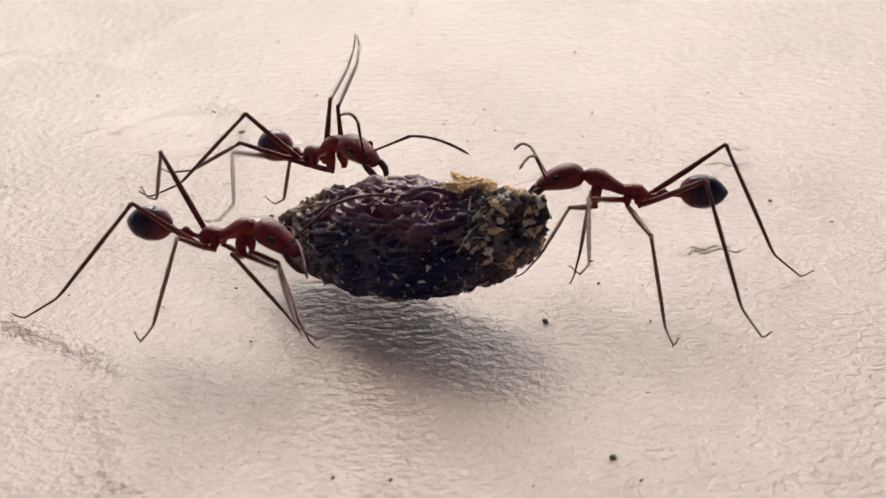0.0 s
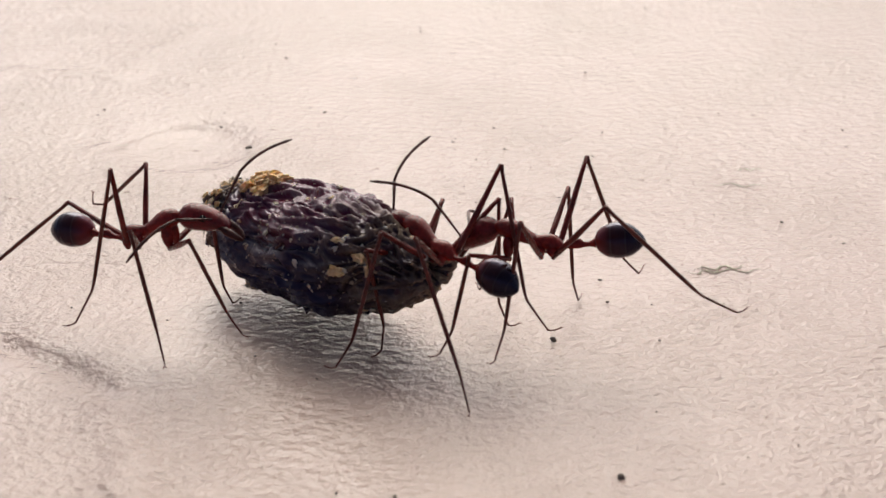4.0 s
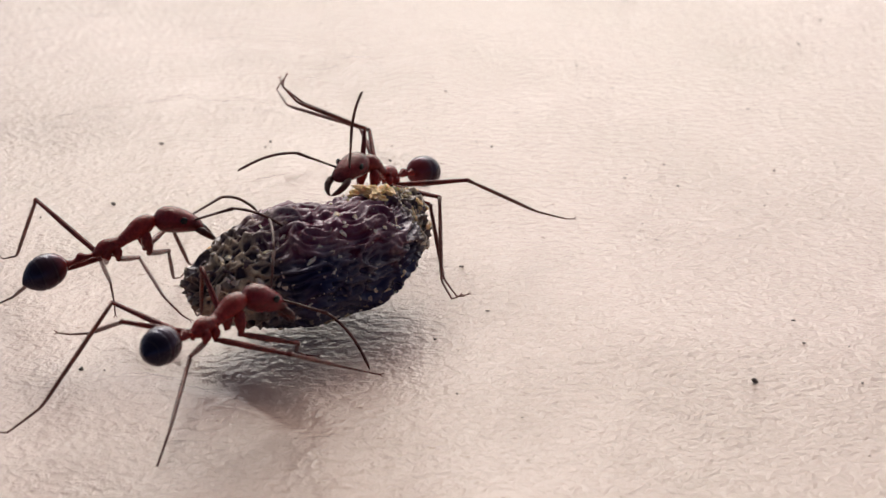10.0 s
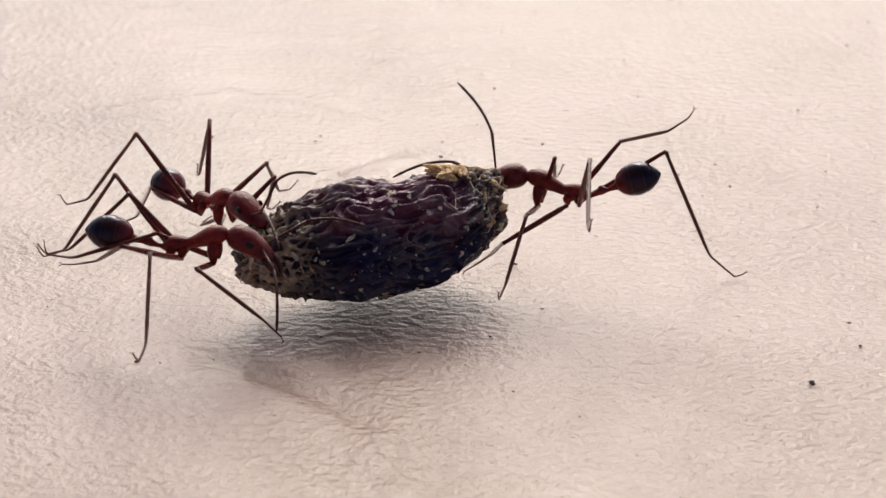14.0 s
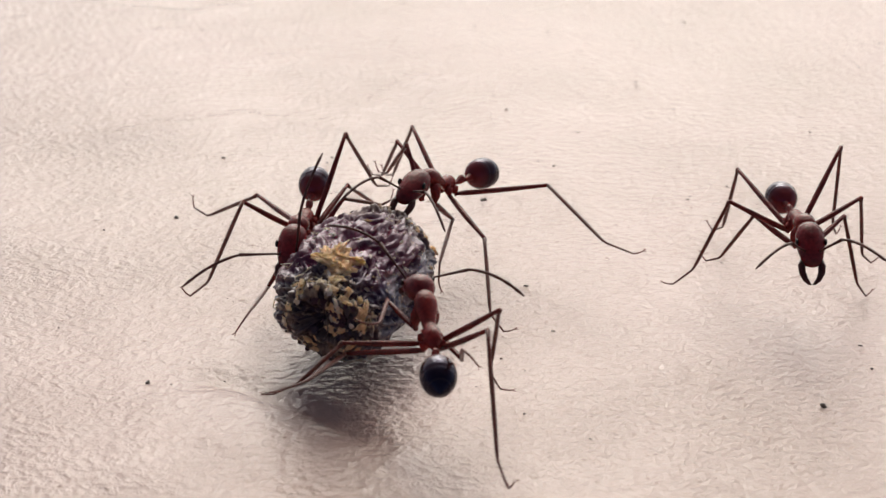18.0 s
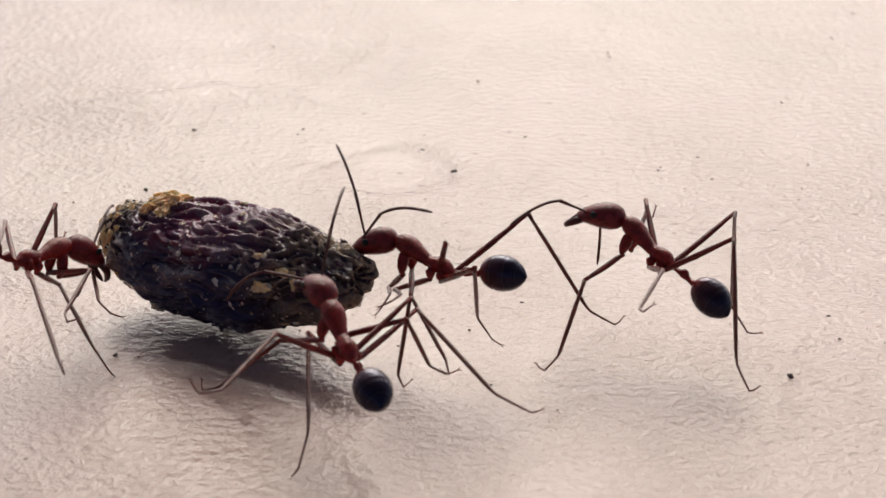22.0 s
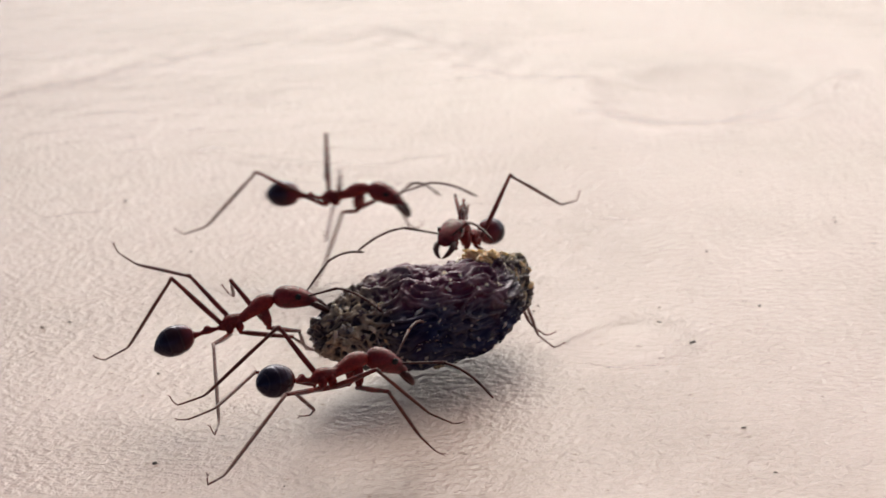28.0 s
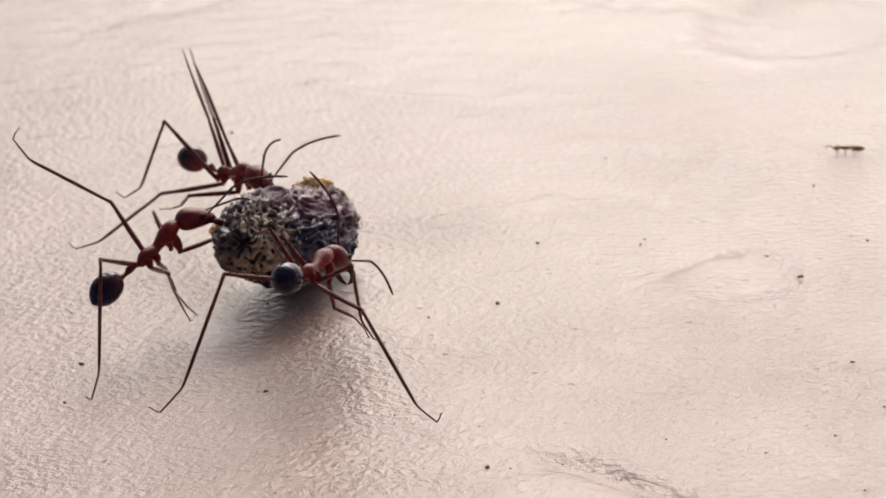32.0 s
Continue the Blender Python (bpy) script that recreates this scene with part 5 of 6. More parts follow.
    at(ant_b, 20, -13.34, 9.53, 4.31, -512.7, 10.1, (-5, -4), (0, -6), R3=(-15.6, 18.9, 1.9), KR3=(0.28, -0.21, 0.94), L3=(-4.1, 4.5, 0.1), KL3=(-0.79, -0.25, 0.56), L2=(-8.7, 11.7, 0.7), KL2=(-0.03, 1.00, 0.00), L1=(-12.4, 2.7, 0.9), KL1=(-0.50, 0.44, 0.74), R2=(-11.2, 12.1, 1.3), KR2=(-0.46, 0.87, 0.17), FR=(-20.2, 6.9, 2.6), FL=(-17.6, 4.7, 6.8), R1=(-11.0, 13.4, 1.0), KR1=(-0.56, 0.70, 0.45))
    at(ant_b, 21, -10.35, -3.24, 4.34, -550.0, 15.9, (0, -10), (-5, 7), L3=(-6.7, -12.9, 0.7), KL3=(-0.04, 0.29, 0.96), L2=(-11.1, -12.0, 2.5), KL2=(0.58, 0.13, 0.80), L1=(-12.8, -7.5, 1.9), KL1=(0.61, -0.39, -0.68), R2=(-11.3, 4.4, 3.1), KR2=(0.22, 0.02, 0.98), FR=(-13.6, 0.3, 8.4), FL=(-15.4, -6.1, 3.4), R1=(-10.9, 3.2, 3.7), KR1=(-0.31, -0.04, 0.95), R3=(-9.2, -11.6, 9.1), KR3=(0.41, -0.45, 0.79))
    at(ant_b, 22, -12.36, -12.16, 4.32, -600.5, 13.5, (-1, 2), (-3, -2), L2=(-16.0, -19.9, 5.2), KL2=(0.51, 0.14, 0.85), L3=(-13.4, -15.5, 0.4), KL3=(0.91, 0.11, -0.39), R3=(-5.3, -13.6, 2.2), KR3=(0.76, -0.62, 0.20), R2=(-10.6, -7.4, 0.1), KR2=(0.08, -0.65, 0.76), R1=(-8.9, -8.0, 1.0), KR1=(-0.50, -0.50, 0.71), FL=(-17.3, -8.0, 3.6), L1=(-18.2, -8.7, 0.1), KL1=(0.69, -0.36, 0.63))
    at(ant_b, 23, -15.68, -9.88, 4.33, -622.8, 20.5, (-4, -1), (-4, -3), L2=(-20.8, -5.2, 0.1), KL2=(0.22, 0.43, 0.87), L3=(-18.9, -13.9, 0.4), KL3=(0.80, 0.60, -0.09), R2=(-9.5, -8.8, 1.0), KR2=(-0.72, -0.33, 0.62), R1=(-13.3, -10.5, 3.4), KR1=(0.64, -0.50, -0.58), R3=(-14.3, -9.4, 0.1), KR3=(-0.95, -0.24, -0.20), FL=(-18.1, -4.3, 3.3), FR=(-12.0, -5.1, 5.1), L1=(-20.5, -5.6, 0.4), KL1=(0.13, 0.58, 0.81))
    at(ant_b, 24, -20.69, -3.70, 4.33, -663.1, 11.2, (-5, -6), (3, -5), L3=(-23.4, -7.7, 2.2), KL3=(0.00, 0.98, -0.20), L2=(-25.6, -1.6, 2.8), KL2=(-0.75, 0.01, 0.66), R2=(-17.3, -1.4, 0.1), KR2=(-0.17, -0.97, 0.16), R1=(-18.6, -2.0, 0.7), KR1=(-0.55, -0.82, -0.15), R3=(-18.3, -2.3, 0.7), KR3=(-0.20, -0.98, 0.08), L1=(-25.7, -0.5, 2.5), KL1=(-0.76, 0.00, 0.66))
    at(ant_b, 24.5, -22.56, -2.76, 4.39, -672.1, 11.7, (-8, -5), (9, -1), R2=(-21.7, -7.0, 0.1), R3=(-23.1, -10.0, 0.1), L1=(-20.9, 0.5, 0.1))
    at(ant_b, 26.5, -30.31, 7.58, 4.41, -681.8, 7.4, (-7, -4), (10, -5), FR=(-23.8, 10.9, 7.8))
    at(ant_b, 27, -30.85, 8.06, 4.39, -701.6, 1.1, (-1, -7), (1, 2), L2=(-30.7, 3.2, 10.6), KL2=(-0.06, 0.81, 0.58), R3=(-33.4, 7.9, 0.1), KR3=(-0.19, -0.97, -0.18), R2=(-28.8, 9.0, 1.6), KR2=(0.25, -0.96, 0.08), R1=(-26.9, 1.9, 4.3), KR1=(0.73, 0.18, 0.67), L1=(-30.4, 14.0, 0.7), KL1=(0.94, -0.33, -0.09), FL=(-24.7, 11.6, 4.7), L3=(-31.8, 7.5, 9.4), KL3=(0.11, 0.99, 0.09))
    at(ant_b, 27.5, -31.93, 10.06, 4.35, -691.0, 7.3, (-3, -11), (5, 4), R3=(-35.6, 6.2, 0.1), L2=(-38.4, 15.7, 1.6), FL=(-26.5, 13.2, 8.8))
    at(ant_b, 28, -30.99, 9.24, 4.35, -698.6, 9.6, (-2, -7), (4, 5), L3=(-38.1, 9.5, 1.9), KL3=(-0.40, -0.37, 0.84), L2=(-38.1, 13.0, 6.1), KL2=(-0.13, -0.48, 0.87), R3=(-29.8, -1.8, 2.8), KR3=(-0.32, -0.00, 0.95), R1=(-29.3, 15.3, 0.4), KR1=(0.90, -0.26, 0.36), L1=(-33.1, 14.1, 3.7), KL1=(-0.49, -0.12, 0.87), R2=(-29.1, 16.2, 0.1), KR2=(0.83, -0.53, 0.19))
    at(ant_b, 29, -33.35, 11.42, 4.36, -690.3, 13.3, (-6, -7), (12, 8), L3=(-40.3, 4.3, 1.9), KL3=(-0.30, 0.43, 0.85), L2=(-35.8, 9.9, 9.1), KL2=(0.11, 0.99, 0.13), R3=(-39.6, 2.7, 0.1), KR3=(0.12, -0.76, 0.63), R2=(-30.1, 4.2, 1.3), KR2=(0.09, -0.29, 0.95), R1=(-28.9, 7.1, 0.7), KR1=(0.16, -0.45, 0.88), L1=(-35.7, 10.4, 9.1), KL1=(-0.11, 0.99, -0.06))
    at(ant_b, 30, -37.70, 10.19, 4.33, -687.5, 8.0, (-2, -7), (5, 0), L3=(-44.5, 7.9, 0.7), KL3=(-0.44, -0.11, 0.89), L2=(-45.0, 12.9, 7.0), KL2=(-0.35, -0.65, 0.67), L1=(-40.1, 14.9, 3.1), KL1=(-0.59, 0.04, 0.80), R2=(-33.7, 5.9, 1.3), KR2=(0.97, 0.22, 0.10), R3=(-32.4, 0.5, 3.7), KR3=(0.87, 0.02, 0.50), R1=(-33.0, 8.3, 3.7), KR1=(0.87, 0.48, 0.10), FR=(-34.4, 7.5, 3.4))
    at(ant_b, 31, -40.76, 11.55, 4.36, -676.6, 10.9, (-11, -7), (16, 4), L3=(-47.4, 14.3, 4.9), KL3=(-0.33, -0.31, 0.89), R3=(-43.2, 0.6, 0.3), KR3=(-0.36, 0.00, 0.93), R2=(-37.6, 3.2, 3.1), KR2=(0.08, -0.09, 0.99), R1=(-35.8, 8.2, 0.1), KR1=(0.97, 0.18, -0.18), FL=(-36.8, 17.2, 4.5), L1=(-46.6, 12.9, 5.5), KL1=(0.03, -0.34, 0.94), L2=(-47.3, 14.8, 4.9), KL2=(-0.24, -0.27, 0.93))
    at(ant_b, 32, -40.50, 8.81, 4.34, -664.6, 15.8, (-7, -9), (5, 6), L2=(-46.8, 8.0, 9.7), KL2=(0.79, -0.13, 0.60), L3=(-41.1, -0.1, 0.1), KL3=(-0.41, -0.03, 0.91), R2=(-38.7, 6.5, 1.9), KR2=(0.60, 0.35, -0.72), R1=(-38.2, 15.5, 1.6), KR1=(0.46, -0.54, 0.70), L1=(-42.6, 15.3, 2.8), KL1=(-0.18, 0.29, 0.94), FL=(-35.8, 13.7, 4.3), R3=(-39.7, 10.1, 0.7), KR3=(-0.08, -0.98, -0.20))
    at(ant_c, 0, 7.11, -0.41, 4.38, 175.9, 3.1, (-0, -8), (3, -4), L1=(3.4, -2.3, 1.3), KL1=(0.37, -0.89, -0.25), R1=(5.4, -1.2, 0.7), KR1=(0.21, -0.92, -0.34), L2=(9.3, -8.6, 1.0), KL2=(-0.29, 0.24, 0.93), L3=(12.7, -7.7, 1.0), KL3=(-0.35, 0.10, 0.93), R3=(14.8, 0.5, 0.1), KR3=(-0.46, -0.08, 0.89), FR=(2.8, 4.0, 4.3), FL=(3.3, -4.2, 6.5), R2=(5.7, -8.1, 3.7), KR2=(0.66, -0.11, 0.74))
    at(ant_c, 0.5, 7.34, -5.50, 4.34, 147.3, 9.7, (-2, -7), (1, -4), L1=(3.3, -4.2, 0.1), R1=(4.6, 0.5, 0.2), L2=(9.4, -10.1, 0.1), L3=(11.6, -10.0, 0.1), R3=(17.9, -3.3, 0.1))
    at(ant_c, 1, 5.48, -9.88, 4.32, 123.9, 8.8, (3, -7), (-6, -3), R3=(14.2, -8.3, 1.6), KR3=(-0.69, 0.06, 0.72), R2=(7.1, -2.6, 0.7), KR2=(-0.04, -0.52, 0.85), L3=(3.7, -20.9, 2.2), KL3=(-0.09, 0.09, 0.99), L2=(1.0, -9.6, 0.1), KL2=(-0.25, 0.81, 0.53), L1=(3.5, -15.1, 3.1), KL1=(0.43, 0.51, 0.74), R1=(4.4, -8.1, 1.6), KR1=(-0.57, 0.78, -0.26), FR=(6.7, -4.1, 5.0))
    at(ant_c, 1.5, 1.85, -13.25, 4.39, 98.8, 17.6, (1, -15), (-1, 15), L2=(-5.1, -16.5, 0.1), L1=(-1.2, -9.7, 0.1), R3=(8.8, -13.8, 0.1), R2=(4.8, -7.5, 0.1), R1=(3.9, -6.9, 0.5))
    at(ant_c, 2, -3.08, -12.82, 4.32, 72.0, 15.1, (5, -11), (-7, 4), L2=(-5.0, -20.5, 5.2), KL2=(0.06, 0.75, 0.65), R1=(1.2, -10.2, 0.7), KR1=(-0.56, -0.79, 0.25), R3=(0.9, -23.4, 2.8), KR3=(-0.05, -0.04, 1.00), R2=(0.5, -10.6, 0.1), KR2=(-0.30, -0.90, 0.32), FL=(-6.7, -9.2, 6.0), FR=(1.0, -9.6, 2.2), L1=(-6.6, -9.9, 0.4), KL1=(-0.57, 0.59, 0.57), L3=(-6.3, -11.8, 1.3), KL3=(-0.77, 0.48, 0.41))
    at(ant_c, 2.5, -7.78, -11.43, 4.35, 47.9, 9.4, (5, -7), (-4, -5), L3=(-15.1, -12.4, 0.1), L2=(-11.9, -5.7, 2.0), R3=(-8.2, -8.9, 0.1), L1=(-10.3, -8.2, 0.1), R2=(-3.8, -12.3, 0.1), R1=(-2.6, -10.1, 0.1), FL=(-7.7, -5.5, 6.3), FR=(-1.6, -9.6, 3.2))
    at(ant_c, 4.5, -12.59, -1.68, 4.29, -28.6, 10.8, (8, -7), (-9, -6), R2=(-12.2, -5.6, 0.1), R1=(-10.0, -4.2, 0.1), L3=(-21.1, 5.3, 0.1), L2=(-17.0, 5.7, 2.5), FL=(-6.8, -1.5, 7.6), FR=(-16.5, -4.8, 4.2))
    at(ant_c, 5, -12.51, -0.08, 4.32, -33.1, 11.8, (11, -1), (-17, -7), R3=(-21.4, 5.6, 0.7), KR3=(-0.23, -0.58, 0.78), R2=(-13.4, -8.2, 2.8), KR2=(-0.31, -0.28, 0.91), R1=(-10.3, -6.7, 2.2), KR1=(-0.04, -0.38, 0.92), L3=(-16.1, 5.2, 8.8), KL3=(0.55, -0.46, 0.70), FL=(-6.3, 0.3, 7.8), FR=(-14.5, -2.9, 4.4), L1=(-11.0, 5.9, 1.0), KL1=(0.53, 0.58, 0.62), L2=(-11.1, 7.8, 0.4), KL2=(0.88, 0.44, 0.19))
    at(ant_c, 6, -15.22, 1.57, 4.29, -30.5, 7.1, (3, -8), (-2, 2), R3=(-22.0, 1.5, 1.0), KR3=(-0.01, -0.60, 0.80), L3=(-20.3, 10.3, 3.1), KL3=(-0.09, -0.07, 0.99), R2=(-14.8, 1.5, 0.1), KR2=(0.63, -0.77, 0.05), R1=(-13.3, 0.2, 0.4), KR1=(0.64, -0.71, 0.29), L1=(-14.7, 7.3, 3.1), KL1=(0.04, 0.12, 0.99), FL=(-9.1, 1.9, 7.6), FR=(-15.7, -3.0, 3.6), L2=(-14.2, 6.0, 3.7), KL2=(0.66, 0.13, 0.74))
    at(ant_c, 7, -16.98, 2.64, 4.31, -42.9, 3.4, (6, -4), (-3, -5), R3=(-24.5, 8.1, 0.1), KR3=(-0.37, -0.14, 0.92), R2=(-21.7, -1.6, 3.1), KR2=(-0.99, 0.02, -0.10), L3=(-20.6, 12.6, 2.2), KL3=(-0.18, -0.03, 0.98), R1=(-15.7, -4.6, 1.6), KR1=(0.01, -0.41, 0.91), FL=(-11.0, 2.6, 7.4), FR=(-18.4, -1.8, 4.2), L1=(-16.7, 8.0, 2.8), KL1=(0.05, 0.24, 0.97), L2=(-17.1, 10.9, 1.9), KL2=(0.31, 0.53, 0.79))
    at(ant_c, 8, -13.79, 7.54, 4.30, -82.0, 1.0, (-4, -17), (3, -3), R3=(-18.5, 16.3, 1.3), KR3=(-0.16, -0.28, 0.95), R2=(-19.3, 8.5, 0.4), KR2=(0.64, -0.52, 0.57), R1=(-15.0, 3.6, 2.5), KR1=(-0.51, -0.71, -0.48), FR=(-18.8, 3.4, 3.8), L3=(-13.4, 12.0, 4.0), KL3=(0.19, 0.47, 0.86), L2=(-6.2, 4.5, 1.6), KL2=(-0.84, 0.51, -0.20), L1=(-6.9, 6.5, 1.2), KL1=(-0.95, 0.25, 0.20))
    at(ant_c, 9, -14.96, 7.01, 4.29, -87.1, 7.0, (-3, -17), (3, 3), R3=(-22.0, 14.5, 0.1), KR3=(-0.25, -0.23, 0.94), R2=(-18.3, 3.7, 1.9), KR2=(-0.70, -0.71, -0.10), R1=(-17.1, 7.8, 1.9), KR1=(0.72, -0.69, -0.00), FR=(-20.0, 2.7, 3.6), L3=(-13.1, 16.1, 1.0), KL3=(-0.25, 0.17, 0.95), L2=(-9.9, 11.7, 6.7), KL2=(0.77, 0.23, 0.60), L1=(-9.5, 8.2, 7.7), KL1=(-0.92, -0.38, 0.08))
    at(ant_c, 10, -11.87, 7.31, 4.30, -117.7, 14.9, (2, -10), (-3, 1), R3=(-17.9, 16.8, 4.9), KR3=(-0.62, 0.42, 0.66), FL=(-12.1, 3.3, 9.0), FR=(-17.7, 4.2, 5.1), L3=(-3.8, 10.0, 1.3), KL3=(0.54, 0.69, 0.48), L2=(-8.1, 0.7, 1.0), KL2=(-0.40, 0.58, 0.70), L1=(-8.1, 3.2, 0.1), KL1=(-0.73, 0.48, 0.48), R1=(-15.8, 5.6, 8.5), KR1=(-0.81, 0.24, 0.53), R2=(-16.1, 7.5, 7.9), KR2=(-0.92, -0.36, 0.14))
    at(ant_c, 11, -8.75, 7.23, 4.30, -142.0, 8.2, (-2, -7), (11, -8), R3=(-3.7, 12.4, 0.4), KR3=(-0.45, 0.26, 0.85), L3=(-2.9, 14.4, 0.4), KL3=(-0.18, -0.48, 0.86), R2=(-9.2, 15.2, 3.7), KR2=(0.10, -0.04, 0.99), L2=(-9.2, 4.1, 0.1), KL2=(-0.23, -0.77, -0.59), FL=(-10.7, 1.8, 7.2), FR=(-13.0, 2.1, 5.8), L1=(-8.9, 3.7, 0.4), KL1=(-0.56, -0.53, -0.64), R1=(-8.8, 12.0, 4.9), KR1=(-0.03, 0.39, 0.92))
    at(ant_c, 12, -10.34, 8.05, 4.31, -140.1, 5.1, (-7, -4), (6, -10), R3=(-4.9, 15.3, 0.1), KR3=(-0.30, -0.38, 0.87), L3=(-4.6, 5.6, 0.1), KL3=(-0.88, -0.44, -0.18), R2=(-5.5, 10.2, 10.6), KR2=(0.16, -0.93, 0.34), L1=(-10.0, 0.8, 1.6), KL1=(-0.48, 0.00, -0.88), FL=(-12.6, 2.6, 7.1), L2=(-9.7, -0.3, 2.2), KL2=(0.14, -0.32, -0.94), R1=(-7.0, 9.1, 8.8), KR1=(-0.38, -0.93, -0.00))
    at(ant_c, 13, -7.64, 4.49, 4.30, -206.4, -3.3, (0, -9), (14, -17), R3=(-3.5, 12.3, 0.7), KR3=(0.14, -0.32, 0.94), L3=(3.0, 5.9, 1.3), KL3=(-0.37, 0.10, 0.93), L2=(-4.0, 2.3, 0.1), KL2=(0.01, -1.00, -0.00), L1=(-9.2, -2.3, 3.7), KL1=(0.21, 0.04, 0.98), R1=(-7.3, -0.5, 6.7), KR1=(0.21, -0.47, 0.86), FR=(-12.1, 9.0, 6.5), R2=(-7.3, 2.5, 5.8), KR2=(0.61, -0.49, 0.63))
    at(ant_c, 14, -6.34, 5.27, 4.32, -188.0, -0.5, (-8, -8), (12, -17), R3=(1.4, 6.5, 0.1), KR3=(-0.47, -0.04, 0.88), R2=(-1.0, 2.5, 8.5), KR2=(-0.06, -0.92, 0.38), L1=(-8.3, -1.1, 1.6), KL1=(-0.09, 0.29, 0.95), R1=(-6.5, 8.5, 3.7), KR1=(-0.30, 0.09, 0.95), L3=(-4.6, -4.8, 6.1), KL3=(-0.05, -0.26, 0.96), FR=(-11.0, 7.2, 8.4), L2=(-9.3, -1.3, 3.1), KL2=(0.74, -0.33, -0.59))
    at(ant_c, 14.5, -5.08, 1.04, 4.33, -201.6, 7.0, (-4, -10), (3, -4), L1=(-8.3, 1.2, 0.1), R1=(-8.8, 6.6, 0.5), R2=(-0.3, 0.1, 0.1), R3=(4.2, 6.9, 0.3))
    at(ant_c, 16.5, -7.22, -2.62, 4.32, -236.8, 6.5, (5, -12), (-6, -1), L1=(-11.7, -3.7, 0.1), L3=(-9.3, -8.9, 0.1), R2=(-1.6, -0.1, 0.1), R3=(-1.1, -5.3, 0.1), R1=(-7.1, -0.7, 0.1))
    at(ant_c, 17, -7.34, -3.61, 4.31, -227.0, 2.7, (7, -6), (-0, -5), R3=(-3.2, 5.4, 2.8), KR3=(0.22, 0.03, 0.98), R2=(-5.3, 3.8, 1.3), KR2=(-0.26, -0.50, 0.83), L3=(-2.6, -14.2, 1.3), KL3=(-0.23, -0.03, 0.97), L2=(-7.1, -6.7, 2.2), KL2=(0.37, -0.31, -0.87), L1=(-11.4, -2.6, 0.4), KL1=(-0.16, 0.89, 0.43), R1=(-9.6, -4.5, 0.7), KR1=(0.97, -0.17, -0.14), FR=(-6.1, 1.5, 4.7))
    at(ant_c, 18, -10.85, -8.14, 4.32, -253.7, 10.6, (2, -12), (-6, 1), L2=(-16.9, -7.6, 0.7), KL2=(-0.62, 0.58, 0.53), R3=(-7.0, -17.6, 2.2), KR3=(-0.11, -0.32, 0.94), R2=(-8.2, -6.6, 1.0), KR2=(-0.51, -0.70, 0.50), L1=(-13.0, -9.5, 4.6), KL1=(0.82, 0.54, 0.20), FR=(-7.6, -3.8, 3.8), R1=(-8.8, -13.3, 5.2), KR1=(-0.17, -0.59, -0.79), L3=(-15.7, -13.3, 3.4), KL3=(0.86, 0.41, -0.31))
    at(ant_c, 19, -13.31, -7.29, 4.33, -254.0, 15.0, (6, -8), (-9, -2), R3=(-5.3, -8.7, 1.3), KR3=(0.93, -0.34, -0.10), R2=(-8.5, -10.3, 2.2), KR2=(0.67, -0.74, -0.00), R1=(-10.9, -5.0, 0.4), KR1=(-0.92, -0.37, 0.13), L2=(-17.7, -6.6, 0.1), KL2=(-0.59, 0.71, 0.39), L3=(-15.1, -17.4, 0.1), KL3=(-0.38, -0.04, 0.92), FL=(-18.4, -4.0, 3.7), L1=(-15.2, -1.7, 1.6), KL1=(0.29, 0.67, 0.68), FR=(-11.8, -1.5, 3.2))
    at(ant_c, 20, -16.66, -8.24, 4.31, -272.6, 14.0, (5, -7), (-5, 4), L2=(-17.9, -15.3, 2.8), KL2=(0.01, 0.87, 0.50), R2=(-11.6, -11.4, 1.3), KR2=(0.89, -0.46, -0.00), R3=(-9.3, -16.6, 1.9), KR3=(0.05, -0.25, 0.97), R1=(-13.0, -11.5, 2.8), KR1=(0.61, -0.54, -0.58), L1=(-19.3, -2.2, 1.3), KL1=(-0.28, 0.89, 0.37), L3=(-21.2, -6.6, 2.5), KL3=(-0.78, 0.49, 0.40), FL=(-20.7, -5.5, 7.6))
    at(ant_c, 21, -22.53, -10.81, 4.33, -328.2, 9.3, (-1, -4), (-9, -17), R2=(-18.2, -12.5, 0.1), KR2=(0.51, 0.80, -0.33), R1=(-17.3, -10.3, 0.4), KR1=(-0.29, -0.93, 0.25), L1=(-23.0, -4.2, 0.2), KL1=(0.37, 0.38, 0.85), L2=(-23.9, -8.0, 3.7), KL2=(-0.11, -0.02, 0.99), L3=(-28.7, -2.6, 1.3), KL3=(-0.21, 0.21, 0.95), FL=(-21.4, -8.0, 9.0), FR=(-17.2, -12.8, 4.6), R3=(-17.8, -13.5, 0.7), KR3=(0.55, 0.70, -0.45))
    at(ant_c, 22, -24.95, -5.93, 4.29, -301.3, -17.2, (-2, -11), (2, -8), R3=(-21.3, -17.0, 4.3), KR3=(-0.15, 0.15, 0.98), R2=(-22.0, -8.0, 0.4), KR2=(0.75, 0.51, -0.41), R1=(-22.0, -7.3, 2.5), KR1=(0.95, 0.04, -0.30), L1=(-22.7, -11.1, 3.7), KL1=(0.75, -0.53, 0.41), L2=(-26.0, 0.6, 2.2), KL2=(0.35, -0.14, 0.93), L3=(-26.3, -9.4, 5.8), KL3=(0.13, 0.78, 0.62), FR=(-24.9, -1.2, 0.6))
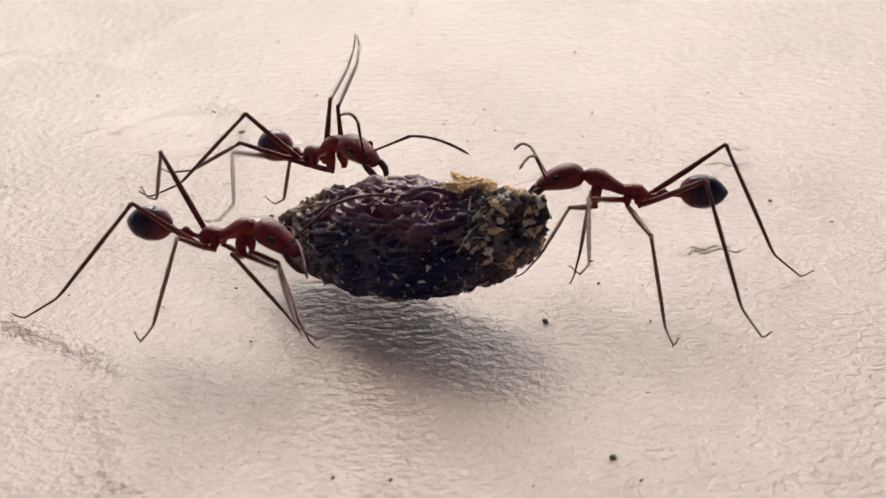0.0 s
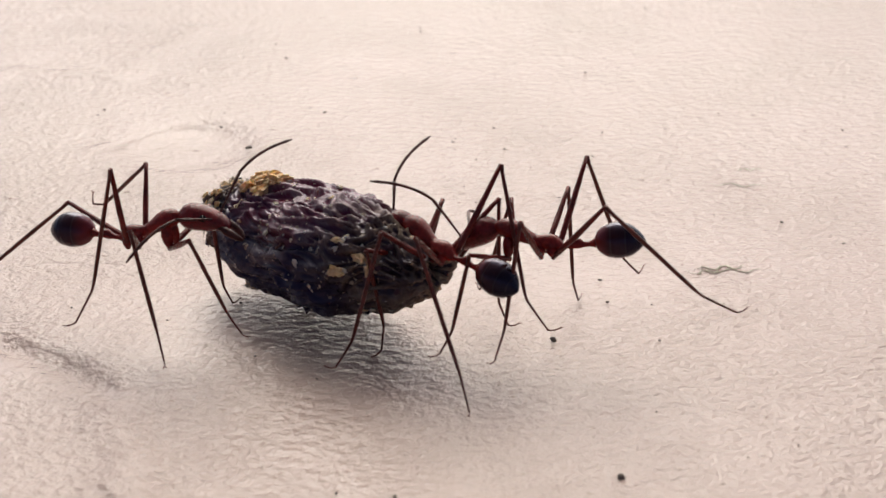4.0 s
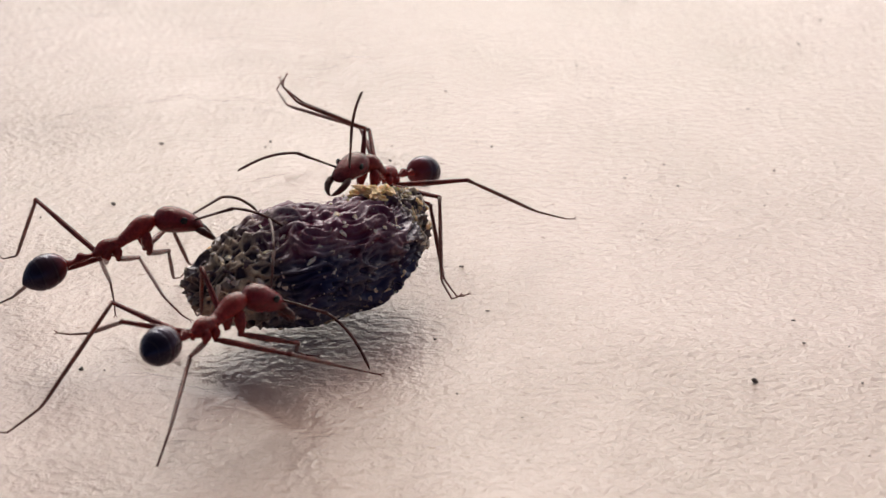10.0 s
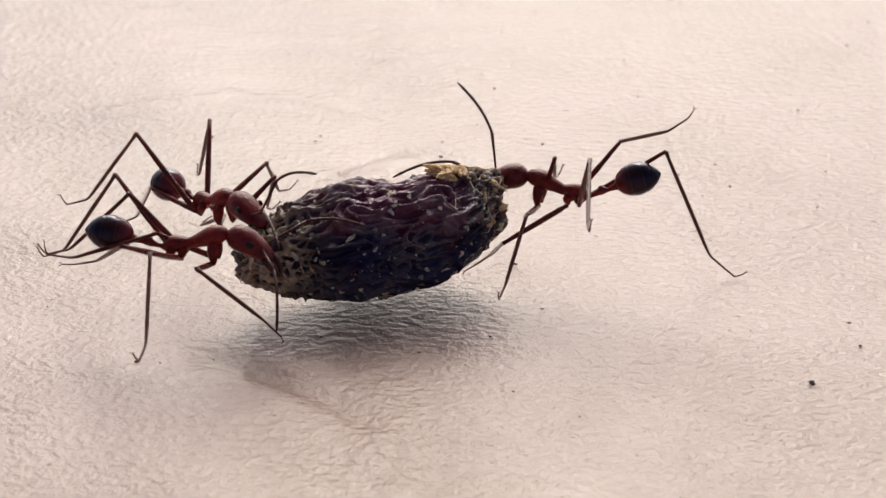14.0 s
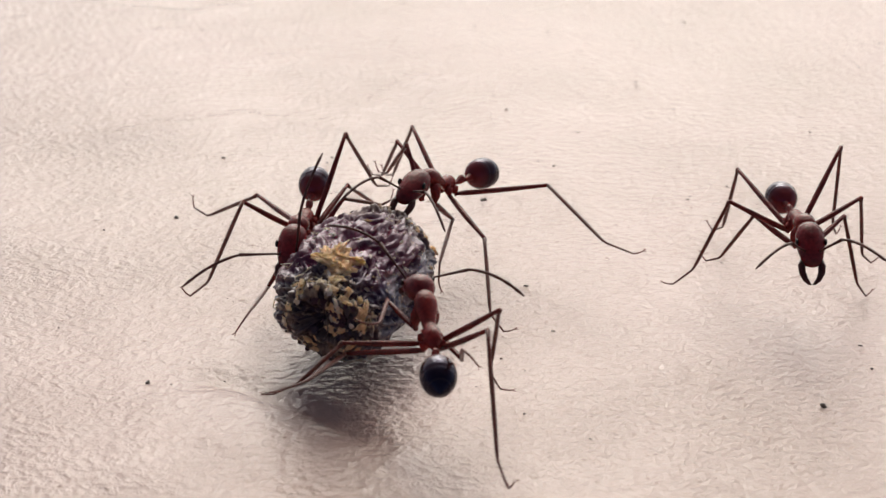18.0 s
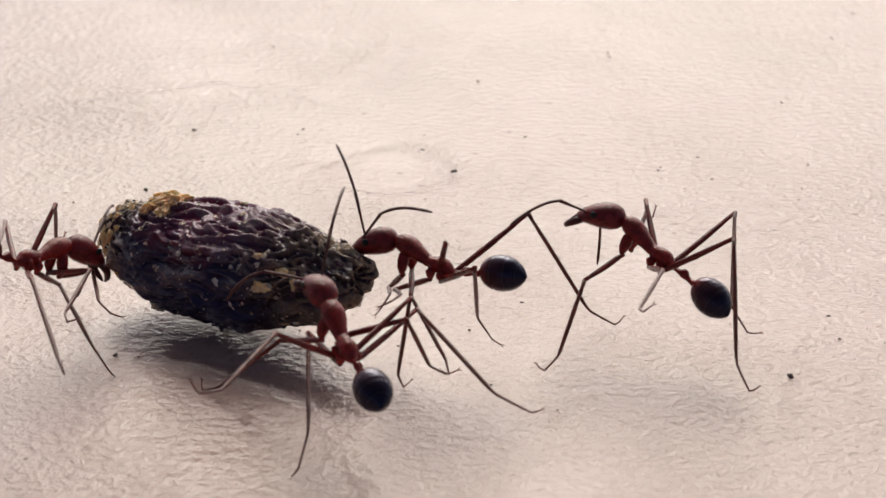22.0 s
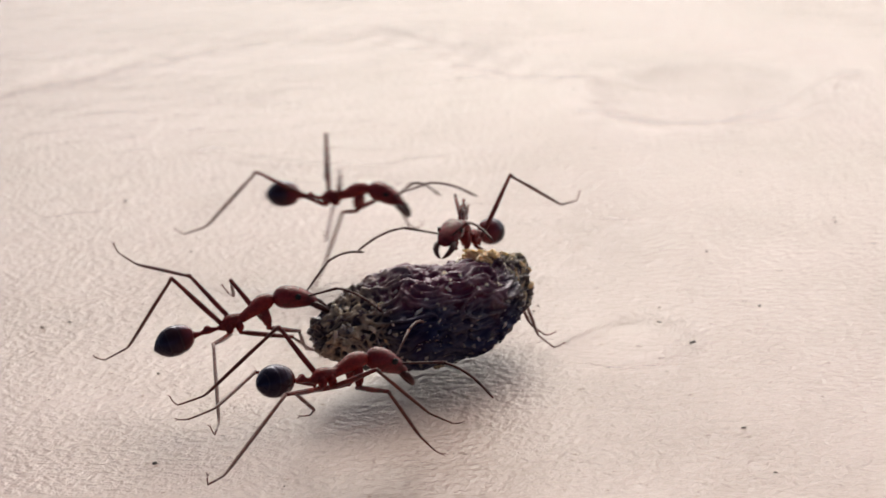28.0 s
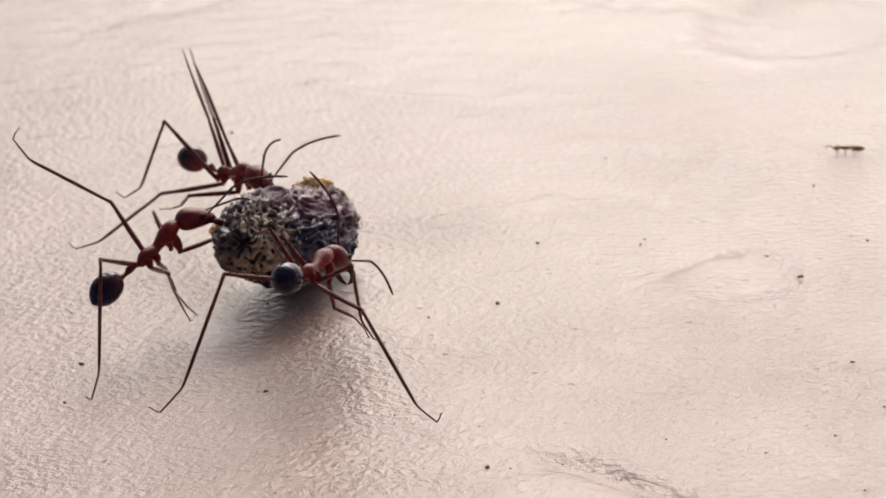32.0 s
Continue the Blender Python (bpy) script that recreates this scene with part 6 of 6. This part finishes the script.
    at(ant_c, 23, -23.45, 2.40, 4.31, -403.0, 9.9, (11, -6), (-9, -7), R3=(-27.3, -1.5, 5.5), KR3=(-0.99, -0.11, 0.10), R2=(-24.3, -5.5, 1.9), KR2=(-0.27, -0.46, 0.85), R1=(-22.4, -4.1, 1.3), KR1=(0.06, -0.47, 0.88), L3=(-25.3, 12.5, 3.7), KL3=(-0.05, -0.10, 0.99), L2=(-24.0, 10.3, 2.5), KL2=(0.04, 0.25, 0.97), L1=(-20.8, 3.2, 0.7), KL1=(0.99, -0.05, 0.12), FL=(-19.2, 2.5, 8.8), FR=(-21.5, -3.7, 4.1))
    at(ant_c, 24, -20.59, 6.95, 4.30, -430.5, -0.3, (-0, -16), (-1, -2), R3=(-26.6, 15.0, 1.0), KR3=(-0.24, -0.18, 0.95), R2=(-23.7, 3.0, 2.8), KR2=(-0.78, -0.59, -0.21), R1=(-21.2, -0.4, 4.0), KR1=(-0.41, -0.91, 0.00), FR=(-24.1, 2.3, 1.9), L3=(-20.3, 16.6, 1.3), KL3=(-0.20, 0.19, 0.96), L2=(-20.0, 15.7, 1.3), KL2=(0.11, 0.76, 0.64), FL=(-16.2, 6.1, 8.2), L1=(-19.3, 12.6, 2.5), KL1=(0.20, 0.65, 0.73))
    at(ant_c, 24.5, -20.28, 10.93, 4.30, -441.3, 5.4, (-2, -20), (1, 6), R3=(-26.1, 20.3, 0.3), R2=(-24.9, 12.9, 0.1), L3=(-19.3, 21.5, 0.1), L2=(-16.0, 18.4, 5.1), FL=(-15.9, 9.3, 6.3), FR=(-25.0, 6.8, 4.1))
    at(ant_c, 26.5, -22.28, 17.74, 4.29, -435.8, 7.1, (-0, -16), (1, 1), L3=(-20.1, 29.0, 1.7), R3=(-26.4, 28.2, 1.0), FL=(-18.2, 16.3, 7.4), FR=(-27.4, 13.8, 5.4))
    at(ant_c, 27, -22.77, 20.02, 4.30, -452.8, 6.0, (-5, -17), (4, 3), R3=(-27.7, 18.3, 6.1), KR3=(-0.88, -0.44, 0.19), R2=(-25.2, 22.5, 2.5), KR2=(0.34, -0.63, 0.70), FR=(-28.8, 15.9, 4.5), L3=(-18.1, 14.6, 3.7), KL3=(-0.14, 0.15, 0.98), L2=(-15.6, 21.5, 0.7), KL2=(0.67, 0.41, 0.62), FL=(-19.4, 16.6, 7.0), L1=(-15.8, 19.4, 1.8), KL1=(-0.42, 0.20, 0.88), R1=(-25.2, 24.0, 2.2), KR1=(-0.12, -0.30, 0.95))
    at(ant_c, 27.5, -21.91, 19.07, 4.30, -460.4, 14.3, (-9, -11), (8, 5), L3=(-15.9, 24.7, 0.1), FL=(-19.6, 14.2, 7.2), FR=(-27.7, 15.0, 4.3))
    at(ant_c, 28, -22.75, 22.33, 4.30, -461.1, 12.8, (1, -10), (-3, 2), L3=(-18.1, 31.2, 3.4), KL3=(-0.00, 0.00, 1.00), L2=(-17.7, 16.1, 0.4), KL2=(-0.56, 0.74, 0.38), FR=(-28.6, 18.3, 4.3), R3=(-24.7, 33.0, 1.9), KR3=(-0.06, -0.25, 0.97), L1=(-18.2, 17.0, 0.7), KL1=(-0.72, 0.63, 0.28), R1=(-23.5, 27.5, 3.7), KR1=(-0.02, 0.10, 0.99), R2=(-24.0, 30.5, 2.8), KR2=(-0.09, -0.03, 1.00))
    at(ant_c, 29, -29.74, 22.90, 4.30, -422.2, 14.4, (3, -12), (-3, 4), R3=(-36.6, 30.2, 1.3), KR3=(-0.22, -0.06, 0.97), R2=(-34.8, 29.4, 0.4), KR2=(-0.24, -0.54, 0.81), L3=(-24.8, 32.3, 1.3), KL3=(0.16, 0.33, 0.93), L2=(-29.1, 30.7, 1.6), KL2=(0.19, 0.67, 0.72), FL=(-24.3, 22.1, 7.8), R1=(-31.1, 27.3, 3.4), KR1=(0.06, 0.50, 0.86), FR=(-33.6, 18.9, 4.8), L1=(-28.3, 28.3, 2.5), KL1=(0.26, 0.63, 0.73))
    at(ant_c, 30, -36.93, 20.03, 4.31, -392.1, 3.1, (2, -9), (-11, -7), R3=(-45.1, 23.4, 5.5), KR3=(0.28, -0.46, 0.84), L3=(-41.1, 29.2, 2.8), KL3=(-0.07, 0.05, 1.00), R2=(-43.2, 24.6, 0.7), KR2=(-0.38, -0.17, 0.91), FR=(-39.5, 16.5, 4.1), R1=(-36.1, 17.4, 4.0), KR1=(-0.74, -0.66, -0.10), L2=(-35.9, 26.1, 2.8), KL2=(0.52, 0.30, 0.80), FL=(-31.1, 20.4, 7.7), L1=(-35.2, 24.6, 3.4), KL1=(0.46, 0.21, 0.87))
    at(ant_c, 31, -39.05, 23.96, 4.30, -432.3, 7.0, (-1, -18), (1, 5), R3=(-45.4, 32.7, 7.3), KR3=(0.30, 0.21, 0.93), R2=(-41.5, 17.8, 2.2), KR2=(-0.50, -0.81, 0.30), FR=(-43.6, 19.6, 5.1), FL=(-33.6, 23.0, 6.3), R1=(-41.7, 24.4, 2.2), KR1=(0.64, -0.75, 0.19), L2=(-31.4, 25.0, 2.5), KL2=(-0.97, 0.22, -0.10), L1=(-31.7, 24.4, 2.9), KL1=(-0.85, 0.16, 0.50), L3=(-31.9, 28.4, 1.6), KL3=(0.93, 0.21, 0.30))
    at(ant_c, 32, -40.18, 20.57, 4.31, -397.7, -1.9, (-5, -10), (4, -2), R3=(-47.3, 23.5, 1.9), KR3=(-0.16, -0.36, 0.92), R2=(-48.4, 18.5, 0.7), KR2=(0.05, -0.45, 0.89), L3=(-41.8, 19.3, 10.6), KL3=(-0.86, 0.47, 0.21), FL=(-34.1, 20.5, 6.5), FR=(-36.3, 16.2, 7.3), R1=(-44.5, 22.6, 1.6), KR1=(0.04, -0.96, 0.29), L1=(-41.9, 21.1, 9.8), KL1=(-0.86, 0.45, -0.25), L2=(-43.6, 25.8, 9.1), KL2=(0.54, -0.49, 0.69))
    at(ant_d, 0, 42.00, 38.00, 4.30, -160.0, 2.0, (0, -8), (0, 0))
    at(ant_d, 15.5, 40.00, 34.00, 4.30, -160.0, 2.0, (0, -8), (0, 0))
    at(ant_d, 16.5, 20.00, 27.00, 4.30, -160.0, 2.0, (0, -8), (0, 0))
    at(ant_d, 17, 8.23, 25.51, 4.29, -173.5, 1.4, (-1, -14), (-1, -1), L1=(4.6, 19.9, 1.3), KL1=(0.64, -0.11, 0.76), L2=(5.9, 17.4, 2.5), KL2=(0.50, -0.12, 0.86), FL=(2.9, 22.2, 2.3), FR=(3.7, 28.3, 1.5), R1=(5.5, 27.3, 0.7), KR1=(0.67, 0.74, -0.07), R3=(11.5, 33.8, 1.6), KR3=(0.10, -0.29, 0.95), L3=(6.0, 15.1, 3.4), KL3=(0.68, -0.29, 0.67), R2=(5.8, 28.8, 0.4), KR2=(0.79, 0.61, -0.00))
    at(ant_d, 17.5, -0.01, 24.29, 4.32, -139.8, 8.4, (-11, -15), (13, 9))
    at(ant_d, 18, 3.40, 5.13, 4.30, -78.7, -3.5, (-4, -19), (0, 8), R3=(-0.1, 14.3, 0.4), KR3=(-0.29, -0.36, 0.89), R2=(-1.8, 6.3, 0.7), KR2=(0.32, -0.60, 0.74), R1=(-0.4, 8.6, 1.0), KR1=(-0.29, -0.29, 0.91), FR=(1.5, -1.3, 4.5), L3=(5.5, 12.9, 1.0), KL3=(-0.21, 0.35, 0.91), L2=(7.0, 11.0, 0.4), KL2=(-0.02, 0.59, 0.81), L1=(6.6, 7.6, 0.1), KL1=(-0.46, 0.44, 0.77), FL=(6.6, -0.9, 4.9))
    at(ant_d, 18.5, -4.22, 6.18, 4.35, -200.0, 6.3, (7, -19), (-8, 14))
    at(ant_d, 19, -5.84, 7.45, 4.35, -201.4, 20.0, (4, -6), (-4, 3), L1=(-8.0, 1.4, 1.9), KL1=(0.87, 0.30, 0.39), R1=(-7.7, 7.5, 0.1), KR1=(0.57, -0.82, -0.10), L2=(-6.5, -0.3, 0.4), KL2=(-0.49, 0.24, 0.84), L3=(2.0, 4.1, 0.1), KL3=(-0.15, -0.92, 0.37), R3=(-2.3, 8.6, 0.1), KR3=(-0.86, 0.12, 0.50), R2=(-5.6, 8.7, 0.7), KR2=(-0.51, 0.80, -0.33), FL=(-12.2, 6.2, 5.3), FR=(-11.3, 10.5, 3.2))
    at(ant_d, 19.5, -4.74, 6.44, 4.56, -198.6, 14.8, (8, -2), (-13, 10))
    at(ant_d, 20, -1.85, 5.81, 4.31, -211.7, 5.3, (7, -15), (-13, -2), R3=(2.8, -1.9, 4.6), KR3=(-0.12, -0.40, 0.91), L3=(5.3, 10.6, 0.4), KL3=(-0.21, -0.30, 0.93), L2=(-0.5, -2.4, 2.2), KL2=(-0.64, -0.39, 0.66), L1=(-5.8, 5.8, 0.7), KL1=(0.11, 0.80, 0.59), R1=(-5.8, 7.1, 1.3), KR1=(-0.05, 0.91, 0.42), R2=(-4.6, 6.3, 1.0), KR2=(-0.13, 0.94, 0.32), FL=(-9.3, 6.2, 3.7))
    at(ant_d, 20.5, -1.07, -1.24, 4.30, -230.2, 0.0, (-4, -16), (3, -5))
    at(ant_d, 21, 3.33, -7.76, 4.31, -214.1, -5.2, (12, -9), (-17, -9), L1=(0.7, -9.7, 2.8), KL1=(0.90, -0.20, -0.40), R1=(-0.7, -10.0, 2.8), KR1=(0.95, -0.30, 0.00), L2=(5.4, -8.7, 0.1), KL2=(-0.79, 0.55, 0.27), R2=(3.8, -1.3, 2.2), KR2=(0.29, -0.06, 0.95), R3=(8.4, 0.5, 1.6), KR3=(0.03, -0.22, 0.98), L3=(8.9, -0.2, 1.9), KL3=(-0.20, -0.19, 0.96), FL=(-1.9, -9.1, 6.5), FR=(-2.3, -3.4, 3.9))
    at(ant_d, 21.5, 4.31, -6.91, 4.38, -211.2, -0.1, (12, -9), (-16, -5))
    at(ant_d, 22, -1.48, -1.85, 4.33, -211.3, 16.5, (7, -10), (-11, 7), L1=(-5.2, -7.2, 1.0), KL1=(0.37, 0.41, 0.83), L2=(-1.5, -10.7, 5.1), KL2=(-0.58, -0.49, 0.66), R3=(2.5, -5.3, 2.2), KR3=(-0.33, -0.90, 0.30), L3=(2.5, -10.1, 1.9), KL3=(-0.41, -0.33, 0.85), R2=(-1.6, 5.8, 2.5), KR2=(0.25, 0.01, 0.97), FL=(-6.8, -4.0, 5.7), FR=(-3.6, 2.2, 1.8), R1=(-1.4, 5.4, 2.8), KR1=(-0.13, -0.21, 0.97))
    at(ant_d, 22.5, 1.95, -8.46, 4.28, -135.8, 16.1, (-3, -12), (5, 6))
    at(ant_d, 23, -13.38, -19.18, 4.31, -196.9, -2.9, (12, -10), (-19, -7), L1=(-16.3, -21.2, 2.8), KL1=(0.79, -0.54, -0.30), R1=(-16.4, -18.1, 1.0), KR1=(0.30, 0.89, 0.35), L2=(-11.0, -22.1, 3.1), KL2=(-0.37, -0.73, -0.58), R3=(-7.9, -21.7, 4.3), KR3=(-0.20, -0.97, 0.10), R2=(-9.5, -15.0, 1.3), KR2=(-0.25, -0.34, 0.91), L3=(-12.4, -17.9, 1.4), KL3=(-0.71, 0.49, -0.51), FR=(-19.0, -15.4, 3.1), FL=(-18.3, -22.4, 2.9))
    at(ant_d, 23.5, -14.68, -17.40, 4.35, -216.6, 6.6, (11, -9), (-12, -3))
    at(ant_d, 24, -14.82, -16.38, 4.32, -256.1, 9.5, (-2, -8), (9, -1), L2=(-19.1, -11.8, 0.7), KL2=(0.41, 0.08, 0.91), L3=(-19.5, -15.9, 0.7), KL3=(-0.54, 0.67, 0.51), L1=(-16.0, -18.2, 1.3), KL1=(0.75, 0.27, -0.61), R3=(-9.8, -15.3, 0.4), KR3=(-0.52, -0.51, 0.68), R2=(-12.0, -9.8, 0.7), KR2=(-0.08, -0.65, 0.75), FR=(-14.6, -10.4, 2.2), R1=(-11.6, -11.4, 1.6), KR1=(-0.51, -0.66, 0.55))
    at(ant_d, 24.5, -13.66, -16.10, 4.32, -261.5, 6.6, (-4, -12), (4, -2), L3=(-16.2, -16.1, 0.1), L2=(-17.0, -13.7, 0.1), L1=(-17.1, -11.7, 0.1), R3=(-10.7, -15.4, 0.1), R2=(-9.4, -12.8, 0.1), R1=(-12.6, -12.1, 0.1), FR=(-12.4, -9.8, 2.6), FL=(-16.1, -10.0, 2.9))
    at(ant_d, 25.2, -22.00, -24.00, 4.30, -190.0, 2.0, (0, -8), (0, 0))
    at(ant_d, 26, -48.00, -20.00, 4.30, -250.0, 2.0, (0, -8), (0, 0))
    at(ant_d, 26.8, -62.00, 20.00, 4.30, -300.0, 2.0, (0, -8), (0, 0))
    at(ant_d, 27.3, -58.00, 38.00, 4.30, -380.0, 2.0, (0, -8), (0, 0))
    at(ant_d, 27.7, -44.46, 38.30, 4.30, -377.8, 10.9, (6, -13), (-6, 5))
    at(ant_d, 28, -30.47, 29.39, 4.31, -366.4, -1.5, (4, -12), (-0, 3), R3=(-40.0, 30.7, 1.6), KR3=(-0.24, -0.39, 0.89), L3=(-32.6, 34.2, 3.7), KL3=(0.00, -0.00, 1.00), L2=(-29.1, 22.4, 6.7), KL2=(-0.03, 0.38, 0.92), R2=(-29.7, 20.7, 4.3), KR2=(0.18, 0.12, 0.98), R1=(-31.7, 26.1, 0.1), KR1=(0.18, -0.76, 0.63), L1=(-27.6, 34.8, 0.7), KL1=(0.41, 0.32, 0.85), FL=(-22.8, 30.1, 3.9))
    at(ant_d, 28.4, -19.22, 27.96, 4.30, -407.9, 5.1, (6, -17), (-5, 4))
    at(ant_d, 28.6, -20.91, 25.77, 4.30, -449.4, 6.6, (-1, -17), (1, 3))
    at(ant_d, 29, -20.64, 21.98, 4.31, -452.3, 7.8, (1, -11), (-2, -1), R3=(-24.1, 28.5, 4.0), KR3=(0.12, -0.05, 0.99), R2=(-25.7, 26.9, 2.5), KR2=(0.29, -0.43, 0.85), R1=(-23.8, 23.1, 2.8), KR1=(-0.12, -0.19, 0.97), L3=(-15.1, 15.6, 6.1), KL3=(-0.54, 0.33, 0.78), L2=(-16.9, 28.2, 1.3), KL2=(-0.18, 0.33, 0.93), L1=(-20.4, 21.5, 1.3), KL1=(0.81, 0.57, -0.15), FL=(-18.1, 15.7, 3.6), FR=(-23.0, 15.9, 6.6))
    at(ant_d, 29.5, -14.84, 9.38, 4.30, -429.6, 1.4, (-0, -19), (0, -0))
    at(ant_d, 29.7, -8.97, 3.44, 4.33, -405.5, 0.1, (10, -18), (-10, 4))
    at(ant_d, 30, 3.00, -4.00, 4.30, -395.0, 2.0, (0, -8), (0, 0))
    at(ant_d, 30.5, 20.00, -12.00, 4.30, -395.0, 2.0, (0, -8), (0, 0))
    at(ant_d, 32, 45.00, -20.00, 4.30, -395.0, 2.0, (0, -8), (0, 0))
    stride(ant_a, 1)
    stride(ant_b, 2)
    stride(ant_c, 3)
    stride(ant_d, 4)
    walk(tiny_ant, [
        (0, pose(-0.070, 0.010, 0, 0, 0, 0)), (16.9, pose(-0.050, 0.010, 0, 0, 0, -5)), (17.45, pose(-0.0350, 0.0086, 0, 0, 0, -8)), (17.6, pose(-0.0319, 0.0082, 0, 0, 0, 10)),
        (17.7, pose(-0.0330, 0.0092, 0, 0, 0, 90)), (17.9, pose(-0.0380, 0.0100, 0, 0, 0, 170)), (20, pose(-0.085, 0.005, 0, 0, 0, 200)), (23, pose(-0.085, -0.110, 0, 0, 0, 270)),
        (26, pose(0.060, -0.140, 0, 0, 0, 350)), (29, pose(0.060, 0.000, 0, 0, 0, 430)), (31.5, pose(0.0080, 0.0400, 0.00005, 0, 0, 510)), (31.9, pose(-0.0088, 0.0391, 0.00005, 0, 0, 539)), (32, pose(-0.0095, 0.0392, 0.00005, 0, 0, 540)),
    ])


motions()
